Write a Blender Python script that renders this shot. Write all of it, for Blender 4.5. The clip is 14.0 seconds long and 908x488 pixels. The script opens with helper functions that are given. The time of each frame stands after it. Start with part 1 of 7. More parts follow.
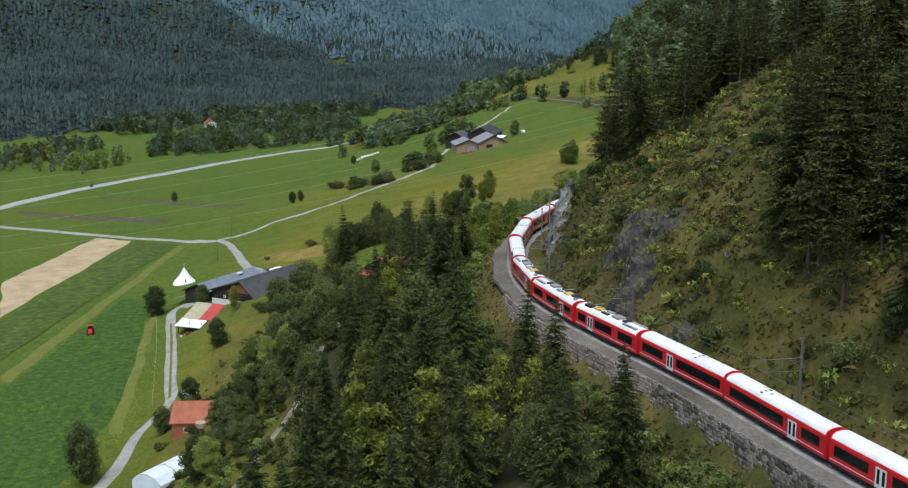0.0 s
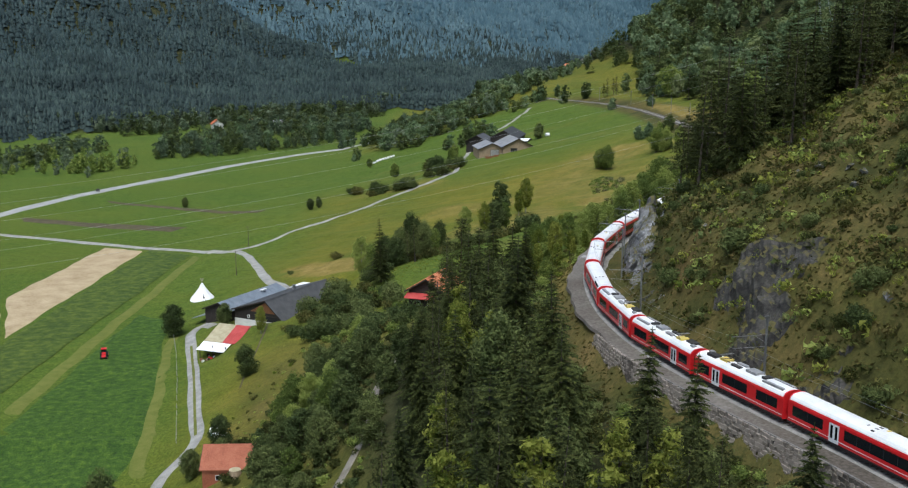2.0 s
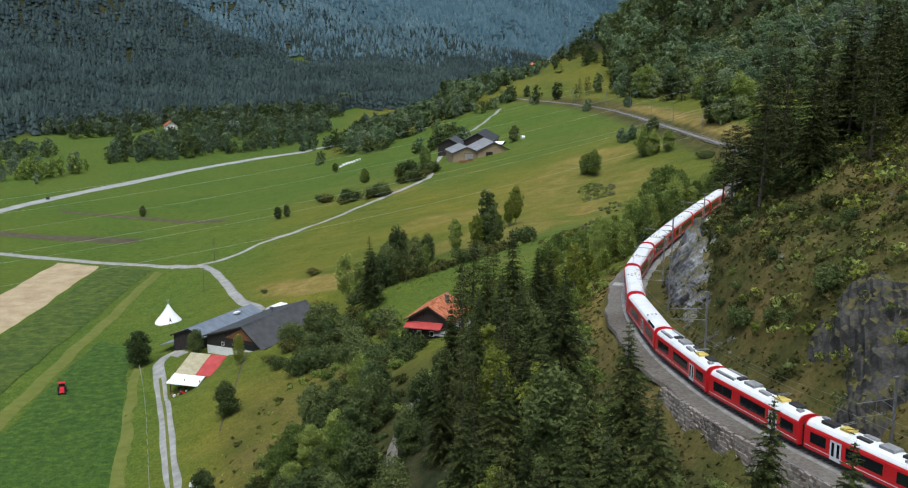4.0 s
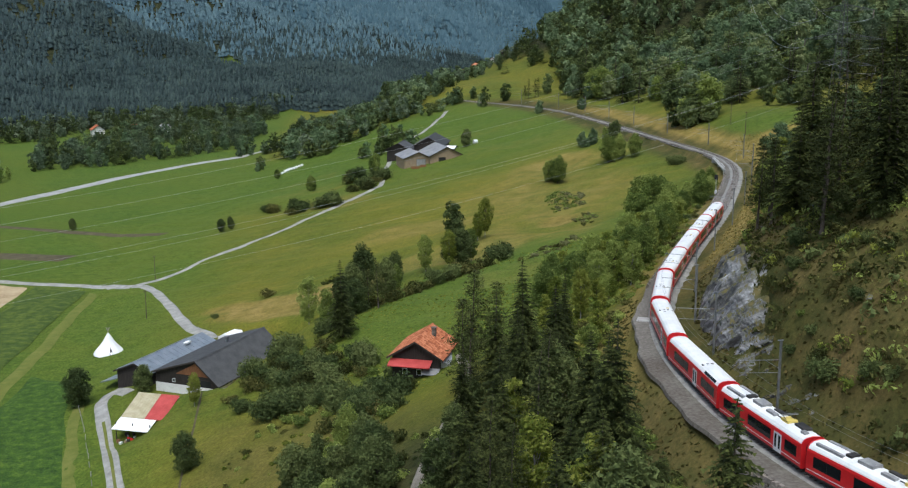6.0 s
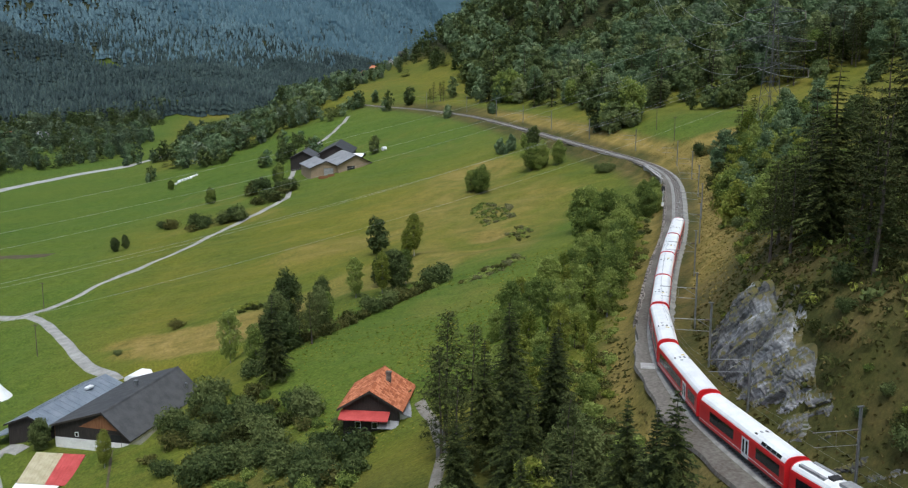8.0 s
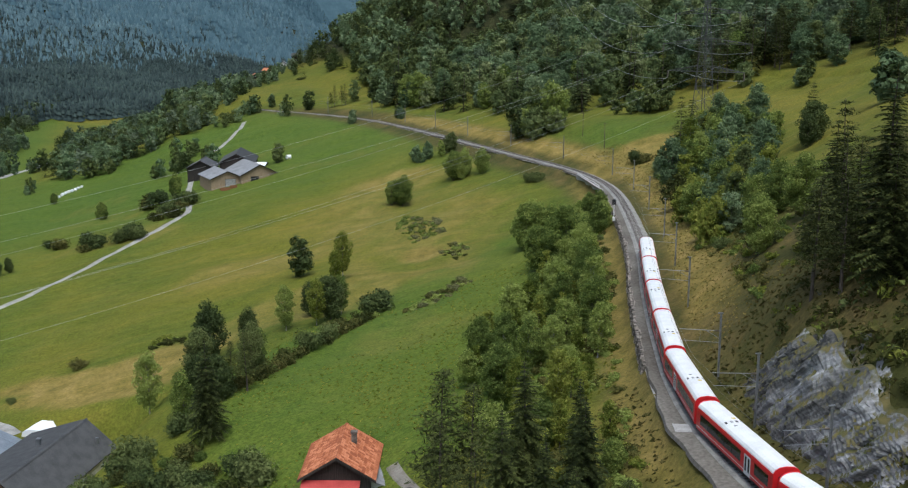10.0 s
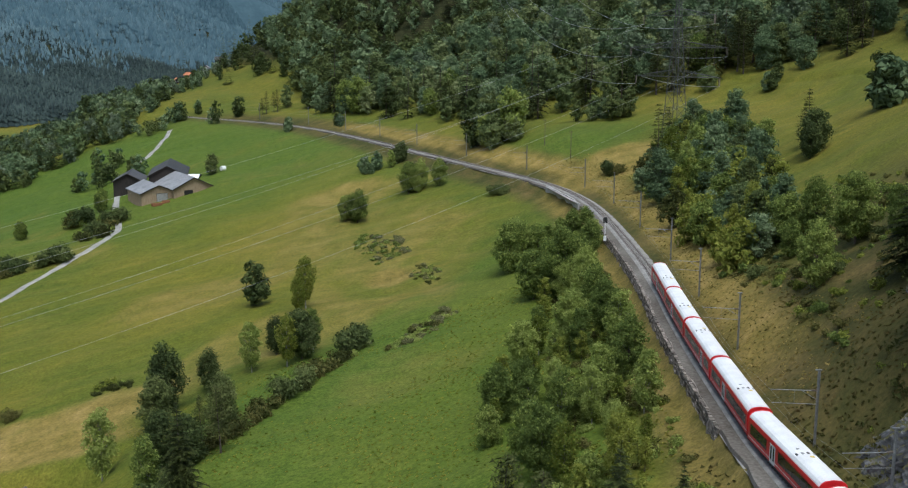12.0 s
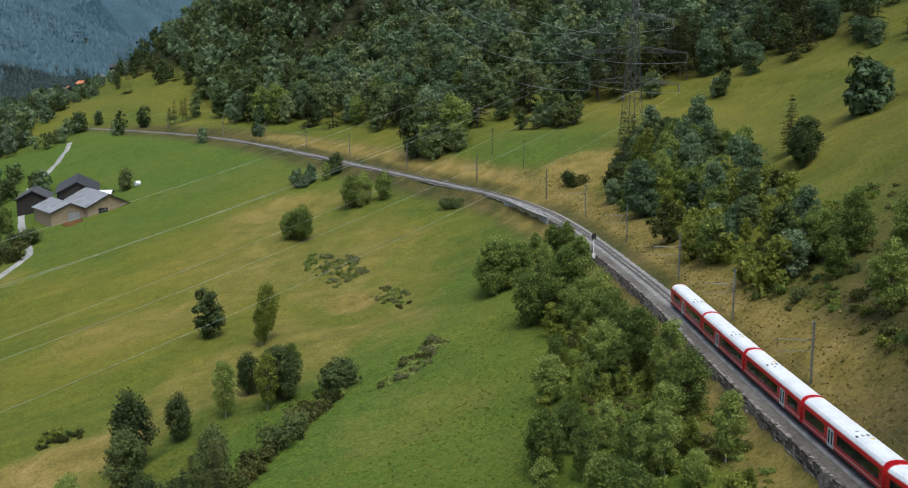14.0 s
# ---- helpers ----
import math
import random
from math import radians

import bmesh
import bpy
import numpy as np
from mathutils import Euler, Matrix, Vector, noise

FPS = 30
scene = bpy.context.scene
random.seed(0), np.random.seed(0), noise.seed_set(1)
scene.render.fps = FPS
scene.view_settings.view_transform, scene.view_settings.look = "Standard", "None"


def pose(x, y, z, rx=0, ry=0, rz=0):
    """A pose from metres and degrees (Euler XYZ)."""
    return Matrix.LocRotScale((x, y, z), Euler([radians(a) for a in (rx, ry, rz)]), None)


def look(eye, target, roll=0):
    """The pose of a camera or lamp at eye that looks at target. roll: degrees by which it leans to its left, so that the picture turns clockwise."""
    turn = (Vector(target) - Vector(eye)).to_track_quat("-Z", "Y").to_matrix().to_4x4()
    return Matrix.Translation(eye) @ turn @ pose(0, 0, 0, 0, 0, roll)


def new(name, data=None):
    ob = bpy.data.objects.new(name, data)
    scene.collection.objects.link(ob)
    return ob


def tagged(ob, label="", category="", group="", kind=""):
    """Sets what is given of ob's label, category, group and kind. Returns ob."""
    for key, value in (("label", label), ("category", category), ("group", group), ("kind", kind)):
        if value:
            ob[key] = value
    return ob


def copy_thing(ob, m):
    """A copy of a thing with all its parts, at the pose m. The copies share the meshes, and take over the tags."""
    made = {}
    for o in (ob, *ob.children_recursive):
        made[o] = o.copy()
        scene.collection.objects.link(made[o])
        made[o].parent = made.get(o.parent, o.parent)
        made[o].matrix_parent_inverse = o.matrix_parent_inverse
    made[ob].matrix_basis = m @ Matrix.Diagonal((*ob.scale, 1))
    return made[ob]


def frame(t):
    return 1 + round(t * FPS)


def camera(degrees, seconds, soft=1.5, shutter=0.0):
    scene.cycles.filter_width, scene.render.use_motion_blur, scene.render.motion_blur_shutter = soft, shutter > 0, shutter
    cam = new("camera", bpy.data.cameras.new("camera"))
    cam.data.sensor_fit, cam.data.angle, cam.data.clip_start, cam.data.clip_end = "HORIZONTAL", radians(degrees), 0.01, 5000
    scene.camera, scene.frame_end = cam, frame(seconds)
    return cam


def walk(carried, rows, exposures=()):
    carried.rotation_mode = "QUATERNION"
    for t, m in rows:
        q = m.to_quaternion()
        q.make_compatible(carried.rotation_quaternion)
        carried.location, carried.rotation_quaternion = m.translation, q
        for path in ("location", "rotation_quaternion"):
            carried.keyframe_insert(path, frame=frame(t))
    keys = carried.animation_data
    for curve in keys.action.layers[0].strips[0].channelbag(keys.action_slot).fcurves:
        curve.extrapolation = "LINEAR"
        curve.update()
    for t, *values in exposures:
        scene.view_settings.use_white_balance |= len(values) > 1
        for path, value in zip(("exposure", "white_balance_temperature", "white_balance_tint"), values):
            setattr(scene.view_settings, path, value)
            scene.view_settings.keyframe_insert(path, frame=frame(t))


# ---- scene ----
cam = camera(46.6, 14.0, soft=1.2)
STOPS, KELVIN, TINT = .12, 5580, 3
METRES, EYE, TILT, LEAN, TURN = 185.0, 40.4, -11.0, 0.0, 0.0
ROWS = [
    (0.0, 0.0, 0.0, 0.0, 0.0, 0.0, 0.0),
    (0.5, -0.0171, 0.0329, 0.0061, -0.01, -0.01, -0.02),
    (1.0, -0.0325, 0.0633, 0.0121, -0.01, -0.02, -0.04),
    (1.5, -0.0489, 0.0959, 0.0185, -0.03, -0.03, -0.08),
    (2.0, -0.0635, 0.126, 0.0246, -0.03, -0.05, -0.09),
    (4.5, -0.1326, 0.2867, 0.0569, -3.7, -0.17, 0.59),
    (5.0, -0.1448, 0.3185, 0.0631, -4.72, -0.18, 0.78),
    (5.5, -0.1574, 0.3528, 0.0701, -5.6, -0.19, 0.99),
    (6.0, -0.1689, 0.3843, 0.0768, -6.44, -0.22, 1.17),
    (6.5, -0.1811, 0.4179, 0.0839, -7.53, -0.23, 1.36),
    (7.0, -0.1915, 0.4498, 0.0902, -8.99, -0.25, 1.64),
    (7.5, -0.2022, 0.4855, 0.0972, -10.94, -0.29, 2.02),
    (8.0, -0.2118, 0.5183, 0.1039, -12.6, -0.33, 2.34),
    (8.5, -0.2216, 0.5532, 0.1113, -14.19, -0.39, 2.66),
    (11.0, -0.2606, 0.7237, 0.1478, -21.43, -0.75, 3.93),
    (11.5, -0.2663, 0.7604, 0.1556, -22.36, -0.79, 4.16),
    (12.0, -0.2722, 0.7935, 0.1625, -23.53, -0.83, 4.38),
    (12.5, -0.2817, 0.8288, 0.1693, -25.29, -0.89, 4.71),
    (13.0, -0.2925, 0.8613, 0.1751, -26.76, -0.93, 5.02),
    (13.5, -0.3068, 0.8942, 0.1812, -28.28, -0.98, 5.29),
    (14.0, -0.323, 0.9228, 0.1865, -29.77, -1.05, 5.57),
]
walk(cam, [(t, pose(0, 0, EYE, TILT, LEAN, TURN) @ pose(METRES * x, METRES * y, METRES * z, 90 + pitch, roll, yaw)) for t, x, y, z, yaw, pitch, roll in ROWS],
     exposures=[(0, STOPS, KELVIN, TINT), (14, STOPS, KELVIN, TINT)])

# ---------------------------------------------------------------- daylight under thin cloud
SUN_UP, SUN_FROM = 66.0, 190.0
world = bpy.data.worlds.new("sky")
scene.world = world
world.use_nodes = True
nt = world.node_tree
sky = nt.nodes.new("ShaderNodeTexSky")
sky.sky_type, sky.sun_disc = "NISHITA", False
sky.sun_elevation, sky.sun_rotation = radians(SUN_UP), radians(SUN_FROM)
sky.air_density, sky.dust_density, sky.ozone_density = 1.0, 7.0, 1.0
nt.links.new(sky.outputs[0], nt.nodes["Background"].inputs[0])
nt.nodes["Background"].inputs[1].default_value = 0.15
sun_data = bpy.data.lights.new("sun", "SUN")
sun_data.energy, sun_data.angle, sun_data.color = 1.1, radians(32), (1.0, 0.97, 0.92)
sun = new("sun", sun_data)
a, b = radians(SUN_FROM), radians(SUN_UP)
sun.matrix_world = look((0, 0, 300), (-300 * math.sin(a) * math.cos(b), -300 * math.cos(a) * math.cos(b), 300 - 300 * math.sin(b)))

# ---------------------------------------------------------------- materials


def surface(name, colours, size=1.0, rough=0.8, bump=0.0, fine=8.0, metal=0.0, island=0.0, each=0.0, glow_through=0.0, stretch=(1, 1, 1), turn=(0, 0, 0)):
    """A surface whose colours mix by coarse and fine grain; size: the coarse grain in metres. island, each: how far loose pieces and objects differ."""
    m = bpy.data.materials.new(name)
    m.use_nodes = True
    t = m.node_tree
    L = t.links.new
    p = t.nodes["Principled BSDF"]
    co = t.nodes.new("ShaderNodeTexCoord")
    mp = t.nodes.new("ShaderNodeMapping")
    mp.inputs["Scale"].default_value = stretch
    if any(turn):
        mp.vector_type = "TEXTURE"
        mp.inputs["Scale"].default_value, mp.inputs["Rotation"].default_value = [1 / a for a in stretch], [radians(a) for a in turn]
    L(co.outputs["Object"], mp.inputs[0])
    n1, n2 = t.nodes.new("ShaderNodeTexNoise"), t.nodes.new("ShaderNodeTexNoise")
    for n, sc, de in ((n1, 1 / size, 4), (n2, fine / size, 3)):
        n.inputs["Scale"].default_value, n.inputs["Detail"].default_value = sc, de
        L(mp.outputs[0], n.inputs["Vector"])
    mix = t.nodes.new("ShaderNodeMath")
    mix.operation = "MULTIPLY_ADD"
    L(n1.outputs[0], mix.inputs[0])
    mix.inputs[1].default_value = 0.62
    half = t.nodes.new("ShaderNodeMath")
    half.operation = "MULTIPLY"
    half.inputs[1].default_value = 0.38
    L(n2.outputs[0], half.inputs[0])
    L(half.outputs[0], mix.inputs[2])
    val = mix.outputs[0]
    if island or each:
        for amount, node, sock in ((island, "ShaderNodeNewGeometry", "Random Per Island"), (each, "ShaderNodeObjectInfo", "Random")):
            if amount:
                g = t.nodes.new(node)
                ad = t.nodes.new("ShaderNodeMath")
                ad.operation = "MULTIPLY_ADD"
                L(g.outputs[sock], ad.inputs[0])
                ad.inputs[1].default_value = amount
                L(val, ad.inputs[2])
                sb = t.nodes.new("ShaderNodeMath")
                sb.operation = "SUBTRACT"
                sb.inputs[1].default_value = amount / 2
                L(ad.outputs[0], sb.inputs[0])
                val = sb.outputs[0]
    ramp = t.nodes.new("ShaderNodeValToRGB")
    e = ramp.color_ramp.elements
    lo, hi = 0.32, 0.68
    e[0].position, e[1].position = lo, hi
    e[0].color, e[1].color = (*colours[0], 1), (*colours[-1], 1)
    for k, c in enumerate(colours[1:-1]):
        e.new(lo + (hi - lo) * (k + 1) / (len(colours) - 1)).color = (*c, 1)
    L(val, ramp.inputs[0])
    L(ramp.outputs[0], p.inputs["Base Color"])
    p.inputs["Roughness"].default_value, p.inputs["Metallic"].default_value = rough, metal
    p.inputs["Specular IOR Level"].default_value = 0.3 if rough > 0.5 else 0.5
    if bump:
        bn = t.nodes.new("ShaderNodeBump")
        bn.inputs["Distance"].default_value = bump
        L(val, bn.inputs["Height"])
        L(bn.outputs[0], p.inputs["Normal"])
    if glow_through:
        p.inputs["Specular IOR Level"].default_value = .06
        tr, mx = t.nodes.new("ShaderNodeBsdfTranslucent"), t.nodes.new("ShaderNodeMixShader")
        L(ramp.outputs[0], tr.inputs[0])
        mx.inputs[0].default_value = glow_through
        L(p.outputs[0], mx.inputs[1])
        L(tr.outputs[0], mx.inputs[2])
        L(mx.outputs[0], t.nodes["Material Output"].inputs[0])
    return m


def glassy(name, colour, rough=0.06):
    m = bpy.data.materials.new(name)
    m.use_nodes = True
    p = m.node_tree.nodes["Principled BSDF"]
    p.inputs["Base Color"].default_value = (*colour, 1)
    p.inputs["Roughness"].default_value = rough
    p.inputs["Specular IOR Level"].default_value = 0.5
    return m


def meadow_material():
    """Grassland: lush meadow, dry hillside grass and wood floor by cover, bare rock where it is steep."""
    m = bpy.data.materials.new("grassland")
    m.use_nodes = True
    t = m.node_tree
    L = t.links.new
    p = t.nodes["Principled BSDF"]
    co = t.nodes.new("ShaderNodeTexCoord")

    def grain(size, detail=4, stretch=(1, 1, 1), rough=0.55):
        mp = t.nodes.new("ShaderNodeMapping")
        mp.inputs["Scale"].default_value = [v / size for v in stretch]
        L(co.outputs["Object"], mp.inputs[0])
        n = t.nodes.new("ShaderNodeTexNoise")
        n.inputs["Scale"].default_value, n.inputs["Detail"].default_value = 1, detail
        n.inputs["Roughness"].default_value = rough
        L(mp.outputs[0], n.inputs["Vector"])
        return n.outputs[0]

    def ramp(v, *stops):
        r = t.nodes.new("ShaderNodeValToRGB")
        e = r.color_ramp.elements
        e[0].position, e[0].color = stops[0][0], (*stops[0][1], 1)
        e[1].position, e[1].color = stops[-1][0], (*stops[-1][1], 1)
        for at, c in stops[1:-1]:
            e.new(at).color = (*c, 1)
        L(v, r.inputs[0])
        return r.outputs[0]

    def mixed(f, a, b, how="MIX"):
        x = t.nodes.new("ShaderNodeMix")
        x.data_type, x.blend_type = "RGBA", how
        if isinstance(f, float):
            x.inputs[0].default_value = f
        else:
            L(f, x.inputs[0])
        L(a, x.inputs[6])
        L(b, x.inputs[7])
        return x.outputs[2]

    def cover(name):
        a = t.nodes.new("ShaderNodeAttribute")
        a.attribute_name = name
        return a.outputs["Fac"]

    lush = ramp(grain(60, 6), (.36, (.062, .092, .009)), (.45, (.110, .124, .010)), (.54, (.166, .148, .013)), (.65, (.225, .172, .022)))
    lush = mixed(.28, lush, ramp(grain(13, 6, (1, 1, 1), .62), (.36, (.058, .094, .012)), (.52, (.10, .126, .016)), (.66, (.20, .172, .040))))
    lush = mixed(.30, lush, ramp(grain(2.6, 6, (1, 1, 1), .72), (.34, (.042, .070, .010)), (.66, (.22, .215, .036))))
    lush = mixed(.22, lush, ramp(grain(7, 5, (.3, 1.7, 1), .6), (.36, (.060, .096, .010)), (.52, (.118, .126, .014)), (.66, (.235, .180, .034))))
    rich = ramp(grain(2.2, 6, (1, 1, 1), .75), (.32, (.044, .088, .010)), (.5, (.070, .124, .014)), (.68, (.112, .156, .024)))
    lush = mixed(cover("rich"), lush, rich)
    blades = ramp(grain(.55, 5, (1, 1, 1), .75), (.3, (.52, .55, .53)), (.7, (1.30, 1.27, 1.28)))
    dry = ramp(grain(12, 8, (1, 1, 1), .7), (.33, (.040, .045, .012)), (.45, (.070, .068, .018)), (.56, (.110, .090, .028)), (.70, (.175, .126, .046)))
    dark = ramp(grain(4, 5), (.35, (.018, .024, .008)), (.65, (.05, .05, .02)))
    straw = ramp(grain(6, 6, (1, 1, 1), .68), (.34, (.148, .122, .024)), (.5, (.232, .176, .044)), (.68, (.32, .236, .076)))
    c = mixed(cover("dry"), lush, dry)
    c = mixed(cover("straw"), c, straw)
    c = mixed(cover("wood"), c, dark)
    c = mixed(1.0, c, blades, "MULTIPLY")
    L(c, p.inputs["Base Color"])
    p.inputs["Roughness"].default_value, p.inputs["Specular IOR Level"].default_value = .9, .15
    b1, b2 = t.nodes.new("ShaderNodeBump"), t.nodes.new("ShaderNodeBump")
    b1.inputs["Distance"].default_value, b2.inputs["Distance"].default_value = .16, .07
    L(grain(3.0, 6, (1, 1, 1), .7), b1.inputs["Height"])
    L(grain(.5, 4), b2.inputs["Height"])
    L(b1.outputs[0], b2.inputs["Normal"])
    L(b2.outputs[0], p.inputs["Normal"])
    return m


GRASS = meadow_material()
SPRUCE = surface("spruce_needles", [(0.023, 0.03, 0.01), (0.045, 0.056, 0.016), (0.082, 0.094, 0.026)], 3, .75, island=.35, each=.22, glow_through=.12)
PINE = surface("pine_needles", [(0.032, 0.038, 0.012), (0.056, 0.067, 0.021), (0.1, 0.11, 0.033)], 3, .75, island=.35, each=.22, glow_through=.12)
LEAF = surface("broad_leaves", [(0.114, 0.154, 0.039), (0.211, 0.267, 0.063), (0.333, 0.383, 0.102)], 3, .7, island=.34, each=.5, glow_through=.48)
MIDLEAF = surface("mid_green_leaves", [(0.093, 0.138, 0.068), (0.157, 0.214, 0.103), (0.24, 0.297, 0.158)], 6, .7, island=.14, each=.3, glow_through=.35)
PALELEAF = surface("pale_green_leaves", [(0.114, 0.151, 0.059), (0.179, 0.218, 0.083), (0.255, 0.286, 0.132)], 6, .7, island=.14, each=.3, glow_through=.35)
WILLOW = surface("grey_green_leaves", [(0.07, 0.098, 0.055), (0.12, 0.158, 0.089), (0.185, 0.22, 0.138)], 6, .7, island=.14, each=.3, glow_through=.3)
DEEP = surface("deep_green_leaves", [(0.051, 0.071, 0.025), (0.092, 0.117, 0.038), (0.152, 0.175, 0.06)], 5, .7, island=.14, each=.3, glow_through=.25)
FRESH = surface("fresh_leaves", [(0.109, 0.142, 0.024), (0.194, 0.224, 0.037), (0.302, 0.319, 0.066)], 3, .7, island=.38, each=.3, glow_through=.45)
HEDGE = surface("bush_leaves", [(0.044, 0.052, 0.015), (0.083, 0.092, 0.025), (0.151, 0.142, 0.043)], 2, .75, island=.4, each=.45, glow_through=.3)
# far conifers turn bluer and paler with distance: haze put into their base colours
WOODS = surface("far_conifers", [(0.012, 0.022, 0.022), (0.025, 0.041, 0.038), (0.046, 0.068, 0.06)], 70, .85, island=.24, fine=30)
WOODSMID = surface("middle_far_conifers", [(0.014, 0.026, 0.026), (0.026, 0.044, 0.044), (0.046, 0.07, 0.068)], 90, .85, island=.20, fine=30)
WOODSHAZED = surface("haze_tinted_conifers", [(0.033, 0.061, 0.073), (0.057, 0.097, 0.113), (0.09, 0.142, 0.158)], 90, .85, island=.20, fine=30)
BARK = surface("bark", [(.05, .038, .03), (.10, .08, .065), (.16, .14, .12)], .5, .9, .02, stretch=(3, 3, .6))
BIRCH = surface("pale_bark", [(.16, .14, .12), (.34, .32, .29), (.42, .40, .37)], .4, .85, .01, stretch=(1, 1, 3))
ROCK = surface("grey_rock", [(.030, .030, .029), (.080, .078, .074), (.15, .148, .145), (.26, .26, .264), (.44, .44, .45)], 5, .85, .10, fine=11, stretch=(1.0, .24, 1.6), turn=(-38.5, 0, 0))


def ledge_grass(m, colours):
    """Dry grass on the ledges of a rock material, wherever the surface lies flat."""
    t = m.node_tree
    L = t.links.new
    p = t.nodes["Principled BSDF"]
    stone = p.inputs["Base Color"].links[0].from_socket
    g, sep, co, n = t.nodes.new("ShaderNodeNewGeometry"), t.nodes.new("ShaderNodeSeparateXYZ"), t.nodes.new("ShaderNodeTexCoord"), t.nodes.new("ShaderNodeTexNoise")
    n.inputs["Scale"].default_value, n.inputs["Detail"].default_value = .9, 5
    L(co.outputs["Object"], n.inputs["Vector"])
    L(g.outputs["Normal"], sep.inputs[0])
    add, fac, green, mx = t.nodes.new("ShaderNodeMath"), t.nodes.new("ShaderNodeMapRange"), t.nodes.new("ShaderNodeValToRGB"), t.nodes.new("ShaderNodeMix")
    L(sep.outputs[2], add.inputs[0])
    L(n.outputs[0], add.inputs[1])
    L(add.outputs[0], fac.inputs[0])
    fac.inputs[1].default_value, fac.inputs[2].default_value = 1.06, 1.26
    e = green.color_ramp.elements
    e[0].position, e[1].position, e[0].color, e[1].color = .35, .65, (*colours[0], 1), (*colours[1], 1)
    L(n.outputs[0], green.inputs[0])
    mx.data_type = "RGBA"
    L(fac.outputs[0], mx.inputs[0])
    L(stone, mx.inputs[6])
    L(green.outputs[0], mx.inputs[7])
    L(mx.outputs[2], p.inputs["Base Color"])
    return m


ledge_grass(ROCK, [(.045, .052, .014), (.12, .10, .034)])
DARKROCK = ledge_grass(surface("dark_weathered_rock", [(.016, .016, .015), (.040, .038, .034), (.075, .070, .062), (.13, .122, .11)], 3, .9, .12, fine=9, stretch=(1.0, .3, 1.5), turn=(-38.5, 0, 0)),
                       [(.040, .046, .013), (.10, .085, .03)])
STONE = surface("wall_stone", [(0.061, 0.053, 0.043), (0.131, 0.112, 0.093), (0.263, 0.231, 0.194)], .8, .9, .04, each=.4, island=.3)
BALLAST = surface("ballast_gravel", [(.15, .143, .13), (.25, .24, .22), (.36, .345, .315)], 1.2, .95, .06, fine=10)
GRAVEL = surface("service_path_gravel", [(.060, .050, .038), (.110, .096, .078), (.165, .150, .128), (.235, .22, .195)], 16, .95, .04, fine=40)
ASPHALT = surface("road_asphalt", [(.26, .255, .245), (.33, .325, .31), (.40, .39, .375)], 6, .9, .01, fine=20)
LANE = surface("lane_gravel", [(.20, .195, .175), (.30, .29, .265), (.40, .39, .36)], 2.2, .95, .008, fine=9)
DIRT = surface("dirt_track", [(.12, .105, .08), (.20, .18, .148), (.27, .25, .21)], 2, .95, .04)
KERB = surface("weathered_kerb", [(.11, .105, .095), (.16, .152, .14), (.22, .21, .195)], .8, .9, .01)
CONCRETE = surface("concrete", [(.28, .27, .255), (.36, .35, .33), (.45, .44, .42)], 1.5, .85, .01)
STEEL = surface("galvanised_steel", [(.16, .165, .165), (.24, .245, .25), (.33, .335, .34)], .8, .45, metal=.6)
RAILSTEEL = surface("rail_steel", [(.10, .075, .06), (.16, .12, .10), (.22, .18, .16)], .6, .5, metal=.5)
RED = surface("red_paint", [(.50, .012, .016), (.56, .016, .020), (.62, .022, .026)], 2.5, .32, fine=16)
ROOFWHITE = surface("white_roof_paint", [(.66, .66, .65), (.78, .78, .77), (.84, .84, .83)], 1.6, .5, .003, fine=10)
LINEWHITE = surface("white_line_paint", [(.74, .74, .73), (.82, .82, .81)], 1, .4)
DOORGREY = surface("pale_grey_door_paint", [(.62, .63, .64), (.70, .71, .72)], 1, .35)
UNDER = surface("dark_running_gear", [(.018, .018, .018), (.035, .033, .032), (.06, .055, .05)], .7, .7, .01)
# real rubber, and also the painted dark inside of doorways and stable bays
RUBBER_AND_SHADE = surface("black_rubber_and_shade", [(.012, .012, .012), (.022, .022, .022)], .5, .8)
WINDOW = glassy("dark_tinted_glass", (.012, .014, .016))
EQUIP = surface("roof_equipment_grey", [(.20, .20, .20), (.32, .32, .32), (.42, .42, .41)], .6, .55, metal=.3)
YELLOW = surface("yellow_marking", [(.60, .46, .10), (.72, .58, .16)], .6, .6)
BOARD = surface("dark_stained_boards", [(.018, .015, .014), (.036, .030, .026), (.06, .048, .040)], .6, .85, .01, stretch=(4, 4, .3), each=.2)
WARMWOOD = surface("warm_boards", [(.13, .055, .025), (.20, .09, .04), (.27, .13, .06)], .6, .8, .01, stretch=(4, 4, .3))
TANWALL = surface("tan_timber_wall", [(.22, .16, .10), (.30, .225, .145), (.37, .29, .20)], .8, .85, .01, stretch=(4, 4, .3))
PLASTER = surface("white_plaster", [(.56, .55, .53), (.68, .67, .65), (.76, .75, .73)], 2, .9, .01)
SLATE = surface("dark_sheet_roof", [(.045, .045, .046), (.066, .066, .067), (.09, .09, .09)], 1.6, .75, .015, each=.3)
BLUEROOF = surface("blue_grey_sheet_roof", [(.13, .155, .18), (.18, .205, .235), (.23, .255, .285)], 2, .5, .01)
GREYROOF = surface("weathered_grey_sheet", [(0.176, 0.176, 0.18), (0.248, 0.248, 0.252), (0.336, 0.336, 0.336)], 3, .6, .01)
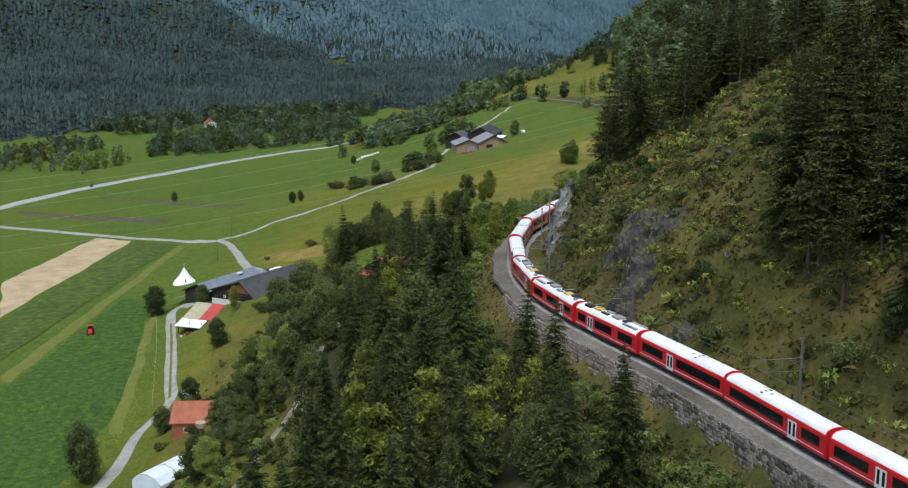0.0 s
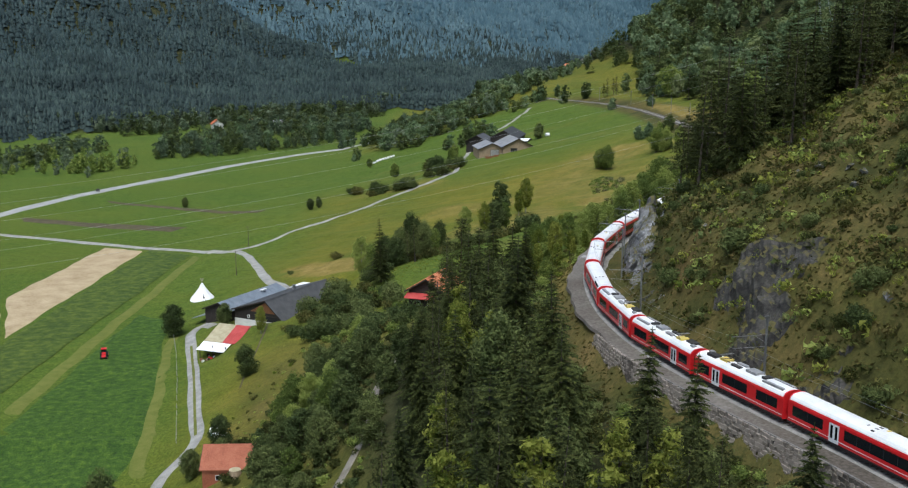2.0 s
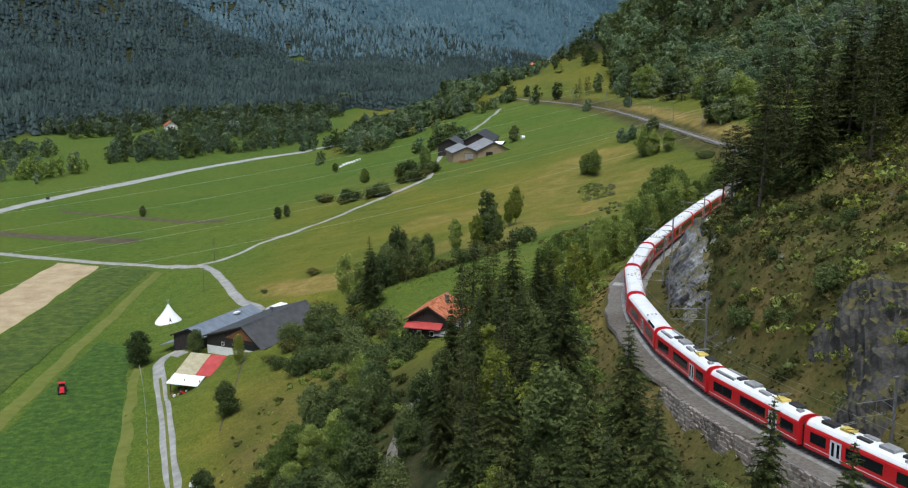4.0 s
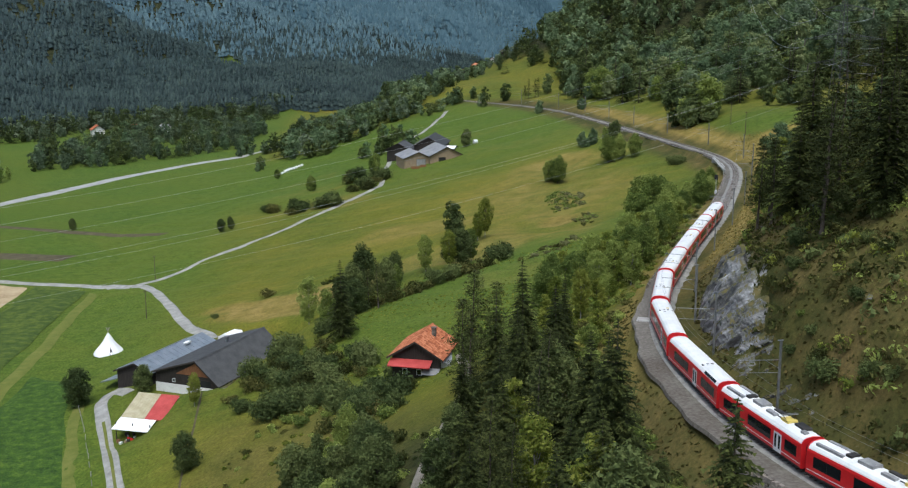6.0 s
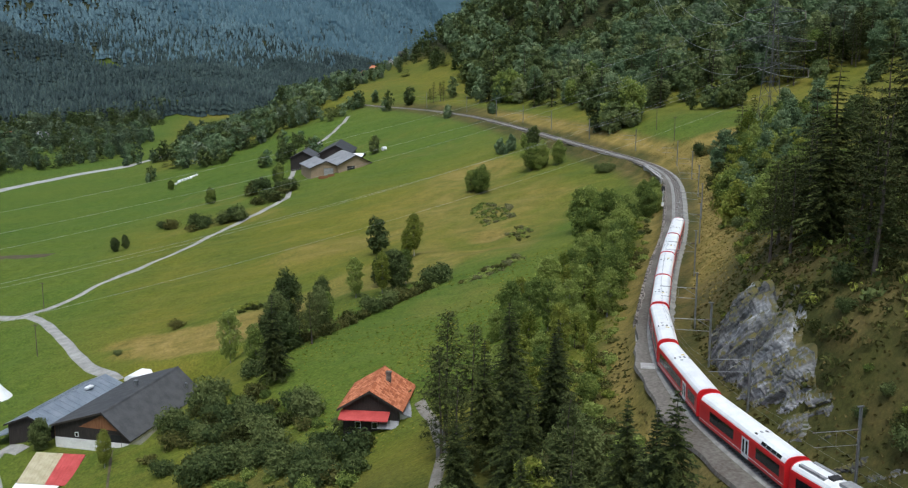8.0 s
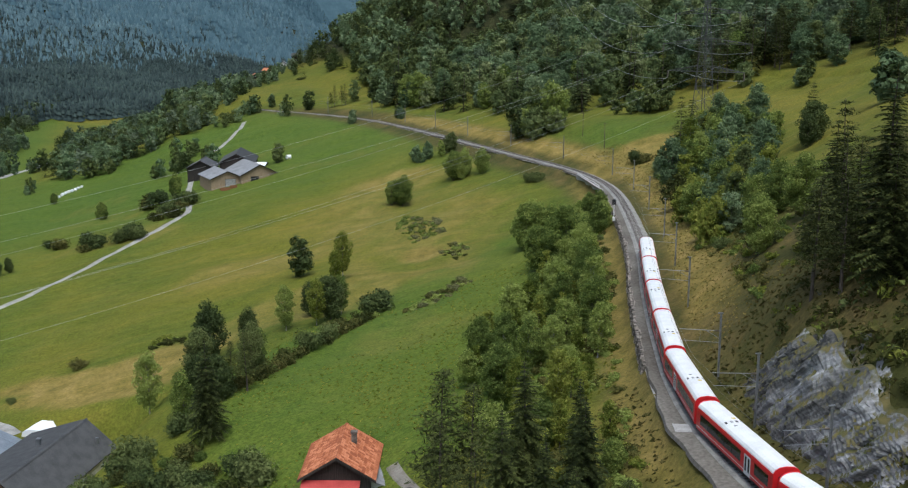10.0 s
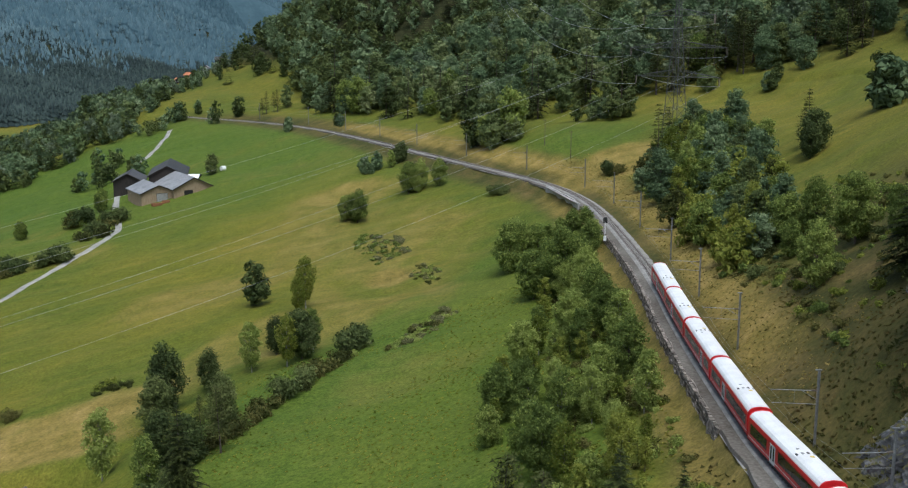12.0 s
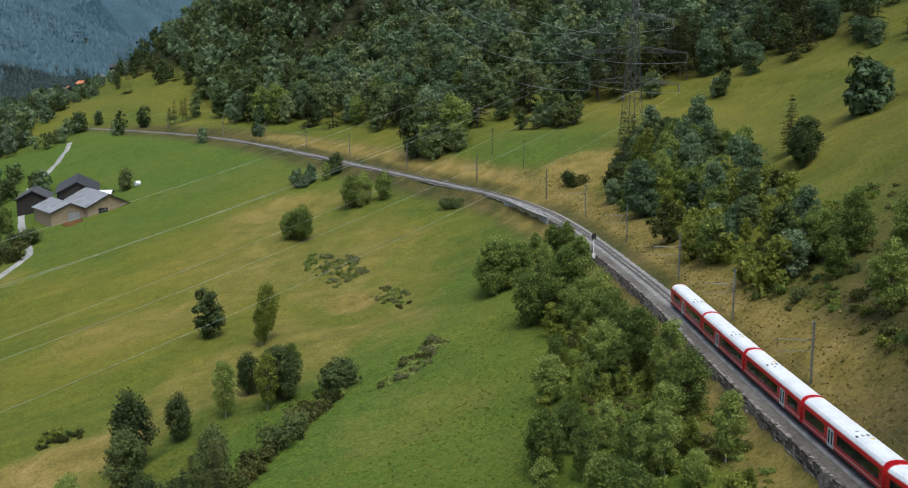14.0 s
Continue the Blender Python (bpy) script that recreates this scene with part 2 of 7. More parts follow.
TILE = surface("orange_clay_tile", [(.28, .085, .035), (.42, .14, .06), (.55, .22, .11)], .9, .85, .02, each=.5, fine=5)
REDSHEET = surface("red_sheet_roof", [(.34, .045, .042), (.42, .065, .058), (.50, .09, .08)], 1.5, .55)
RUST = surface("rust_red_roof", [(.24, .075, .040), (.32, .108, .058), (.38, .14, .078)], 2, .75, .01)
CREAM = surface("cream_corrugated_sheet", [(.33, .29, .17), (.42, .375, .24), (.50, .45, .30)], 1.2, .6)
CANVAS = surface("white_canvas", [(.74, .74, .73), (.82, .82, .81), (.86, .86, .85)], 1.5, .85)
FOIL = surface("pale_blue_tarpaulin", [(.55, .62, .70), (.68, .74, .80), (.76, .80, .84)], 1.5, .45, .02)
TEAL = surface("teal_sheet", [(.05, .20, .19), (.08, .28, .26)], 1, .6)
CROP = surface("crop_green", [(.016, .044, .004), (.044, .090, .007), (.098, .150, .013)], 1.5, .9, .7, fine=4)
CROPTALL = surface("tall_crop_green", [(.024, .048, .006), (.060, .092, .010), (.125, .150, .019)], 2.0, .9, .7, fine=5)
STUBBLE = surface("tan_stubble", [(.30, .22, .12), (.40, .31, .18), (.48, .38, .235)], 5, .95, .015, stretch=(1, 1, 1))
SOIL = surface("brown_soil", [(.055, .048, .026), (.085, .070, .038), (.12, .10, .055)], 3, .95, .06)
MOWN = surface("mown_strip", [(0.09, 0.113, 0.016), (0.126, 0.14, 0.023), (0.162, 0.162, 0.038)], 2.5, .95, .05)
DRYTUFT = surface("dry_tuft", [(.058, .060, .018), (.092, .084, .028), (.140, .112, .042)], 9, .9, island=.4, glow_through=.25)
PYLON = surface("dull_pylon_steel", [(.07, .072, .07), (.10, .103, .10), (.14, .143, .14)], 1.5, .6, metal=.3)
TUFT = surface("grass_tuft", [(.10, .13, .017), (.16, .175, .025), (.27, .24, .05)], 12, .9, island=.5, glow_through=.2)
# ---------------------------------------------------------------- ground form
# railway centre line, rails at z = 0
TRACK = [(63, 20), (51, 55), (43.5, 78), (36.5, 98), (28.8, 121.5), (21.5, 138.5), (15.4, 155), (12.2, 171), (11.4, 188), (12.6, 203),
         (16, 218), (20.8, 231), (26.8, 244), (34.8, 260.5), (43.4, 277.5), (51.6, 293), (60, 310), (69, 329.5), (78.2, 350),
         (87, 371), (94, 391), (98, 410), (99.2, 432), (97.5, 465), (95, 510), (93.5, 560), (91, 600), (87, 637),
         (79, 678), (64, 720), (43, 760), (26, 800), (5, 850), (-20, 920)]
# west of the line: y, then four places (x, z) from the valley floor up to the foot of the embankment, and the foot's height
WEST = [(0, -70, -45, -40, -36, 0, -20, 35, -8, -4),
        (120, -68, -45, -44, -37, -14, -19, 10, -8, -4),
        (200, -68, -44, -49, -35, -22, -12.5, -4, -7, -3.5),
        (250, -78, -42, -54, -33, -22, -19.3, 4, -9.5, -2.7),
        (295, -88, -41, -69, -35, -28, -19.8, 12, -12.5, -2.9),
        (335, -95, -41, -60, -33, -2, -17.8, 30, -11, -2.9),
        (385, -101, -41, -64, -34.5, 8, -19, 55, -12, -2.9),
        (425, -106, -41, -62, -34, 20, -18, 70, -8, -2.5),
        (515, -118, -40.5, -75, -34.5, -3, -20.3, 55, -9, -2),
        (610, -105, -40.5, -55, -34, 10, -17, 60, -5, -1),
        (720, -90, -40, -45, -30, 5, -12, 45, -2, -.6)]
# east of the line: y, then five places (distance from the line, z)
EAST = [(0, 4.2, .3, 8, 6, 13, 11, 45, 38, 160, 115),
        (150, 4.6, .2, 8, 3.6, 11.5, 12.2, 40, 33, 160, 110),
        (208, 4.8, .2, 8.4, 3.6, 11.3, 12.2, 40, 31, 160, 105),
        (255, 4, .2, 8, 3.5, 17, 10, 50, 30, 160, 95),
        (320, 4, .3, 10, 3.2, 22, 9.5, 56, 24.6, 190, 82),
        (365, 4, .3, 9, 3, 25, 8, 70, 25, 200, 80),
        (430, 4, .6, 8, 3, 22, 9, 78, 22.5, 230, 85),
        (560, 4, .6, 10, 3, 30, 8, 62, 19, 230, 90),
        (720, 5, .3, 20, 4, 60, 11, 120, 32, 215, 100)]


def smooth_rows(rows, y):
    """The rows' columns at every y, eased from row to row."""
    a = np.array(rows, float)
    j = np.clip(np.searchsorted(a[:, 0], y) - 1, 0, len(a) - 2)
    k = np.clip((y - a[j, 0]) / (a[j + 1, 0] - a[j, 0]), 0, 1)
    slope = np.gradient(a[:, 1:], a[:, 0], axis=0)
    h = (a[j + 1, 0] - a[j, 0])[:, None]
    k = k[:, None]
    p, q, m, n = a[j, 1:], a[j + 1, 1:], slope[j] * h, slope[j + 1] * h
    return (2 * k**3 - 3 * k**2 + 1) * p + (k**3 - 2 * k**2 + k) * m + (3 * k**2 - 2 * k**3) * q + (k**3 - k**2) * n


TRACK_ROWS = [(y, x) for x, y in TRACK]


def track_x(y):
    return smooth_rows(TRACK_ROWS, np.atleast_1d(np.asarray(y, float)))[:, 0]


def track_z(y):
    """The rails' height: a gentle grade past the bridge."""
    return np.interp(y, [0, 180, 235, 395, 520, 620, 730, 800, 920], [0, 0, .75, .8, 2.2, 2.4, .8, 2, 2])


def path_edge(y):
    """How far west of the line the path's edge lies: wide in the bend, narrow along the long wall."""
    return np.interp(y, [120, 150, 170, 185, 200, 220, 235], [3.9, 3.9, 4.2, 4.5, 4.2, 3.6, 3.1])


def wave(x, y, size, seed):
    """Soft unevenness between -1 and 1, of about that size in metres."""
    r = np.random.RandomState(seed)
    out = np.zeros(np.broadcast(x, y).shape)
    for k in range(6):
        a, p = r.uniform(0, 6.283), r.uniform(0, 6.283)
        f = 6.283 / size * r.uniform(.6, 1.7)
        out = out + np.sin((x * math.cos(a) + y * math.sin(a)) * f + p)
    return out / 3.2


def bump(x, y, cx, cy, rx, ry):
    return np.exp(-((x - cx) / rx) ** 2 - ((y - cy) / ry) ** 2)


def ground_form(xs, ys):
    """Heights on the net of xs and ys."""
    Z = np.zeros((len(ys), len(xs)))
    xt = track_x(ys)
    west, east = smooth_rows(WEST, ys), smooth_rows(EAST, ys)
    for i, y in enumerate(ys):
        w, e, c, up = west[i], east[i], xt[i], float(track_z(ys[i]))
        sl = 1 / math.sqrt(1 + ((track_x(y + 2)[0] - track_x(y - 2)[0]) / 4) ** 2)
        if y > 760:
            sl = 1
        px = [-6000, w[0] - 60, w[0], w[2], w[4], min(w[6], c - 9)]
        pz = [-44, -42 if y > 230 else -45, w[1], w[3], w[5], w[7]]
        rim = float(path_edge(y))
        px += [c - (rim + 1.4) / sl, c - (rim - .1) / sl, c]
        pz += [w[8] + up, up - .42, up - .42]
        px += [c + 2.4 / sl] + [c + e[k] / sl for k in (0, 2, 4, 6, 8)] + [c + 700, c + 6000]
        pz += [up - .42] + [e[k] + up for k in (1, 3, 5, 7, 9)] + [e[9] + 240, e[9] + 500]
        Z[i] = np.interp(xs, px, pz)
    X, Y = np.meshgrid(xs, ys)
    u = X - xt[:, None]
    calm = np.clip((np.abs(u) - 6) / 20, 0, 1)
    # soften the long breaks of the slope, away from the line
    S = Z.copy()
    for _ in range(3):
        S[1:-1, 1:-1] = (S[1:-1, 1:-1] * 2 + S[:-2, 1:-1] + S[2:, 1:-1] + S[1:-1, :-2] + S[1:-1, 2:]) / 6
    Z = Z + (S - Z) * np.clip((np.abs(u) - 5) / 4, 0, 1)
    near = np.clip((1000 - Y) / 200, 0, 1)
    Z += calm * near * np.where(X < west[:, 0][:, None], .25, 1) * (.55 * wave(X, Y, 45, 3) + .28 * wave(X, Y, 17, 5))
    Z += calm * np.clip((u - 6) / 15, 0, 1) * np.clip((260 - Y) / 40, 0, 1) * (1.3 * wave(X, Y, 22, 8) + .5 * wave(X, Y, 8, 9))
    # level yard of the barn
    bx, by = (X + 61.8) * .891 - (Y - 297) * .454, (X + 61.8) * .454 + (Y - 297) * .891
    yard = np.clip(1 - np.maximum(np.maximum(bx - 7, -12 - bx), np.maximum(by - 30, -2 - by)) / 7, 0, 1)
    Z -= yard * np.maximum(0, Z + 36.4)
    Z -= 2.3 * bump(X, Y, -74.5, 279.5, 6.5, 5)
    # the spur on which the line leaves the valley, the far valley side, and the ranges behind
    far = np.clip((Y - 760) / 260, 0, 1)
    far = far * far * (3 - 2 * far)
    back = np.clip(Y - 935, 0, 4000) * 1.15
    spur = -42 + 62 * np.clip((X + 60 - back) / 170, 0, 1) ** 1.2 + .5 * np.clip(X - 112 - back * .8, 0, 900)
    Z = Z * (1 - far) + far * spur
    edge = (X + 390) * -.80 + (Y - 880) * .60 - 45 * wave(X, Y, 600, 4)
    rise = np.clip(edge, 0, 4000)
    steep = np.clip(rise - 300, 0, 4000)
    Z += np.where(rise > 0, rise * .13 + .46 * steep * steep / (steep + 120), 0) * (1 + .10 * wave(X, Y, 420, 12)) + np.clip(rise, 0, 200) * .05 * wave(X, Y, 170, 13)
    return np.where(rise > 0, np.minimum(Z, 900), Z)


def steps(*spans):
    out = []
    for a, b, s in spans:
        out += list(np.arange(a, b, s))
    return np.array(out + [spans[-1][1]], float)


GX = steps((-3000, -1000, 100), (-1000, -400, 30), (-400, -130, 8), (-130, 190, 1.9), (190, 400, 8), (400, 1000, 40), (1000, 3000, 200))
GY = steps((-400, 0, 25), (0, 60, 5), (60, 460, 1.9), (460, 760, 3), (760, 1100, 10), (1100, 2400, 30), (2400, 4600, 100))
GZ = ground_form(GX, GY)


def ground_z(x, y):
    """The height of the ground sheet at a place."""
    i = int(min(max(np.searchsorted(GX, x) - 1, 0), len(GX) - 2))
    j = int(min(max(np.searchsorted(GY, y) - 1, 0), len(GY) - 2))
    a, b = (x - GX[i]) / (GX[i + 1] - GX[i]), (y - GY[j]) / (GY[j + 1] - GY[j])
    return float((GZ[j, i] * (1 - a) + GZ[j, i + 1] * a) * (1 - b) + (GZ[j + 1, i] * (1 - a) + GZ[j + 1, i + 1] * a) * b)


# ---------------------------------------------------------------- shape helpers


class Geo:
    """Gathers corners and faces of one mesh."""

    def __init__(self):
        self.v, self.f = [], []

    def add(self, verts, faces):
        o = len(self.v)
        self.v += [tuple(p) for p in verts]
        self.f += [tuple(o + i for i in q) for q in faces]
        return self

    def box(self, x0, y0, z0, x1, y1, z1, m=None):
        c = [(x, y, z) for z in (z0, z1) for x, y in ((x0, y0), (x1, y0), (x1, y1), (x0, y1))]
        if m is not None:
            c = [m @ Vector(p) for p in c]
        return self.add(c, [(3, 2, 1, 0), (4, 5, 6, 7), (0, 1, 5, 4), (1, 2, 6, 5), (2, 3, 7, 6), (3, 0, 4, 7)])

    def bar(self, a, b, r, n=6, r2=None):
        """A round bar from a to b."""
        a, b = Vector(a), Vector(b)
        q = (b - a).to_track_quat("Z", "Y")
        r2 = r if r2 is None else r2
        ring = [(math.cos(6.2832 * k / n), math.sin(6.2832 * k / n)) for k in range(n)]
        vs = [a + q @ Vector((x * r, y * r, 0)) for x, y in ring] + [b + q @ Vector((x * r2, y * r2, 0)) for x, y in ring]
        fs = [(k, (k + 1) % n, n + (k + 1) % n, n + k) for k in range(n)]
        return self.add(vs, fs + [tuple(range(n - 1, -1, -1)), tuple(range(n, 2 * n))])

    def prism(self, outline, axis, lo, hi):
        """A flat outline drawn out along an axis; outline in the two other axes, in order."""
        n = len(outline)

        def at(p, w):
            return {"x": (w, p[0], p[1]), "y": (p[0], w, p[1]), "z": (p[0], p[1], w)}[axis]

        vs = [at(p, lo) for p in outline] + [at(p, hi) for p in outline]
        fs = [(k, (k + 1) % n, n + (k + 1) % n, n + k) for k in range(n)]
        return self.add(vs, fs + [tuple(range(n - 1, -1, -1)), tuple(range(n, 2 * n))])

    def mesh(self, name, material, smooth=False):
        me = bpy.data.meshes.new(name)
        me.from_pydata(self.v, [], self.f)
        bm = bmesh.new()
        bm.from_mesh(me)
        bmesh.ops.recalc_face_normals(bm, faces=bm.faces)
        bm.to_mesh(me)
        bm.free()
        me.materials.append(material)
        if smooth:
            me.polygons.foreach_set("use_smooth", [True] * len(me.polygons))
        return me


def loose_mesh(name, verts, faces, material, smooth=False):
    """A mesh from arrays of corners and of triangles or quads."""
    verts, faces = np.asarray(verts, np.float32), np.asarray(faces, np.int32)
    me = bpy.data.meshes.new(name)
    n, k = faces.shape
    me.vertices.add(len(verts))
    me.vertices.foreach_set("co", verts.ravel())
    me.loops.add(n * k)
    me.loops.foreach_set("vertex_index", faces.ravel())
    me.polygons.add(n)
    me.polygons.foreach_set("loop_start", np.arange(0, n * k, k, dtype=np.int32))
    me.polygons.foreach_set("use_smooth", np.full(n, smooth))
    me.update(calc_edges=True)
    me.materials.append(material)
    return me


def part(name, geo, material, parent=None, label="", smooth=False):
    me = geo if isinstance(geo, bpy.types.Mesh) else geo.mesh(name, material, smooth)
    ob = new(name, me)
    ob.parent = parent
    if label:
        ob["label"] = label
    return ob


def thing(name, label, category, group="", kind="", at=None):
    ob = new(name)
    if at is not None:
        ob.matrix_world = at
    return tagged(ob, label, category, group, kind)


def tangent(y):
    """The way of the line at y, and the way across it to the east."""
    d = Vector((float(track_x(y + 1)[0] - track_x(y - 1)[0]) / 2, 1, 0)).normalized()
    return d, Vector((d.y, -d.x, 0))


# length along the line at every half metre of y
LINE_Y = np.arange(20, 920, .5)
LINE_X = track_x(LINE_Y)
LINE_S = np.concatenate(([0], np.cumsum(np.hypot(np.diff(LINE_X), np.diff(LINE_Y)))))


def on_line(s):
    """The place on the rails at a length along the line."""
    y = float(np.interp(s, LINE_S, LINE_Y))
    return Vector((float(np.interp(y, LINE_Y, LINE_X)), y, float(track_z(y))))


def ribbon(name, points, width, material, lift=.1, kind="structure", label="", category="", step=2.0, thick=.25):
    """A road: a strip of that width laid on the ground along points (x, y)."""
    pts = [Vector((*p, 0)) for p in points]
    fine = []
    for i in range(len(pts) - 1):
        p0, p1, p2, p3 = pts[max(i - 1, 0)], pts[i], pts[i + 1], pts[min(i + 2, len(pts) - 1)]
        n = max(2, int((p2 - p1).length / step))
        for k in range(n):
            t = k / n
            fine.append(.5 * (2 * p1 + (p2 - p0) * t + (2 * p0 - 5 * p1 + 4 * p2 - p3) * t * t + (3 * p1 - p0 - 3 * p2 + p3) * t**3))
    fine.append(pts[-1])
    g = Geo()
    rows = []
    for i, p in enumerate(fine):
        d = (fine[min(i + 1, len(fine) - 1)] - fine[max(i - 1, 0)]).normalized()
        s = Vector((d.y, -d.x, 0))
        w = width / 2 * (1 + .06 * math.sin(i * .7) + .05 * math.sin(i * .23 + 1))
        row = []
        zs = [ground_z(*(p + s * w * k)[:2]) for k in (-1, -.5, 0, .5, 1)]
        for k, z in zip((-1, -.5, 0, .5, 1), zs):
            q = p + s * w * k
            row.append((q.x, q.y, z + lift))
        a, b = p - s * (w + .25), p + s * (w + .25)
        rows.append([(a.x, a.y, zs[0] - thick)] + row + [(b.x, b.y, zs[-1] - thick)])
    n = 7
    vs = [q for r in rows for q in r]
    fs = [(i * n + k, i * n + k + 1, (i + 1) * n + k + 1, (i + 1) * n + k) for i in range(len(rows) - 1) for k in range(n - 1)]
    g.add(vs, fs)
    ob = part(name, g, material, smooth=True)
    return tagged(ob, label, category, kind=kind)


def patch(name, corners, material, label, lift=.12, step=3.0, ragged=.5, seed=1):
    """A field: four corners (x, y) in order, draped on the ground."""
    a, b, c, d = [Vector(p) for p in corners]
    n = max(4, int(max((b - a).length, (c - d).length) / step))
    m = max(4, int(max((d - a).length, (c - b).length) / step))
    r = random.Random(seed)
    ph = [r.uniform(0, 6.28) for _ in range(8)]
    vs = []
    for j in range(m + 1):
        for i in range(n + 1):
            u, v = i / n, j / m
            p = (a * (1 - u) + b * u) * (1 - v) + (d * (1 - u) + c * u) * v
            e = ragged * (math.sin(i * .9 + ph[0]) + math.sin(i * .37 + ph[1]) + math.sin(j * .8 + ph[2]) + math.sin(j * .31 + ph[3])) * .5
            p = p + Vector((e, e * .6))
            low = -.3 if i in (0, n) or j in (0, m) else 0
            vs.append((p.x, p.y, ground_z(p.x, p.y) + lift + low))
    fs = [(j * (n + 1) + i, j * (n + 1) + i + 1, (j + 1) * (n + 1) + i + 1, (j + 1) * (n + 1) + i) for j in range(m) for i in range(n)]
    ob = part(name, loose_mesh(name, vs, fs, material, True), material)
    return tagged(ob, label, "field", kind="structure")


# ---------------------------------------------------------------- ground sheet, line, roads, fields
X, Y = np.meshgrid(GX, GY)
nx, ny = len(GX), len(GY)
idx = np.arange(nx * ny).reshape(ny, nx)
quads = np.stack([idx[:-1, :-1], idx[:-1, 1:], idx[1:, 1:], idx[1:, :-1]], -1).reshape(-1, 4)
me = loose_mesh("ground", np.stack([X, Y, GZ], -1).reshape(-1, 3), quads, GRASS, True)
U = X - track_x(GY)[:, None]
dry = np.clip((U - 2) / 4, 0, 1) * np.clip((300 - Y) / 40, 0, 1)
dry = np.maximum(dry, np.clip((U + 12) / 5, 0, 1) * np.clip((15 - U) / 6, 0, 1) * np.clip((760 - Y) / 60, 0, 1))
dry = np.maximum(dry, .55 * np.clip((-U) / 20, 0, 1) * np.clip((275 - Y) / 30, 0, 1) * np.clip((X + 62) / 10, 0, 1) * np.clip((-24 - X) / 8 + np.clip((238 - Y) / 10, 0, 1), 0, 1))
dry = np.maximum(dry, np.clip((U - 22) / 10, 0, 1) * .10)
dry = np.maximum(dry, np.clip((U + 24) / 6, 0, 1) * np.clip(-U / 2, 0, 1) * np.clip((222 - Y) / 12, 0, 1))
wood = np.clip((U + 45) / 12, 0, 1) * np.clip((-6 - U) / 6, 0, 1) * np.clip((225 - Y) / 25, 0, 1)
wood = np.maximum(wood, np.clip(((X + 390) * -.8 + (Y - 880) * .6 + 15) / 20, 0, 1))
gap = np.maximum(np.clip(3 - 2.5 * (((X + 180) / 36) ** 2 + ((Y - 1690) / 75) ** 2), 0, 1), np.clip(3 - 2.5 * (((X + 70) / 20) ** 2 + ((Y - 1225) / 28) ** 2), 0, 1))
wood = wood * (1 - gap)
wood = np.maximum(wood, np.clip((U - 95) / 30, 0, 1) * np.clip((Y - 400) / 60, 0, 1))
rich = np.clip(((X + 32) * .62 - (Y - 292) * -.0 - (Y - 292) * .95 + 26) / 5, 0, 1) * np.clip((X + 36) / 8, 0, 1) * np.clip((Y - 236) / 14, 0, 1) * np.clip((-8 - U) / 10, 0, 1) * .6
rich = np.maximum(rich, .8 * np.clip((wave(X, Y, 120, 41) - .25) * 2, 0, 1) * np.clip((-70 - X) / 20, 0, 1))
rich = np.maximum(rich, .75 * np.clip((Y - 470) / 90, 0, 1) * (U < 0) * np.clip((760 - Y) / 50, 0, 1))
rich = np.maximum(rich, .7 * np.clip((-58 - X) / 25, 0, 1))
rich = np.maximum(rich, .7 * np.exp(-((X - 128) / 22) ** 2 - ((Y - 440) / 26) ** 2))
straw = np.clip((U - 4) / 2, 0, 1) * np.clip((15 - U) / 5, 0, 1) * np.clip((Y - 242) / 12, 0, 1) * np.clip((640 - Y) / 60, 0, 1)
straw = np.maximum(straw, .75 * np.clip((U + 10) / 3, 0, 1) * np.clip((-3.5 - U) / 2, 0, 1) * np.clip((Y - 190) / 15, 0, 1) * np.clip((420 - Y) / 20, 0, 1))
straw = np.maximum(straw, .9 * np.clip(2.2 - 2 * (((X - 116) / 22) ** 2 + ((Y - 408) / 17) ** 2), 0, 1))
straw = np.maximum(straw, .7 * np.clip(1.5 - 1.5 * (((X - 57) / 20) ** 2 + ((Y - 488) / 14) ** 2), 0, 1))
straw = np.maximum(straw, np.clip(1.5 - 1.5 * (((X + 34) / 22) ** 2 + ((Y - 350) / 11) ** 2), 0, 1))
a, b = (X + 48) * .72 - (Y - 348) * .69, (X + 48) * .69 + (Y - 348) * .72
straw = np.maximum(straw, np.clip(2.2 - 2 * ((a / 25) ** 2 + (b / 11) ** 2) + .5 * wave(X, Y, 12, 65), 0, 1))
straw = np.maximum(straw, np.clip(1.5 - 1.5 * (((X - 37) / 8) ** 2 + ((Y - 386) / 10) ** 2), 0, 1))
straw = np.maximum(straw, .5 * np.clip(1.6 - 1.5 * (((X - 44) / 34) ** 2 + ((Y - 430) / 52) ** 2), 0, 1) * (.5 + .5 * np.clip(wave(X, Y, 30, 61) + .4, 0, 1)))
straw = np.maximum(straw, .5 * np.clip(1.4 - 1.4 * (((X - 30) / 22) ** 2 + ((Y - 372) / 30) ** 2), 0, 1) * np.clip(wave(X, Y, 26, 62) + .5, 0, 1))
straw = np.maximum(straw, .45 * np.clip((wave(X, Y, 75, 63) - .38) * 3, 0, 1) * (X > -62) * (U < -12) * (Y > 300) * (Y < 620) * (1 - rich))
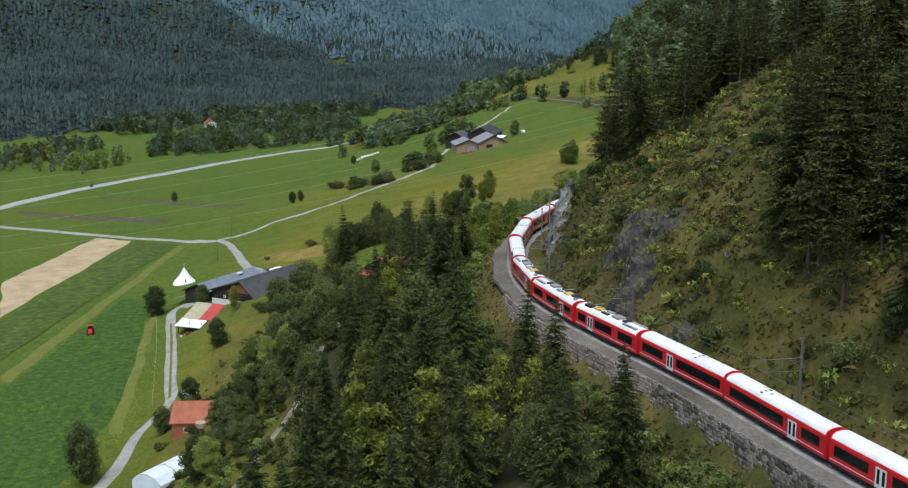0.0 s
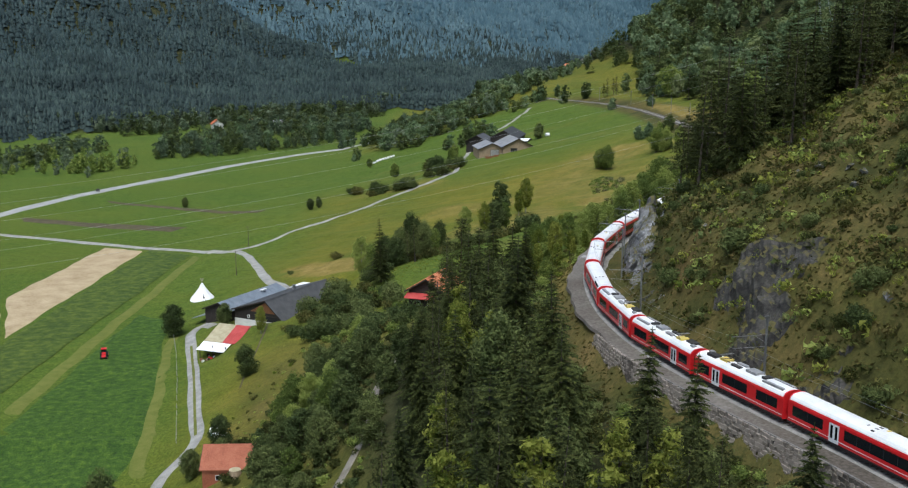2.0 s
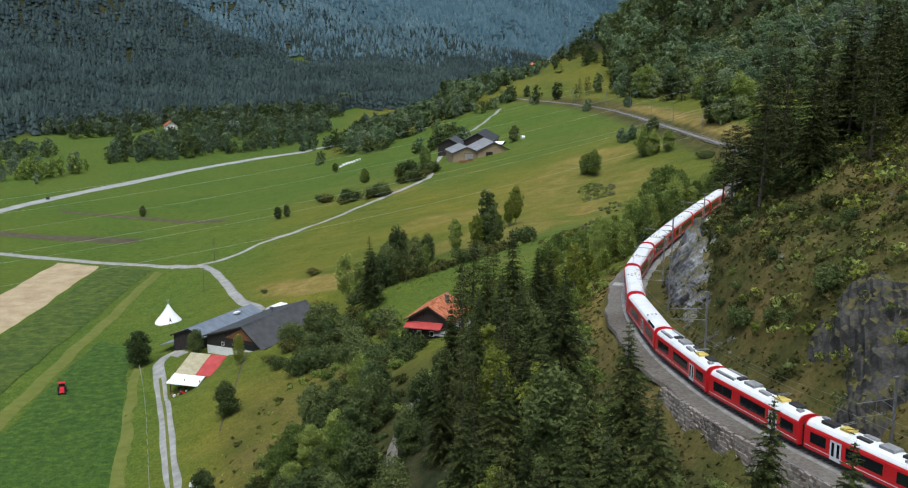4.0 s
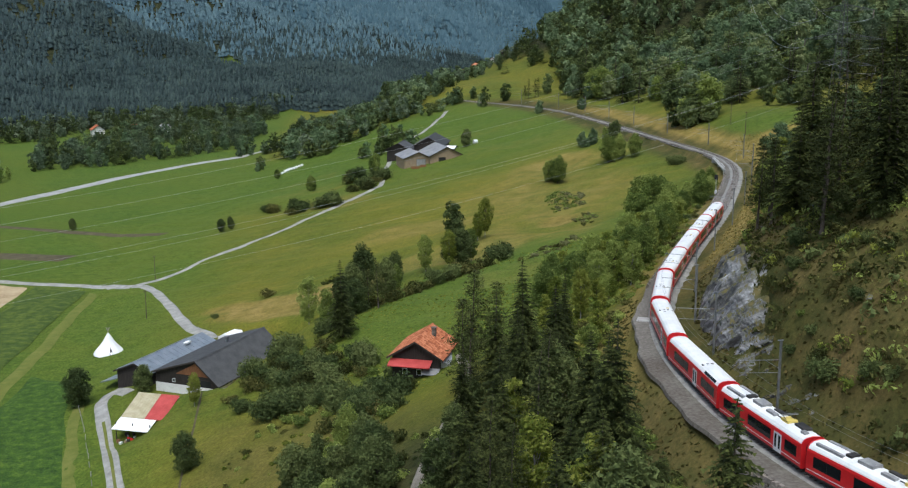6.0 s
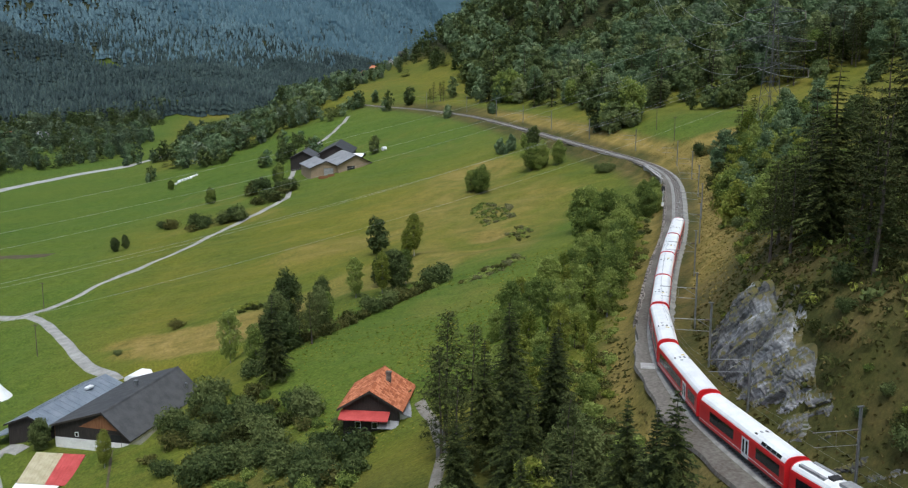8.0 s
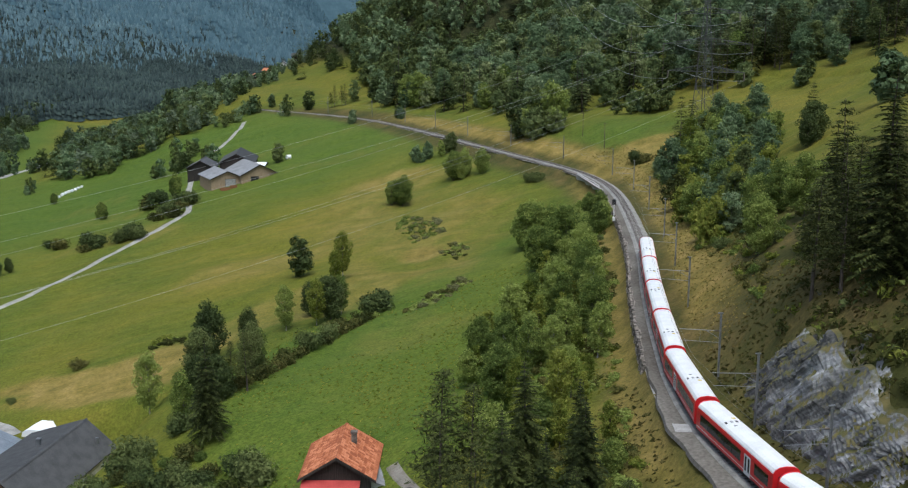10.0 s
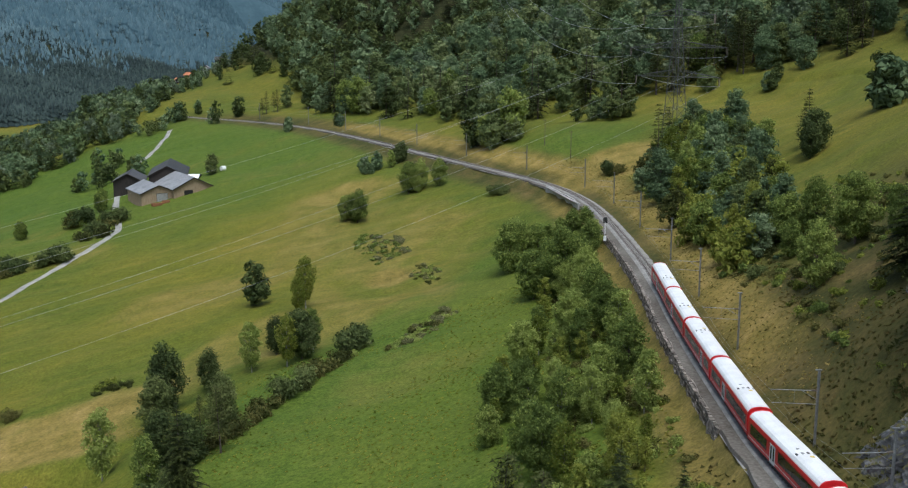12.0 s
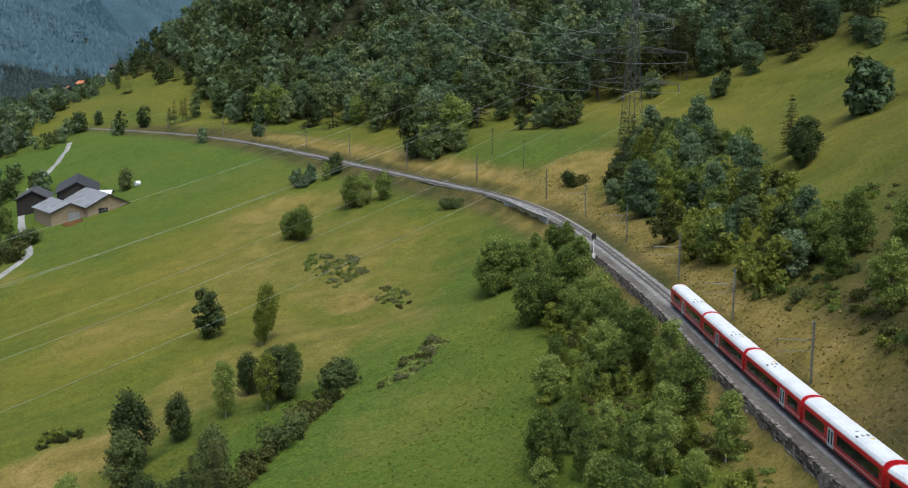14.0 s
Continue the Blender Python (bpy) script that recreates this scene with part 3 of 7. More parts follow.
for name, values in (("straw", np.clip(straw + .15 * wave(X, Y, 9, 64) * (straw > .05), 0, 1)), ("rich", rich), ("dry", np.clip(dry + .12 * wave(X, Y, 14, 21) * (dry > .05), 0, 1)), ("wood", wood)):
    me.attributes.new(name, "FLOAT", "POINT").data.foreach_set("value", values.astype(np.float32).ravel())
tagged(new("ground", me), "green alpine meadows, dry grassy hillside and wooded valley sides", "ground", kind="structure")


def along(name, section, material, y0=22, y1=745, step=1.5, smooth=False, closed=True):
    """A section (distance east of the line, z) drawn out along the line."""
    ys = np.arange(y0, y1, step)
    n = len(section)
    vs = []
    for y in ys:
        d, s = tangent(y)
        c = Vector((float(track_x(y)[0]), y, float(track_z(y))))
        slip = 3.9 - float(path_edge(y)) + (.22 * math.sin(y * .31) + .16 * math.sin(y * .83 + 1) + .1 * math.sin(y * 2.1) if y > 150 else 0)
        vs += [tuple(c + s * (u + slip if u < -3.5 else u) + Vector((0, 0, z))) for u, z in section]
    fs = []
    for i in range(len(ys) - 1):
        for k in range(n if closed else n - 1):
            q = (k + 1) % n
            fs.append((i * n + k, i * n + q, (i + 1) * n + q, (i + 1) * n + k))
    return loose_mesh(name, vs, fs, material, smooth)


tagged(part("railway_ballast", along("railway_ballast", [(-3.3, -.75), (-1.8, -.3), (-1.25, -.14), (1.25, -.14), (2.3, -.45), (2.6, -.8)], BALLAST), BALLAST),
       "grey stone ballast bed under a narrow-gauge track", "railway track", kind="structure")
tagged(part("service_path", along("service_path", [(-4.0, -.7), (-3.85, -.26), (-1.7, -.22), (-1.6, -.7)], GRAVEL), GRAVEL),
       "grey-brown gravel service path beside the railway track", "path", kind="structure")
tagged(part("path_kerb", along("path_kerb", [(-4.15, -.9), (-4.15, -.17), (-3.92, -.17), (-3.92, -.9)], KERB, 22, 150), KERB),
       "weathered concrete kerb along the path's edge", "kerb", kind="structure")
for side in (-.5, .5):
    tagged(part("rail", along("rail", [(side - .035, 0), (side + .035, 0), (side + .035, -.12), (side - .035, -.12)], RAILSTEEL), RAILSTEEL),
           "brown steel rail with a worn bright top", "rail", kind="structure")
g = Geo()
for k in range(1250):
    s = 6 + k * .7
    if on_line(s).y > 744:
        break
    p = on_line(s)
    d, e = tangent(p.y)
    m = Matrix.Translation(p) @ Matrix.Rotation(-math.atan2(d.x, d.y), 4, "Z")
    g.box(-.9, -.11, -.22, .9, .11, -.115, m)
tagged(part("sleepers", g, BARK), "weathered dark sleepers under the rails", "sleepers", kind="stuff")

ribbon("road", [(-232, 470), (-226, 516), (-214, 566), (-198, 612), (-177, 661), (-155, 715), (-125, 765), (-95, 800), (-66, 842), (-40, 900)], 7.5, ASPHALT, .15,
       label="pale asphalt valley road between meadows", category="road", step=6)
ribbon("farm_lane", [(-215, 470), (-159, 444.7), (-135.7, 433.8), (-113.8, 425.5), (-97, 417)], 3.6, LANE, .12, label="pale gravel farm lane across the meadow", category="lane")
ribbon("farm_lane", [(-97, 417), (-84.6, 429.6), (-66.3, 450.8), (-44.6, 473.7), (-29.8, 493), (-13, 518), (-9, 545), (-6, 575), (0, 612), (6, 640), (17, 660), (30, 690), (38, 716)],
       2.3, LANE, .12, label="pale gravel lane climbing to the upper farm", category="lane")
ribbon("farm_lane", [(-97, 417), (-91, 412), (-80, 381), (-69.5, 348), (-62, 334)], 2.7, LANE, .16, label="pale gravel lane down to the barn", category="lane")
ribbon("farm_lane", [(-77.5, 303), (-81, 307), (-83.5, 303), (-80, 288), (-73.5, 264), (-67.5, 240), (-63.5, 224), (-67.5, 213), (-67.5, 198), (-69, 175), (-72, 140)], 2.7, LANE, .14,
       label="pale two-wheel farm lane below the barn", category="lane")
ribbon("dirt_track", [(-38, 138), (-34.4, 150.8), (-30.6, 158), (-27.2, 165), (-24.3, 175), (-24, 185), (-21.8, 193), (-18, 205), (-12.5, 222), (-10, 238), (-9.5, 252)], 1.35, DIRT, .14,
       label="dusty track through the trees to the chalet", category="track")
ribbon("dirt_track", [(-59.3, 285), (-58.9, 270), (-58.8, 255), (-58.4, 244)], .32, SOIL, .08, label="worn wheel rut in the grass", category="track")

tagged(ribbon("grass_strip", [(-80.5, 290), (-73.5, 264), (-67.5, 240), (-64.2, 227)], .55, MOWN, .19), "strip of grass between the lane's wheel tracks", "grass", kind="structure")
patch("stubble_field", [(-151, 436.5), (-132, 429), (-135.5, 302), (-156.5, 353)], STUBBLE, "tan mown stubble strip between green fields")
patch("stubble_field", [(-156.5, 353), (-135.5, 302), (-137, 260), (-180, 300)], STUBBLE, "tan mown stubble strip between green fields", .10)
patch("tall_crop_field", [(-131, 428.5), (-112, 418), (-118, 254), (-134.5, 302)], CROPTALL, "tall dark green crop in a strip field", .45)
patch("tall_crop_field", [(-134.5, 302), (-118, 254), (-118, 215), (-137, 255)], CROPTALL, "tall dark green crop in a strip field", .42)
patch("mown_strip", [(-111, 417), (-107, 414), (-108, 246), (-113, 246)], MOWN, "yellow-green mown strip beside the crop", .2)
patch("crop_field", [(-106, 330), (-95, 322), (-77, 235), (-108, 235)], CROP, "lush green low crop field", .3)
patch("crop_field", [(-108, 235), (-77, 235), (-75, 150), (-112, 150)], CROP, "lush green low crop field", .3)
patch("mown_strip", [(-93, 318), (-89.5, 314), (-71, 215), (-75, 215)], MOWN, "yellow-green mown strip beside the lane", .2)
patch("soil_strip", [(-213, 508), (-128, 477), (-133, 467), (-208, 497)], SOIL, "bare brown soil strip in the meadow", .32)
patch("soil_strip", [(-190, 560), (-98, 505), (-102, 499), (-186, 552)], SOIL, "bare brown soil strip in the meadow", .32)


# ---------------------------------------------------------------- trees


def trunk_geo(h, r, lean=0.0, n=7, seed=0):
    rr = random.Random(seed)
    g, rings = Geo(), 6
    vs, fs = [], []
    for k in range(rings):
        z = h * k / (rings - 1)
        w = r * (1 - .9 * k / (rings - 1)) * (1.35 if k == 0 else 1)
        ox, oy = lean * z + rr.uniform(-.04, .04) * k, rr.uniform(-.04, .04) * k
        vs += [(ox + w * math.cos(6.283 * i / n), oy + w * math.sin(6.283 * i / n), z - (.6 if k == 0 else 0)) for i in range(n)]
    for k in range(rings - 1):
        fs += [(k * n + i, k * n + (i + 1) % n, (k + 1) * n + (i + 1) % n, (k + 1) * n + i) for i in range(n)]
    return g.add(vs, fs)


def spruce_crown(h, r, seed, levels=34, full=1.0, low=.07, shape=.85, sprays=3.4):
    """Whorls of drooping boughs, each with sprays of needles on both sides."""
    R = np.random.RandomState(seed)
    tri = []
    for k in range(levels):
        q = (k + R.uniform(-.4, .4)) / levels
        z = h * (low + (1 - low) * np.clip(q, 0, 1) ** .93)
        reach = r * max(1 - q, .02) ** shape * R.uniform(.8, 1.12) + .12
        nb = int(4 + 5 * reach / r * full)
        a0 = R.uniform(0, 6.28)
        for b in range(nb):
            if R.rand() < .07:
                continue
            a = a0 + 6.283 * b / nb + R.uniform(-.3, .3)
            L = reach * R.uniform(.66, 1.16)
            out, side = np.array([math.cos(a), math.sin(a), 0]), np.array([-math.sin(a), math.cos(a), 0])
            droop = R.uniform(.28, .5) * (1 - .6 * q)
            ns = max(2, int(sprays * (.7 + L / 2.8)))
            for i in range(ns):
                t = (i + .6) / ns
                p = out * L * t + np.array([0, 0, z + .10 * L * t - droop * L * t * t])
                w = (.42 * L * (1 - .62 * t) + .14) * R.uniform(.7, 1.2)
                for sgn in (-1, 1):
                    tip = p + side * sgn * w * .8 + out * w * R.uniform(.2, .7) - np.array([0, 0, w * R.uniform(.05, .5)])
                    base = out * (.20 * L / ns + .13) * R.uniform(.8, 1.4)
                    tri.append((p - base, p + base + np.array([0, 0, R.uniform(-.05, .05)]), tip))
            e = out * L * 1.08 + np.array([0, 0, z + .1 * L - droop * L * 1.15])
            m = out * L * .55 + np.array([0, 0, z + .05 * L - droop * .3 * L])
            tri.append((m - side * .18 * L ** .5, m + side * .18 * L ** .5, e))
    for _ in range(10):
        a = R.uniform(0, 6.28)
        o = np.array([math.cos(a), math.sin(a), 0])
        s = np.array([-math.sin(a), math.cos(a), 0]) * .06
        tri.append((np.array([0, 0, h * .955]) - s, np.array([0, 0, h * .955]) + s, np.array([0, 0, h * R.uniform(.96, 1.02)]) + o * R.uniform(0, .3)))
    v = np.array(tri).reshape(-1, 3)
    return v, np.arange(len(v)).reshape(-1, 3)


def pine_crown(h, r, seed, levels=17, low=.28):
    """Flat shelves of needle tufts on upturned boughs, with gaps between the shelves; the outline narrows to a blunt top."""
    R = np.random.RandomState(seed)
    tri = []
    for k in range(levels):
        q = (k + R.uniform(-.3, .3)) / levels
        z = h * (low + (.98 - low) * min(max(q, 0), 1))
        reach = r * (max(1 - q, .03) ** .72) * R.uniform(.72, 1.1) + .25
        nb = 4 + int(R.randint(0, 3))
        a0 = R.uniform(0, 6.28)
        for b in range(nb):
            a = a0 + 6.283 * b / nb + R.uniform(-.35, .35)
            L = reach * R.uniform(.6, 1.12)
            out = np.array([math.cos(a), math.sin(a), 0])
            for i in range(max(2, int(L * 1.9))):
                t = .28 + .72 * (i + R.uniform(.2, .9)) / max(2, int(L * 1.9))
                c = out * L * t + np.array([R.uniform(-.3, .3) * L * .5, R.uniform(-.3, .3) * L * .5, z + .16 * L * t - .12 * L * t * t + R.uniform(-.1, .1)])
                w = R.uniform(.42, .72)
                for _ in range(7):
                    p = c + R.normal(size=3) * np.array([w, w, w * .33]) * .62
                    d = R.normal(size=3) * np.array([1, 1, .45])
                    d /= np.linalg.norm(d)
                    e = np.cross(d, np.array([R.uniform(-.5, .5), R.uniform(-.5, .5), 1]))
                    g = R.uniform(.24, .46)
                    tri.append((p - d * g, p + e * g * .5, p + d * g + np.array([0, 0, g * .35])))
    v = np.array(tri).reshape(-1, 3)
    return v, np.arange(len(v)).reshape(-1, 3)


def leaf_cloud(lobes, per, size, seed, flat=.8, calm=.45):
    """Leaf sprays over lobes (centre, radius)."""
    R = np.random.RandomState(seed)
    vs = []
    for (c, rad) in lobes:
        n = max(8, int(per * rad * rad))
        d = R.normal(size=(n, 3))
        d /= np.linalg.norm(d, axis=1)[:, None]
        rr = rad * R.uniform(.25, 1.22, n) ** .75
        p = np.array(c) + d * rr[:, None] * np.array([1, 1, flat])
        nrm = d * 1.1 + R.normal(size=(n, 3)) * calm + np.array([0, 0, .3])
        nrm /= np.linalg.norm(nrm, axis=1)[:, None]
        t = np.cross(nrm, R.normal(size=(n, 3)))
        t /= np.linalg.norm(t, axis=1)[:, None] + 1e-9
        b = np.cross(nrm, t)
        s = size * R.uniform(.6, 1.45, n)[:, None]
        k = R.uniform(.4, .95, n)[:, None]
        vs.append(np.stack([p - t * s * .8, p + b * s * k + t * s * .2, p + t * s * 1.1 - nrm * s * .3 - b * s * k * .5], 1))
    v = np.concatenate(vs).reshape(-1, 3)
    return v, np.arange(len(v)).reshape(-1, 3)


def crown_lobes(h, r, seed, n=20, low=.25, pointed=.5, lobe=1.0):
    """Lobes of a crown: over an egg-shaped shell, with some inside; pointed draws in the top."""
    R = random.Random(seed)
    out = []
    for k in range(n):
        q = (k + .5) / n
        c = 1 - 2 * q
        a = 2.4 * k + R.uniform(-.4, .4)
        w = math.sqrt(max(0, 1 - c * c)) * R.uniform(.72, 1.05) * (.35 if k % 6 == 5 else 1)
        half = h * (1 - low) / 2
        z = h * low + half + c * half * .80 + R.uniform(-.05, .05) * h
        draw = 1 - pointed * .62 * max(0, (z - h * low) / (h - h * low)) ** 1.1
        d = r * .66 * w * draw
        out.append(((d * math.cos(a), d * math.sin(a), z), r * lobe * R.uniform(.22, .5) * (.45 + .55 * draw)))
    return out


def limbs(lobes, h, r, seed):
    g = trunk_geo(h * .8, r, 0, 7, seed)
    for (c, rad) in lobes[:len(lobes) * 3 // 4:2]:
        c = Vector(c)
        g.bar((0, 0, c.z * .62), c, r * .32, 5, r * .08)
    return g


def make_tree(name, label, trunk, bark, crown, leaf, category="tree", crown_name="crown"):
    """A tree of its own: trunk and crown under one base. Built once at the origin, then copied."""
    ob = thing(name, label, category)
    if trunk is not None:
        part("trunk", trunk.mesh("trunk", bark, True), bark, ob)
    part(crown_name, loose_mesh(crown_name, crown[0], crown[1], leaf), leaf, ob)
    return ob


KINDS = {}
for k in range(5):
    h, r = ((21, 5.0), (23, 5.3), (18, 4.7), (20, 4.4), (24, 5.8))[k]
    KINDS.setdefault("spruce", []).append(make_tree("spruce_tree", "tall dark green spruce with drooping boughs", trunk_geo(h * .97, .02 * h * .75, 0, 7, k), BARK,
                                                    spruce_crown(h, r, 40 + k, 36 + k, 1.15, sprays=4.6), SPRUCE))
for k in range(4):
    h, r = ((19, 4.2), (21, 3.9), (17, 4.2), (22, 4.6))[k]
    KINDS.setdefault("pine", []).append(make_tree("pine_tree", "dark green pine with bare lower trunk", trunk_geo(h * .96, .26, .01, 7, k), BARK,
                                                  pine_crown(h, r, 80 + k, 16 + k, (.30, .18, .26, .12)[k]), PINE))
for k in range(5):
    h, r = ((12, 5.0), (14, 5.2), (10, 4.6), (15, 6.0), (12, 4.0))[k]
    lobes = crown_lobes(h, r, 100 + k, 44, .05, .35, .78)
    KINDS.setdefault("broad", []).append(make_tree("leafy_tree", "leafy green broadleaf tree with an uneven crown", limbs(lobes, h, .2, k), BARK,
                                                   leaf_cloud(lobes, 84, .29, 110 + k, calm=.8), LEAF))
for k in range(3):
    h, r = ((12, 5.0), (14, 5.2), (11, 4.6))[k]
    lobes = crown_lobes(h, r, 100 + k, 44, .05, .35, .78)
    KINDS.setdefault("dark_broad", []).append(make_tree("leafy_tree", "dark green broadleaf tree with a dense crown", limbs(lobes, h, .2, k), BARK,
                                                        leaf_cloud(lobes, 84, .29, 115 + k, calm=.8), DEEP))
for k in range(3):
    h, r = ((14, 4.0), (16, 4.4), (12, 3.6))[k]
    lobes = crown_lobes(h, r, 130 + k, 44, .12, .4, .78)
    KINDS.setdefault("birch", []).append(make_tree("birch_tree", "slender light green birch with pale trunk", limbs(lobes, h, .14, k), BIRCH,
                                                   leaf_cloud(lobes, 84, .28, 140 + k, .95, .8), FRESH if k == 0 else LEAF))
for k in range(2):
    h, r = ((12, 3.2), (10, 3.0))[k]
    lobes = crown_lobes(h, r, 150 + k, 20, .15, pointed=.9)
    KINDS.setdefault("fresh", []).append(make_tree("young_tree", "bright yellow-green young broadleaf tree", limbs(lobes, h, .13, k), BARK,
                                                   leaf_cloud(lobes, 90, .29, 160 + k, calm=.8), FRESH))
for k in range(5):
    R = random.Random(170 + k)
    w = (1.6, 2.3, 1.2, 2.8, 1.9)[k]
    lobes = [((R.uniform(-w, w) * .6, R.uniform(-w, w) * .6, R.uniform(.25, .8) * w), w * R.uniform(.4, .65)) for _ in range(9)]
    KINDS.setdefault("bush", []).append(make_tree("bush", "rounded green bush on the grass", None, None, leaf_cloud(lobes, 120, .22, 180 + k, calm=.8), (HEDGE, DEEP, LEAF, DEEP, HEDGE)[k], "bush", "leaves"))
for k in range(4):
    R = random.Random(190 + k)
    w = (1.7, 2.2, 1.3, 1.9)[k]
    lobes = [((R.uniform(-w, w) * .6, R.uniform(-w, w) * .6, R.uniform(.2, .8) * w), w * R.uniform(.4, .65)) for _ in range(7)]
    KINDS.setdefault("far_bush", []).append(make_tree("bush", "low green bush in the grass", None, None, leaf_cloud(lobes, 38, .34, 185 + k), (HEDGE, HEDGE, LEAF, FRESH)[k], "bush", "leaves"))
for k in range(4):
    R = random.Random(195 + k)
    lobes = [((R.uniform(-.7, .7), R.uniform(-.7, .7), R.uniform(.1, .6)), R.uniform(.4, .7)) for _ in range(4)]
    KINDS.setdefault("scrub", []).append(make_tree("bush", "low scrub in dry grass", None, None, leaf_cloud(lobes, 42, .22, 196 + k), HEDGE, "bush", "leaves"))
for k in range(4):
    h, r = ((12, 5.0), (14, 5.4), (10, 4.6), (15, 5.6))[k]
    lobes = crown_lobes(h, r, 300 + k, 15, .04, pointed=.45)
    KINDS.setdefault("mini_broad", []).append(make_tree("leafy_tree", "leafy tree in a stand", None, None, leaf_cloud(lobes, 13, .70, 310 + k, calm=.34), (MIDLEAF, DEEP, MIDLEAF, PALELEAF)[k]))
    lobes = crown_lobes(h, r, 330 + k, 13, .04, pointed=.45)
    KINDS.setdefault("tiny_broad", []).append(make_tree("leafy_tree", "leafy tree in a distant stand", None, None, leaf_cloud(lobes, 4.2, 1.1, 340 + k, calm=.28), (MIDLEAF, DEEP, MIDLEAF, PALELEAF)[k]))
for k in range(3):
    h, r = ((20, 3.8), (23, 4.2), (17, 3.4))[k]
    KINDS.setdefault("mini_spruce", []).append(make_tree("spruce_tree", "spruce in a stand", None, None, spruce_crown(h, r * 1.1, 320 + k, 15, .62, .03, sprays=1.9), SPRUCE))
for k in range(5):
    h, r = ((11, 4.6), (13, 5.0), (9, 4.2), (14, 5.2), (12, 3.8))[k]
    lobes = crown_lobes(h, r, 260 + k, 36, .0, .25, .82)
    KINDS.setdefault("mid_broad", []).append(make_tree("leafy_tree", "mid-green leafy tree in a grove above the line", limbs(lobes, h, .18, k), BARK,
                                                       leaf_cloud(lobes, 50, .38, 270 + k, calm=.6), (MIDLEAF, LEAF, PALELEAF, MIDLEAF, DEEP)[k]))
# lighter builds of the same kinds, for trees that stay far off
for k in range(4):
    h, r = ((20, 3.8), (22, 4.0), (17, 3.4), (24, 4.4))[k]
    KINDS.setdefault("far_spruce", []).append(make_tree("spruce_tree", "dark green spruce on the far valley side", trunk_geo(h * .95, .25, 0, 5, k), BARK,
                                                        spruce_crown(h, r, 240 + k, 18, .6, sprays=2.4), SPRUCE))
for k in range(5):
    h, r = ((12, 5.0), (14, 5.4), (10, 4.6), (16, 6.0), (13, 4.2))[k]
    lobes = crown_lobes(h, r, 200 + k, 18, .03, pointed=.6)
    KINDS.setdefault("far_broad", []).append(make_tree("leafy_tree", "leafy green broadleaf tree among others", trunk_geo(h * .7, .2, 0, 5, k), BARK,
                                                       leaf_cloud(lobes, 19, .70, 210 + k, calm=.3), (MIDLEAF, DEEP, MIDLEAF, DEEP, LEAF)[k]))
for k in range(2):
    h, r = ((14, 5.0), (12, 4.4))[k]
    lobes = crown_lobes(h, r, 220 + k, 18, .03, pointed=.6)
    KINDS.setdefault("far_fresh", []).append(make_tree("leafy_tree", "pale yellow-green broadleaf tree among others", trunk_geo(h * .7, .2, 0, 5, k), BARK,
                                                       leaf_cloud(lobes, 19, .66, 230 + k, calm=.3), PALELEAF))
PLANT = random.Random(11)
USED = set()


def plant(kind, x, y, size=1.0, group="", sink=.15):
    """Sets a tree of that kind on the ground; size scales it."""
    ob = PLANT.choice(KINDS[kind])
    m = pose(x, y, ground_z(x, y) - sink, PLANT.uniform(-2, 2), PLANT.uniform(-2, 2), PLANT.uniform(0, 360))
    s = size * PLANT.uniform(.93, 1.07)
    m = m @ Matrix.Diagonal((s * PLANT.uniform(.92, 1.08), s * PLANT.uniform(.92, 1.08), s, 1))
    if ob in USED:
        ob = copy_thing(ob, m)
    USED.add(ob)
    ob.matrix_basis = m
    if group:
        ob["group"] = group
    return ob


def plant_tall(kind, x, y, tall, group=""):
    """Sets a tree of that kind whose top stands at that height."""
    ob = plant(kind, x, y, 1.0, group)
    top = max(v[2] for o in ob.children for v in o.bound_box)
    ob.matrix_basis = ob.matrix_basis @ Matrix.Diagonal((*[tall / top / ob.matrix_basis.to_scale()[2]] * 3, 1))
    return ob


def thicket(kinds, outline, count, size=(.8, 1.1), gap=2.5, group="", seed=0, keep=None):
    """Trees at random inside an outline (x, y), no closer than gap."""
    R = random.Random(seed)
    xs, ys = [p[0] for p in outline], [p[1] for p in outline]
    done, tries = [], 0
    while len(done) < count and tries < count * 40:
        tries += 1
        x, y = R.uniform(min(xs), max(xs)), R.uniform(min(ys), max(ys))
        inside = False
        for (ax, ay), (bx, by) in zip(outline, outline[1:] + outline[:1]):
            if (ay > y) != (by > y) and x < (bx - ax) * (y - ay) / (by - ay) + ax:
                inside = not inside
        if not inside or any((x - p) ** 2 + (y - q) ** 2 < gap * gap for p, q in done) or (keep and not keep(x, y)):
            continue
        done.append((x, y))
        plant(R.choice(kinds), x, y, R.uniform(*size), group)



# meadows left open in the wooded valley floor: centre and half widths
GLADES = [(-76, 905, 22, 100), (-345, 880, 62, 75), (-232, 955, 24, 80), (-62, 1190, 24, 110), (-150, 870, 14, 40)]


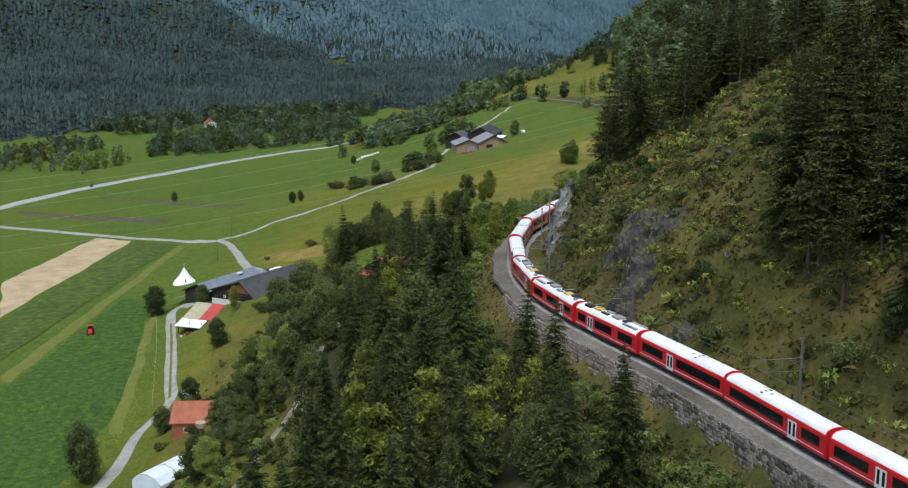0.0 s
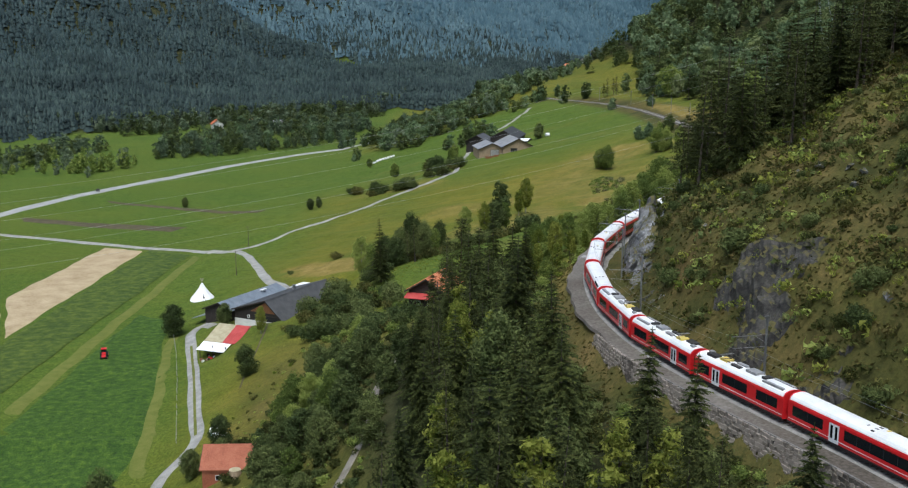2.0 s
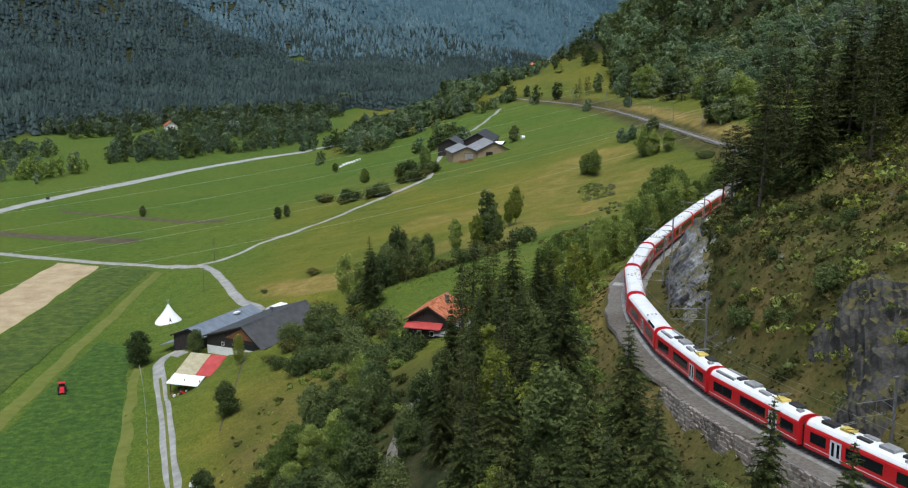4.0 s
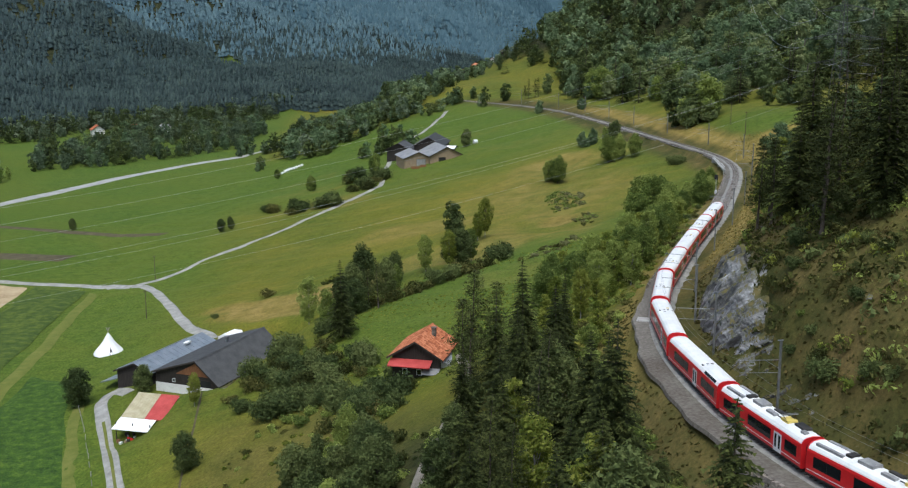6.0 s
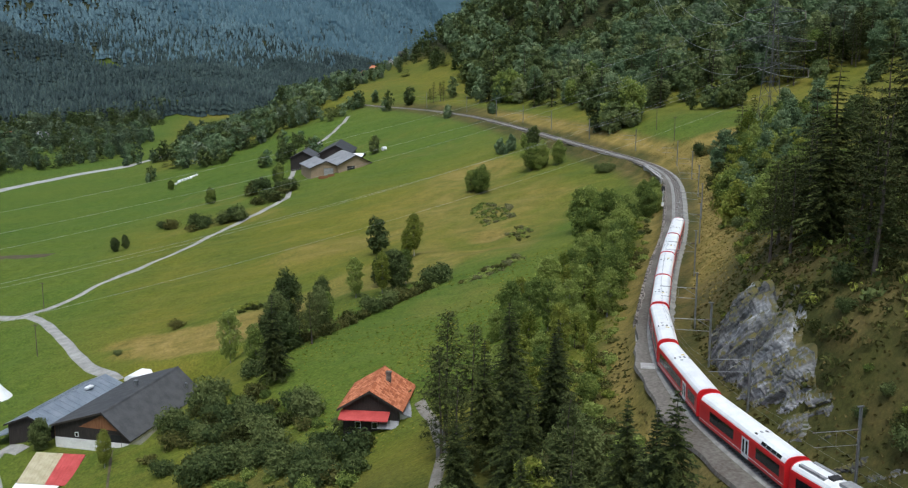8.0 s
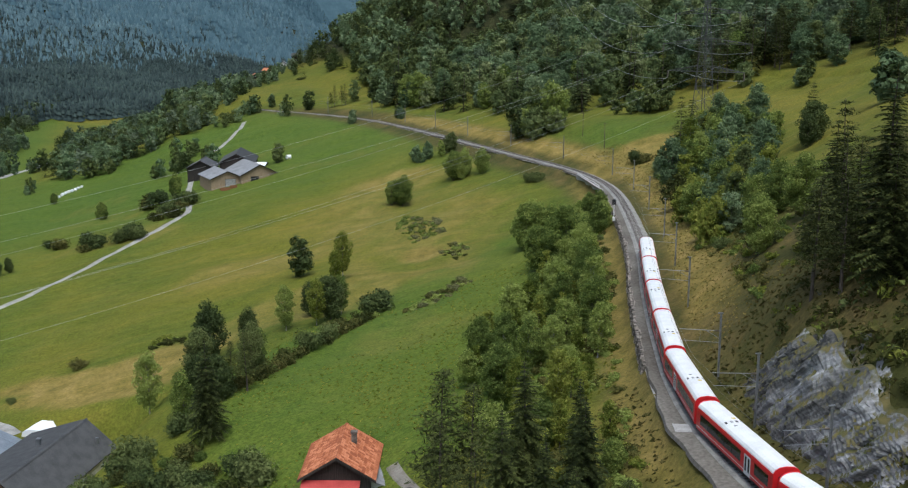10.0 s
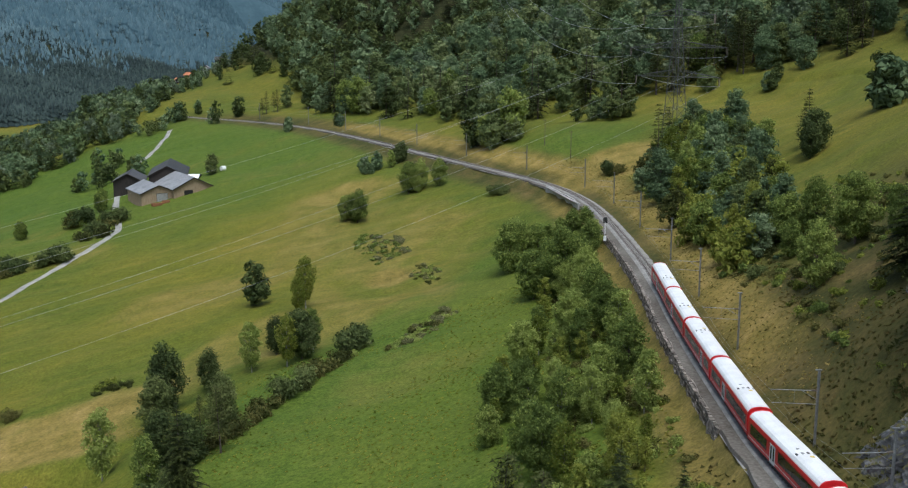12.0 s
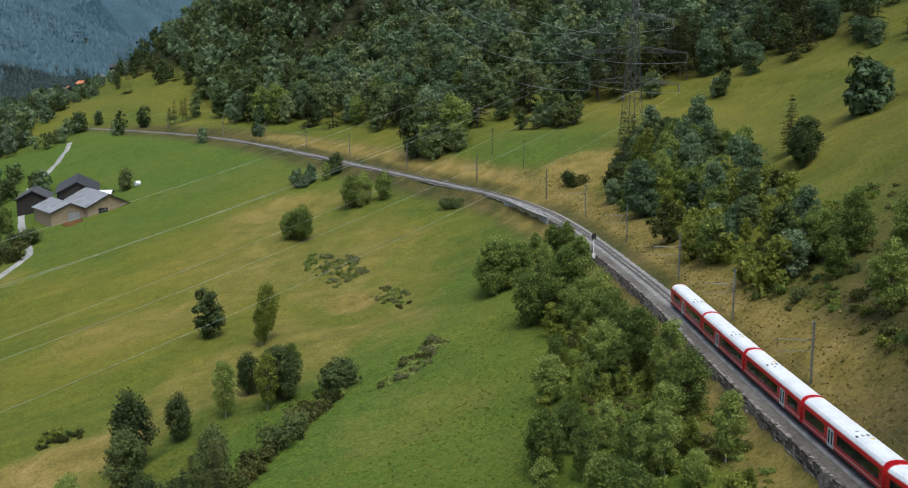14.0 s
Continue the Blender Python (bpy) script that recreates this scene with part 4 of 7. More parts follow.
def woods(kinds, outline, count, size=(.8, 1.1), gap=4.0, label="", seed=0, leaves=()):
    """A stand past counting: crowns of the given kinds inside an outline, one mesh for each leaf material."""
    R = random.Random(seed)
    xs, ys = [p[0] for p in outline], [p[1] for p in outline]
    grid, bins, tries, done = {}, {}, 0, 0
    while done < count and tries < count * 30:
        tries += 1
        x, y = R.uniform(min(xs), max(xs)), R.uniform(min(ys), max(ys))
        inside = False
        for (ax, ay), (bx, by) in zip(outline, outline[1:] + outline[:1]):
            if (ay > y) != (by > y) and x < (bx - ax) * (y - ay) / (by - ay) + ax:
                inside = not inside
        cell = (int(x // gap), int(y // gap))
        if not inside or cell in grid or any(((x - a) / c) ** 2 + ((y - b) / d) ** 2 < 1 for a, b, c, d in GLADES) or (y < 760 and abs(x - float(track_x(y)[0])) < 6.8):
            continue
        grid[cell] = 1
        done += 1
        me = [o for o in R.choice(KINDS[R.choice(kinds)]).children if not o.name.startswith("trunk")][0].data
        co = np.empty(len(me.vertices) * 3, np.float32)
        me.vertices.foreach_get("co", co)
        co = co.reshape(-1, 3)
        s, a = R.uniform(*size), R.uniform(0, 6.283)
        c, d = math.cos(a), math.sin(a)
        w = s * R.uniform(.9, 1.1)
        v = np.stack([(co[:, 0] * c - co[:, 1] * d) * w + x, (co[:, 0] * d + co[:, 1] * c) * w + y, co[:, 2] * s + ground_z(x, y) - .4], -1)
        leaf = R.choice(leaves) if leaves and me.materials[0] not in (SPRUCE, PINE) else me.materials[0]
        bins.setdefault((leaf, me.polygons[0].loop_total), []).append(v)
    for (mat, k), vs in bins.items():
        v = np.concatenate(vs)
        tagged(new("woodland", loose_mesh("woodland", v, np.arange(len(v)).reshape(-1, k), mat)), label, "woodland", kind="stuff")

# ---------------------------------------------------------------- planting


def off_line(d0, d1):
    """True between two distances east (minus: west) of the railway."""
    return lambda x, y: d0 < x - float(track_x(y)[0]) < d1


def height_many(x, y):
    i = np.clip(np.searchsorted(GX, x) - 1, 0, len(GX) - 2)
    j = np.clip(np.searchsorted(GY, y) - 1, 0, len(GY) - 2)
    a, b = (x - GX[i]) / (GX[i + 1] - GX[i]), (y - GY[j]) / (GY[j + 1] - GY[j])
    return (GZ[j, i] * (1 - a) + GZ[j, i + 1] * a) * (1 - b) + (GZ[j + 1, i] * (1 - a) + GZ[j + 1, i + 1] * a) * b


# dark wood on the slope below the line
thicket(["spruce", "spruce", "pine"], [(-20, 95), (22, 95), (12, 130), (2, 150), (-18, 150), (-24, 120)], 36, (.72, .98), 4.4, "wood below the railway", 1, off_line(-200, -9))
thicket(["spruce", "spruce", "pine"], [(1, 150), (-3, 205), (-10, 218), (-17, 200), (-18, 150)], 22, (.58, .76), 4.4, "wood below the railway", 71, off_line(-200, -9))
for x, y, tall, kind in ((-4, 219.7, 18.2, "spruce"), (-10.5, 229, 18.3, "pine"), (-7, 228.5, 15, "pine"), (1.8, 219, 13.2, "spruce"), (-2.7, 176, 19.8, "spruce"), (.8, 150, 21.8, "spruce"), (-12.5, 222, 15, "pine"),
                         (-9, 214, 15.5, "spruce"), (-1, 212, 14, "spruce"), (-13, 211, 15, "pine")):
    plant_tall(kind, x, y, tall, "wood below the railway")
for x, y, tall in ((-9, 119, 15), (-3, 126, 14), (3, 116, 13), (-13, 131, 14), (9, 121, 12), (-6, 168, 12), (-11, 190, 11)):
    plant_tall("fresh", x, y, tall, "wood below the railway")
thicket(["birch", "fresh", "dark_broad", "dark_broad"], [(-18, 100), (18, 100), (0, 150), (-3, 195), (-14, 200), (-16, 150)], 14, (.7, 1.05), 5, "wood below the railway", 2, off_line(-200, -10))
thicket(["dark_broad", "dark_broad", "broad", "bush"], [(-44, 165), (-28, 165), (-26, 205), (-28, 232), (-42, 215)], 50, (.4, .75), 2.6, "thicket by the dirt track", 3,
        lambda x, y: abs(x - float(np.interp(y, [138, 151, 165, 175, 185, 205, 238], [-38, -34.4, -27.2, -24.3, -24, -18, -10]))) > 4)
thicket(["dark_broad", "bush"], [(-43, 195), (-35, 182), (-33, 200), (-41, 222)], 8, (.5, .75), 4, "thicket by the dirt track", 4)
# leafy belt under the retaining wall
thicket(["broad", "birch", "fresh", "broad", "fresh"], [(0, 212), (9, 222), (32, 270), (55, 318), (46, 322), (22, 290), (6, 268), (-2, 245), (-5, 225)], 66, (.42, .74), 3.0, "leafy belt below the wall", 5, off_line(-38, -9.5))
thicket(["broad", "bush"], [(52, 318), (62, 318), (80, 362), (72, 372), (58, 345)], 18, (.4, .65), 3.6, "leafy belt below the wall", 6, off_line(-30, -6))
# east hillside above the line
thicket(["pine", "pine", "spruce"], [(38, 88), (90, 70), (90, 122), (70, 140), (42, 134), (38, 112)], 58, (.75, 1.05), 3.4, "pine wood on the hillside", 7, off_line(12, 60))
thicket(["pine", "pine", "spruce"], [(62, 130), (140, 90), (140, 200), (60, 200), (52, 180)], 40, (.75, 1.05), 6, "pine wood on the hillside", 27, off_line(38, 130))
thicket(["pine", "pine", "spruce"], [(27, 186), (60, 186), (85, 240), (48, 240), (30, 222)], 54, (.7, .98), 3.4, "pine wood on the hillside", 8, off_line(14, 60))
thicket(["bush"], [(20, 90), (60, 60), (80, 120), (60, 170), (50, 225), (22, 215), (18, 170)], 165, (.35, .85), 1.5, "scrub on the hillside", 9,
        lambda x, y: 7 < x - float(track_x(y)[0]) < 44 and wave(x, y, 26, 91) > -.35)
thicket(["mid_broad", "mid_broad", "birch", "mid_broad", "fresh"], [(100, 374), (130, 405), (152, 405), (132, 368), (101, 322), (76, 292), (60, 275), (57, 284), (76, 324), (94, 358)], 62, (.45, 1.0), 3.6, "grove above the cutting", 10, off_line(11, 58))
thicket(["bush", "broad"], [(45, 252), (75, 240), (80, 275), (65, 300), (52, 270)], 40, (.4, .75), 2.6, "scrub above the cutting", 11, off_line(13, 50))
thicket(["spruce", "far_broad", "pine"], [(70, 225), (140, 225), (150, 290), (125, 300), (105, 268), (85, 262)], 18, (.6, .9), 5, "wood by the upper pasture", 12)
thicket(["pine", "spruce", "pine"], [(40, 122), (52, 118), (60, 150), (54, 158), (45, 143)], 24, (.75, 1.05), 3.0, "pines on the dry hillside", 28)
# forest above the far stretch of the line
thicket(["mid_broad", "mid_broad", "mid_broad", "far_fresh", "far_spruce"], [(116, 570), (118, 520), (132, 492), (160, 480), (176, 500), (160, 540), (146, 590), (128, 640), (106, 685), (104, 672), (110, 640)], 66, (.9, 1.5), 4.6, "leafy wood above the line", 13)
thicket(["mid_broad", "far_spruce", "pine"], [(158, 476), (178, 452), (206, 438), (222, 420), (235, 430), (200, 470), (180, 490)], 40, (.85, 1.3), 4.6, "mixed wood behind the pylon", 31)
thicket(["mid_broad", "far_spruce", "far_spruce"], [(212, 330), (232, 330), (246, 425), (222, 420), (196, 428), (206, 405)], 30, (.8, 1.2), 4.8, "wood above the upper pasture", 16)
LEAVES = (MIDLEAF, MIDLEAF, DEEP, PALELEAF, WILLOW)
woods(["mini_broad", "mini_broad", "mini_broad", "mini_broad", "mini_spruce"], [(128, 640), (146, 590), (160, 540), (176, 500), (235, 430), (260, 480), (250, 520), (290, 640), (180, 720), (112, 690)], 360, (.9, 1.5), 4.8, "leafy wood above the line", 14, leaves=LEAVES)
woods(["mini_spruce", "tiny_broad", "tiny_broad"], [(246, 425), (340, 440), (390, 700), (260, 900), (130, 900), (112, 700), (180, 690), (290, 620), (250, 520)], 1150, (.9, 1.4), 4.6, "mixed forest on the hillside", 15, leaves=(DEEP, MIDLEAF))
woods(["mini_spruce", "mini_broad"], [(232, 330), (330, 330), (340, 450), (246, 425)], 150, (.8, 1.2), 5.5, "mixed forest on the hillside", 17, leaves=(DEEP, MIDLEAF))
# leafy belt under the crest of the meadow
woods(["tiny_broad", "tiny_broad", "tiny_broad", "mini_spruce"], [(-48, 692), (-12, 708), (10, 722), (26, 746), (22, 800), (-40, 800), (-72, 740)], 100, (.75, 1.15), 4.5, "leafy belt below the crest", 18, leaves=LEAVES)
woods(["tiny_broad"], [(-95, 800), (-60, 780), (0, 800), (30, 850), (60, 960), (-40, 1050), (-110, 950)], 420, (.6, 1.0), 5.0, "mixed wood on the distant spur", 17, leaves=(WILLOW, DEEP, MIDLEAF))
# riverside belt across the valley
woods(["tiny_broad", "tiny_broad", "mini_spruce"], [(-216, 738), (-182, 766), (-140, 804), (-95, 872), (-60, 960), (-110, 1060), (-200, 1020), (-250, 900)], 460, (.6, 1.15), 5.0, "leafy riverside belt across the valley", 19, leaves=(WILLOW, WILLOW, DEEP, MIDLEAF))
woods(["tiny_broad", "mini_spruce"], [(-420, 860), (-340, 880), (-235, 960), (-150, 1080), (-40, 1200), (-60, 1330), (-200, 1180), (-330, 1010)], 460, (.7, 1.2), 5.5, "leafy belt at the forest's foot", 33, leaves=(WILLOW, DEEP))
woods(["tiny_broad"], [(-290, 640), (-228, 650), (-216, 735), (-285, 745)], 46, (.45, .9), 7, "scattered trees beyond the valley road", 34, leaves=(WILLOW, LEAF))
woods(["tiny_broad"], [(-70, 805), (-25, 772), (12, 764), (36, 775), (52, 800), (60, 860), (0, 900), (-50, 880)], 190, (.6, 1.0), 4.5, "mixed wood on the distant spur", 35, leaves=(WILLOW, DEEP, MIDLEAF))
woods(["tiny_broad"], [(-330, 700), (-290, 690), (-262, 800), (-300, 830)], 60, (.6, 1.0), 6.0, "leafy riverside belt across the valley", 20, leaves=(WILLOW, DEEP))
# spruce wood and shrubs closing the spur
woods(["mini_spruce", "tiny_broad"], [(88, 812), (108, 770), (124, 740), (170, 740), (330, 880), (300, 980), (150, 960), (92, 880)], 260, (.75, 1.1), 6.0, "dark spruce wood on the crest of the spur", 36, leaves=(DEEP,))
woods(["tiny_broad"], [(-10, 812), (20, 808), (50, 828), (90, 832), (110, 880), (60, 930), (0, 900)], 150, (.35, .7), 4.5, "shrubs and trees along the crest of the spur", 37, leaves=(WILLOW, DEEP, MIDLEAF))
woods(["mini_spruce", "tiny_broad"], [(60, 930), (150, 960), (320, 980), (420, 1250), (320, 1500), (120, 1250)], 260, (.9, 1.3), 10.0, "far wood behind the spur", 38, leaves=(WILLOW, DEEP))
for x, y, tall, kind in ((122, 338, 13, "pine"), (119, 336, 11, "pine"), (112, 325, 10, "dark_broad"), (109, 323, 8, "dark_broad"), (114, 328, 8.5, "dark_broad")):
    plant_tall(kind, x, y, tall, "clump in the upper pasture")
# large leafy trees along the wood's lower edge
for x, y, size in ((99, 708, 1.0), (104, 662, 1.15), (111, 634, 1.2), (116, 628, 1.0), (122, 627, 1.35), (128, 607, 1.3), (125, 576, 1.2), (133, 590, 1.5), (135, 572, 1.25), (106, 690, .95), (112, 655, 1.2), (118, 600, .9),
                   (108, 640, .8), (141, 556, 1.4), (140, 462, .7), (144, 456, .7), (136, 466, .6), (150, 455, .75), (130, 640, 1.4), (146, 610, 1.5), (120, 680, 1.3)):
    plant("far_broad" if PLANT.random() < .75 else "far_fresh", x, y, size, "leafy trees at the wood's edge")
# hedge and trees along the meadow break
for x, y, kind, size in ((-24, 303, "pine", .58), (-20, 308, "dark_broad", .72), (-33, 296, "birch", .78), (-27, 299, "dark_broad", .8), (-30, 303, "dark_broad", .66), (-22, 299, "pine", .55),
                         (-17, 318, "birch", .58), (1, 336, "dark_broad", .85), (-2.5, 334, "birch", .8), (-8, 339, "birch", .66), (4, 339, "birch", .6), (11.5, 337, "bush", 1.5)):
    plant(kind, x, y, size, "trees along the meadow break")
for x, y, tall, kind in ((-30, 284, 16.5, "spruce"), (-23.9, 336, 13.8, "dark_broad"), (-27, 328, 10, "dark_broad"), (-16, 339, 9, "dark_broad"), (-37.7, 314.6, 12.4, "birch"), (4.9, 390, 11.3, "far_broad"), (12.6, 374, 12.4, "birch"),
                         (10, 371, 9, "birch"), (-1.2, 347, 8.5, "dark_broad"), (2.5, 343, 8, "birch")):
    plant_tall(kind, x, y, tall, "trees along the meadow break")
for k in range(22):
    plant("bush", -34 + k * 2.1 + PLANT.uniform(-1, 1), 292 + k * 1.9 + PLANT.uniform(-1, 1), PLANT.uniform(.9, 1.6), "hedge along the meadow break")
# farm orchard and hedge beside the barn
thicket(["bush"], [(-50, 279), (-46, 290), (-38, 290), (-30, 276), (-23, 264), (-19, 246), (-22, 226), (-33, 238), (-42, 254), (-50, 266)], 66, (.9, 1.55), 2.4, "bushes beside the barn", 23)
for x, y, kind, size in ((-89, 305, "dark_broad", .9), (-60, 279, "birch", .5), (-52.5, 274, "bush", 1.0), (-71.5, 192, "dark_broad", .85), (-60, 206, "dark_broad", .6), (-56, 214, "dark_broad", .6), (-54, 205, "dark_broad", .55), (-58, 250, "dark_broad", .65), (-24, 168, "dark_broad", .55), (-22, 180, "dark_broad", .55), (-20, 188, "dark_broad", .5), (-17, 197, "dark_broad", .5), (-13, 210, "dark_broad", .45),
                         (-74, 301, "dark_broad", .6), (-143, 533, "dark_broad", .45), (-75.6, 488, "dark_broad", .5), (-72, 490, "dark_broad", .42), (-50, 364, "bush", 1.1), (-58, 198, "bush", .9), (-45, 222, "bush", .8),
                         (-47, 246, "bush", .6), (-64, 352, "bush", .5), (-36, 256, "bush", .9)):
    plant(kind, x, y, size, "single trees by the farm")

# clumps on the meadow and along the line
for x, y, n, spread, kind, size in ((51, 450, 4, 4, "broad", .75), (78, 461, 7, 6, "broad", .7), (80, 508, 9, 8, "far_broad", .55), (91, 430, 5, 4, "bush", 1.1), (83, 632, 5, 6, "far_broad", .5), (94, 612, 4, 4, "far_broad", .5),
                                    (112, 479, 15, 9, "mid_broad", 1.35), (148, 465, 6, 7, "far_broad", .7), (107, 401, 4, 4, "bush", 1.2), (56, 352, 7, 6, "broad", .85), (48, 322, 6, 5, "broad", .85), 
                                    (147, 332, 5, 8, "far_broad", 1.1), (187, 424, 3, 4, "far_broad", .7), (-57, 515, 4, 4, "bush", 1.6), (-44, 495, 5, 4, "bush", 1.7), (-34, 494, 6, 4, "bush", 1.7), (-40, 554, 2, 2, "broad", .6), (-20, 551, 6, 5, "bush", 2.2), (-12, 570, 4, 4, "broad", .6),
                                    (-20, 520, 8, 6, "bush", 1.8), (-14, 535, 6, 5, "bush", 1.9), (-8, 637, 7, 8, "far_broad", .75), (2, 662, 6, 7, "far_broad", .7), (9, 628, 3, 3, "far_broad", 1.0), (32, 584, 2, 2, "far_broad", .6), (70, 715, 4, 5, "far_broad", .9),
                                    (58, 703, 2, 2, "far_broad", .8), (52, 742, 6, 7, "far_broad", .8), (47, 738, 4, 6, "far_broad", .6), (28, 720, 6, 8, "far_broad", .6), (-1, 735, 8, 8, "far_broad", .8), (-32, 694, 3, 3, "far_broad", .6), (-60, 640, 2, 3, "broad", .5),
                                    (118, 388, 3, 5, "pine", .8), (88, 700, 4, 5, "pine", .6), (-75, 700, 3, 4, "far_broad", .6)):
    if y > 600 and kind == "far_broad":
        woods(["tiny_broad"], [(x - spread, y - spread), (x + spread, y - spread), (x + spread, y + spread), (x - spread, y + spread)], n, (size * .75, size * 1.1), 2.0, "clump of leafy trees at the meadow's edge", int(x * 7 + y), leaves=(DEEP, MIDLEAF, DEEP))
        continue
    for k in range(n):
        a, d = PLANT.uniform(0, 6.28), spread * PLANT.uniform(.1, 1) ** .5
        if abs(x + d * math.cos(a) - float(track_x(y + d * math.sin(a))[0])) > 5.5:
            plant(kind, x + d * math.cos(a), y + d * math.sin(a), size * PLANT.uniform(.7, 1.15), "clumps on the meadow")
WEED = surface("weed_leaves", [(0.102, 0.11, 0.043), (0.16, 0.162, 0.07), (0.246, 0.232, 0.116)], 2, .8, island=.4, glow_through=.2)
woods(["far_bush", "scrub"], [(14, 326), (19, 323), (32, 333), (30, 338)], 150, (.28, .6), .7, "rough weedy strip in the meadow", 51, leaves=(WEED, LEAF, HEDGE))
woods(["far_bush", "scrub"], [(39, 399), (50, 404), (52, 420), (46, 432), (40, 420)], 260, (.28, .6), .9, "weedy brush patch in the meadow", 52, leaves=(WEED, LEAF, LEAF))
woods(["far_bush", "scrub"], [(40, 370), (47, 372), (47, 390), (41, 386)], 100, (.25, .5), .9, "weedy brush patch in the meadow", 63, leaves=(WEED, LEAF, HEDGE))
woods(["far_bush"], [(-35, 360), (-28, 360), (-28, 366), (-35, 366)], 14, (.4, .7), 1.4, "low bushes in the meadow", 53)
woods(["scrub"], [(18, 90), (64, 60), (90, 120), (70, 175), (62, 232), (24, 226), (18, 200), (22, 180), (18, 160)], 1500, (.7, 1.8), 1.3, "low scrub over the dry hillside", 54, leaves=(HEDGE, HEDGE, DRYTUFT, HEDGE, FRESH))
woods(["scrub"], [(22, 95), (70, 80), (75, 140), (60, 190), (50, 225), (28, 218), (22, 190), (20, 160)], 600, (1.0, 2.1), 1.7, "dense green scrub on the hillside", 59, leaves=(HEDGE, FRESH, LEAF, DEEP, HEDGE))
woods(["far_bush", "mini_broad"], [(100, 374), (130, 405), (152, 405), (132, 368), (101, 322), (76, 292), (60, 275), (57, 284), (76, 324), (94, 358)], 170, (.4, .7), 2.2, "undergrowth of the grove", 60, leaves=(HEDGE, LEAF, FRESH, MIDLEAF))
woods(["far_bush"], [(36, 236), (60, 222), (92, 290), (80, 312), (60, 290)], 300, (.25, .75), 1.5, "dense low scrub over the hillside", 55, leaves=(HEDGE, FRESH, LEAF, HEDGE))
woods(["far_bush"], [(-55, 150), (-25, 150), (-18, 205), (-30, 235), (-52, 215)], 430, (.3, .85), 1.4, "undergrowth beside the dirt track", 56, leaves=(HEDGE, HEDGE, DEEP, LEAF))
woods(["far_bush"], [(-4, 205), (6, 212), (30, 262), (62, 325), (80, 365), (74, 372), (48, 325), (18, 270), (-4, 225)], 420, (.35, .8), 1.6, "undergrowth below the wall", 57, leaves=(HEDGE, FRESH, LEAF))
woods(["far_bush"], [(24, 95), (33, 95), (22, 128), (6, 155), (4, 190), (6, 212), (0, 205), (-2, 160), (10, 130)], 260, (.4, .9), 1.4, "undergrowth below the line", 58, leaves=(HEDGE, DEEP, LEAF))
woods(["far_bush", "scrub"], [(-8, 140), (4, 140), (4, 190), (7, 208), (2, 216), (-8, 190)], 230, (.4, .9), 1.3, "brushy bank below the line", 62, leaves=(HEDGE, HEDGE, LEAF))

woods(["far_bush"], [(-57, 235), (-46, 262), (-36, 244), (-24, 224), (-30, 205), (-56, 205)], 190, (.15, .5), 1.2, "low scrub on the rough bank", 61, leaves=(HEDGE, HEDGE, LEAF, FRESH))
# coarse tufts over the dry hillside
R = np.random.RandomState(9)
n = 15000
y = R.uniform(78, 236, n)
x = track_x(y) + np.where(R.uniform(0, 1, n) < .84, 5 + 50 * R.uniform(0, 1, n) ** 1.15, -4.5 - 10 * R.uniform(0, 1, n))
z = height_many(x, y)
v = []
for k in range(2):
    a, w, h = R.uniform(0, 6.28, n), R.uniform(.2, .45, n), R.uniform(.1, .32, n)
    v.append(np.stack([np.stack([x - np.cos(a) * w, y - np.sin(a) * w, z - .1], -1), np.stack([x + np.cos(a) * w, y + np.sin(a) * w, z - .1], -1),
                       np.stack([x + R.uniform(-.3, .3, n), y + R.uniform(-.3, .3, n), z + h], -1)], 1))
v = np.concatenate(v).reshape(-1, 3)
tagged(new("grass_tufts", loose_mesh("grass_tufts", v, np.arange(len(v)).reshape(-1, 3), DRYTUFT)), "coarse olive and brown grass tufts on the hillside", "grass", kind="stuff")
# tufts of bleached grass beside the line
n = 5000
y = R.uniform(236, 430, n)
x = track_x(y) + 5 + 13 * R.uniform(0, 1, n)
z = height_many(x, y)
v = []
for k in range(2):
    a, w, h = R.uniform(0, 6.28, n), R.uniform(.15, .40, n), R.uniform(.04, .18, n)
    v.append(np.stack([np.stack([x - np.cos(a) * w, y - np.sin(a) * w, z - .08], -1), np.stack([x + np.cos(a) * w, y + np.sin(a) * w, z - .08], -1),
                       np.stack([x + R.uniform(-.3, .3, n), y + R.uniform(-.3, .3, n), z + h], -1)], 1))
v = np.concatenate(v).reshape(-1, 3)
STRAWTUFT = surface("bleached_tuft", [(.13, .115, .034), (.21, .17, .052), (.31, .24, .085)], 7, .9, island=.6, glow_through=.25)
tagged(new("grass_tufts", loose_mesh("grass_tufts", v, np.arange(len(v)).reshape(-1, 3), STRAWTUFT)), "bleached brown grass tufts beside the railway", "grass", kind="stuff")
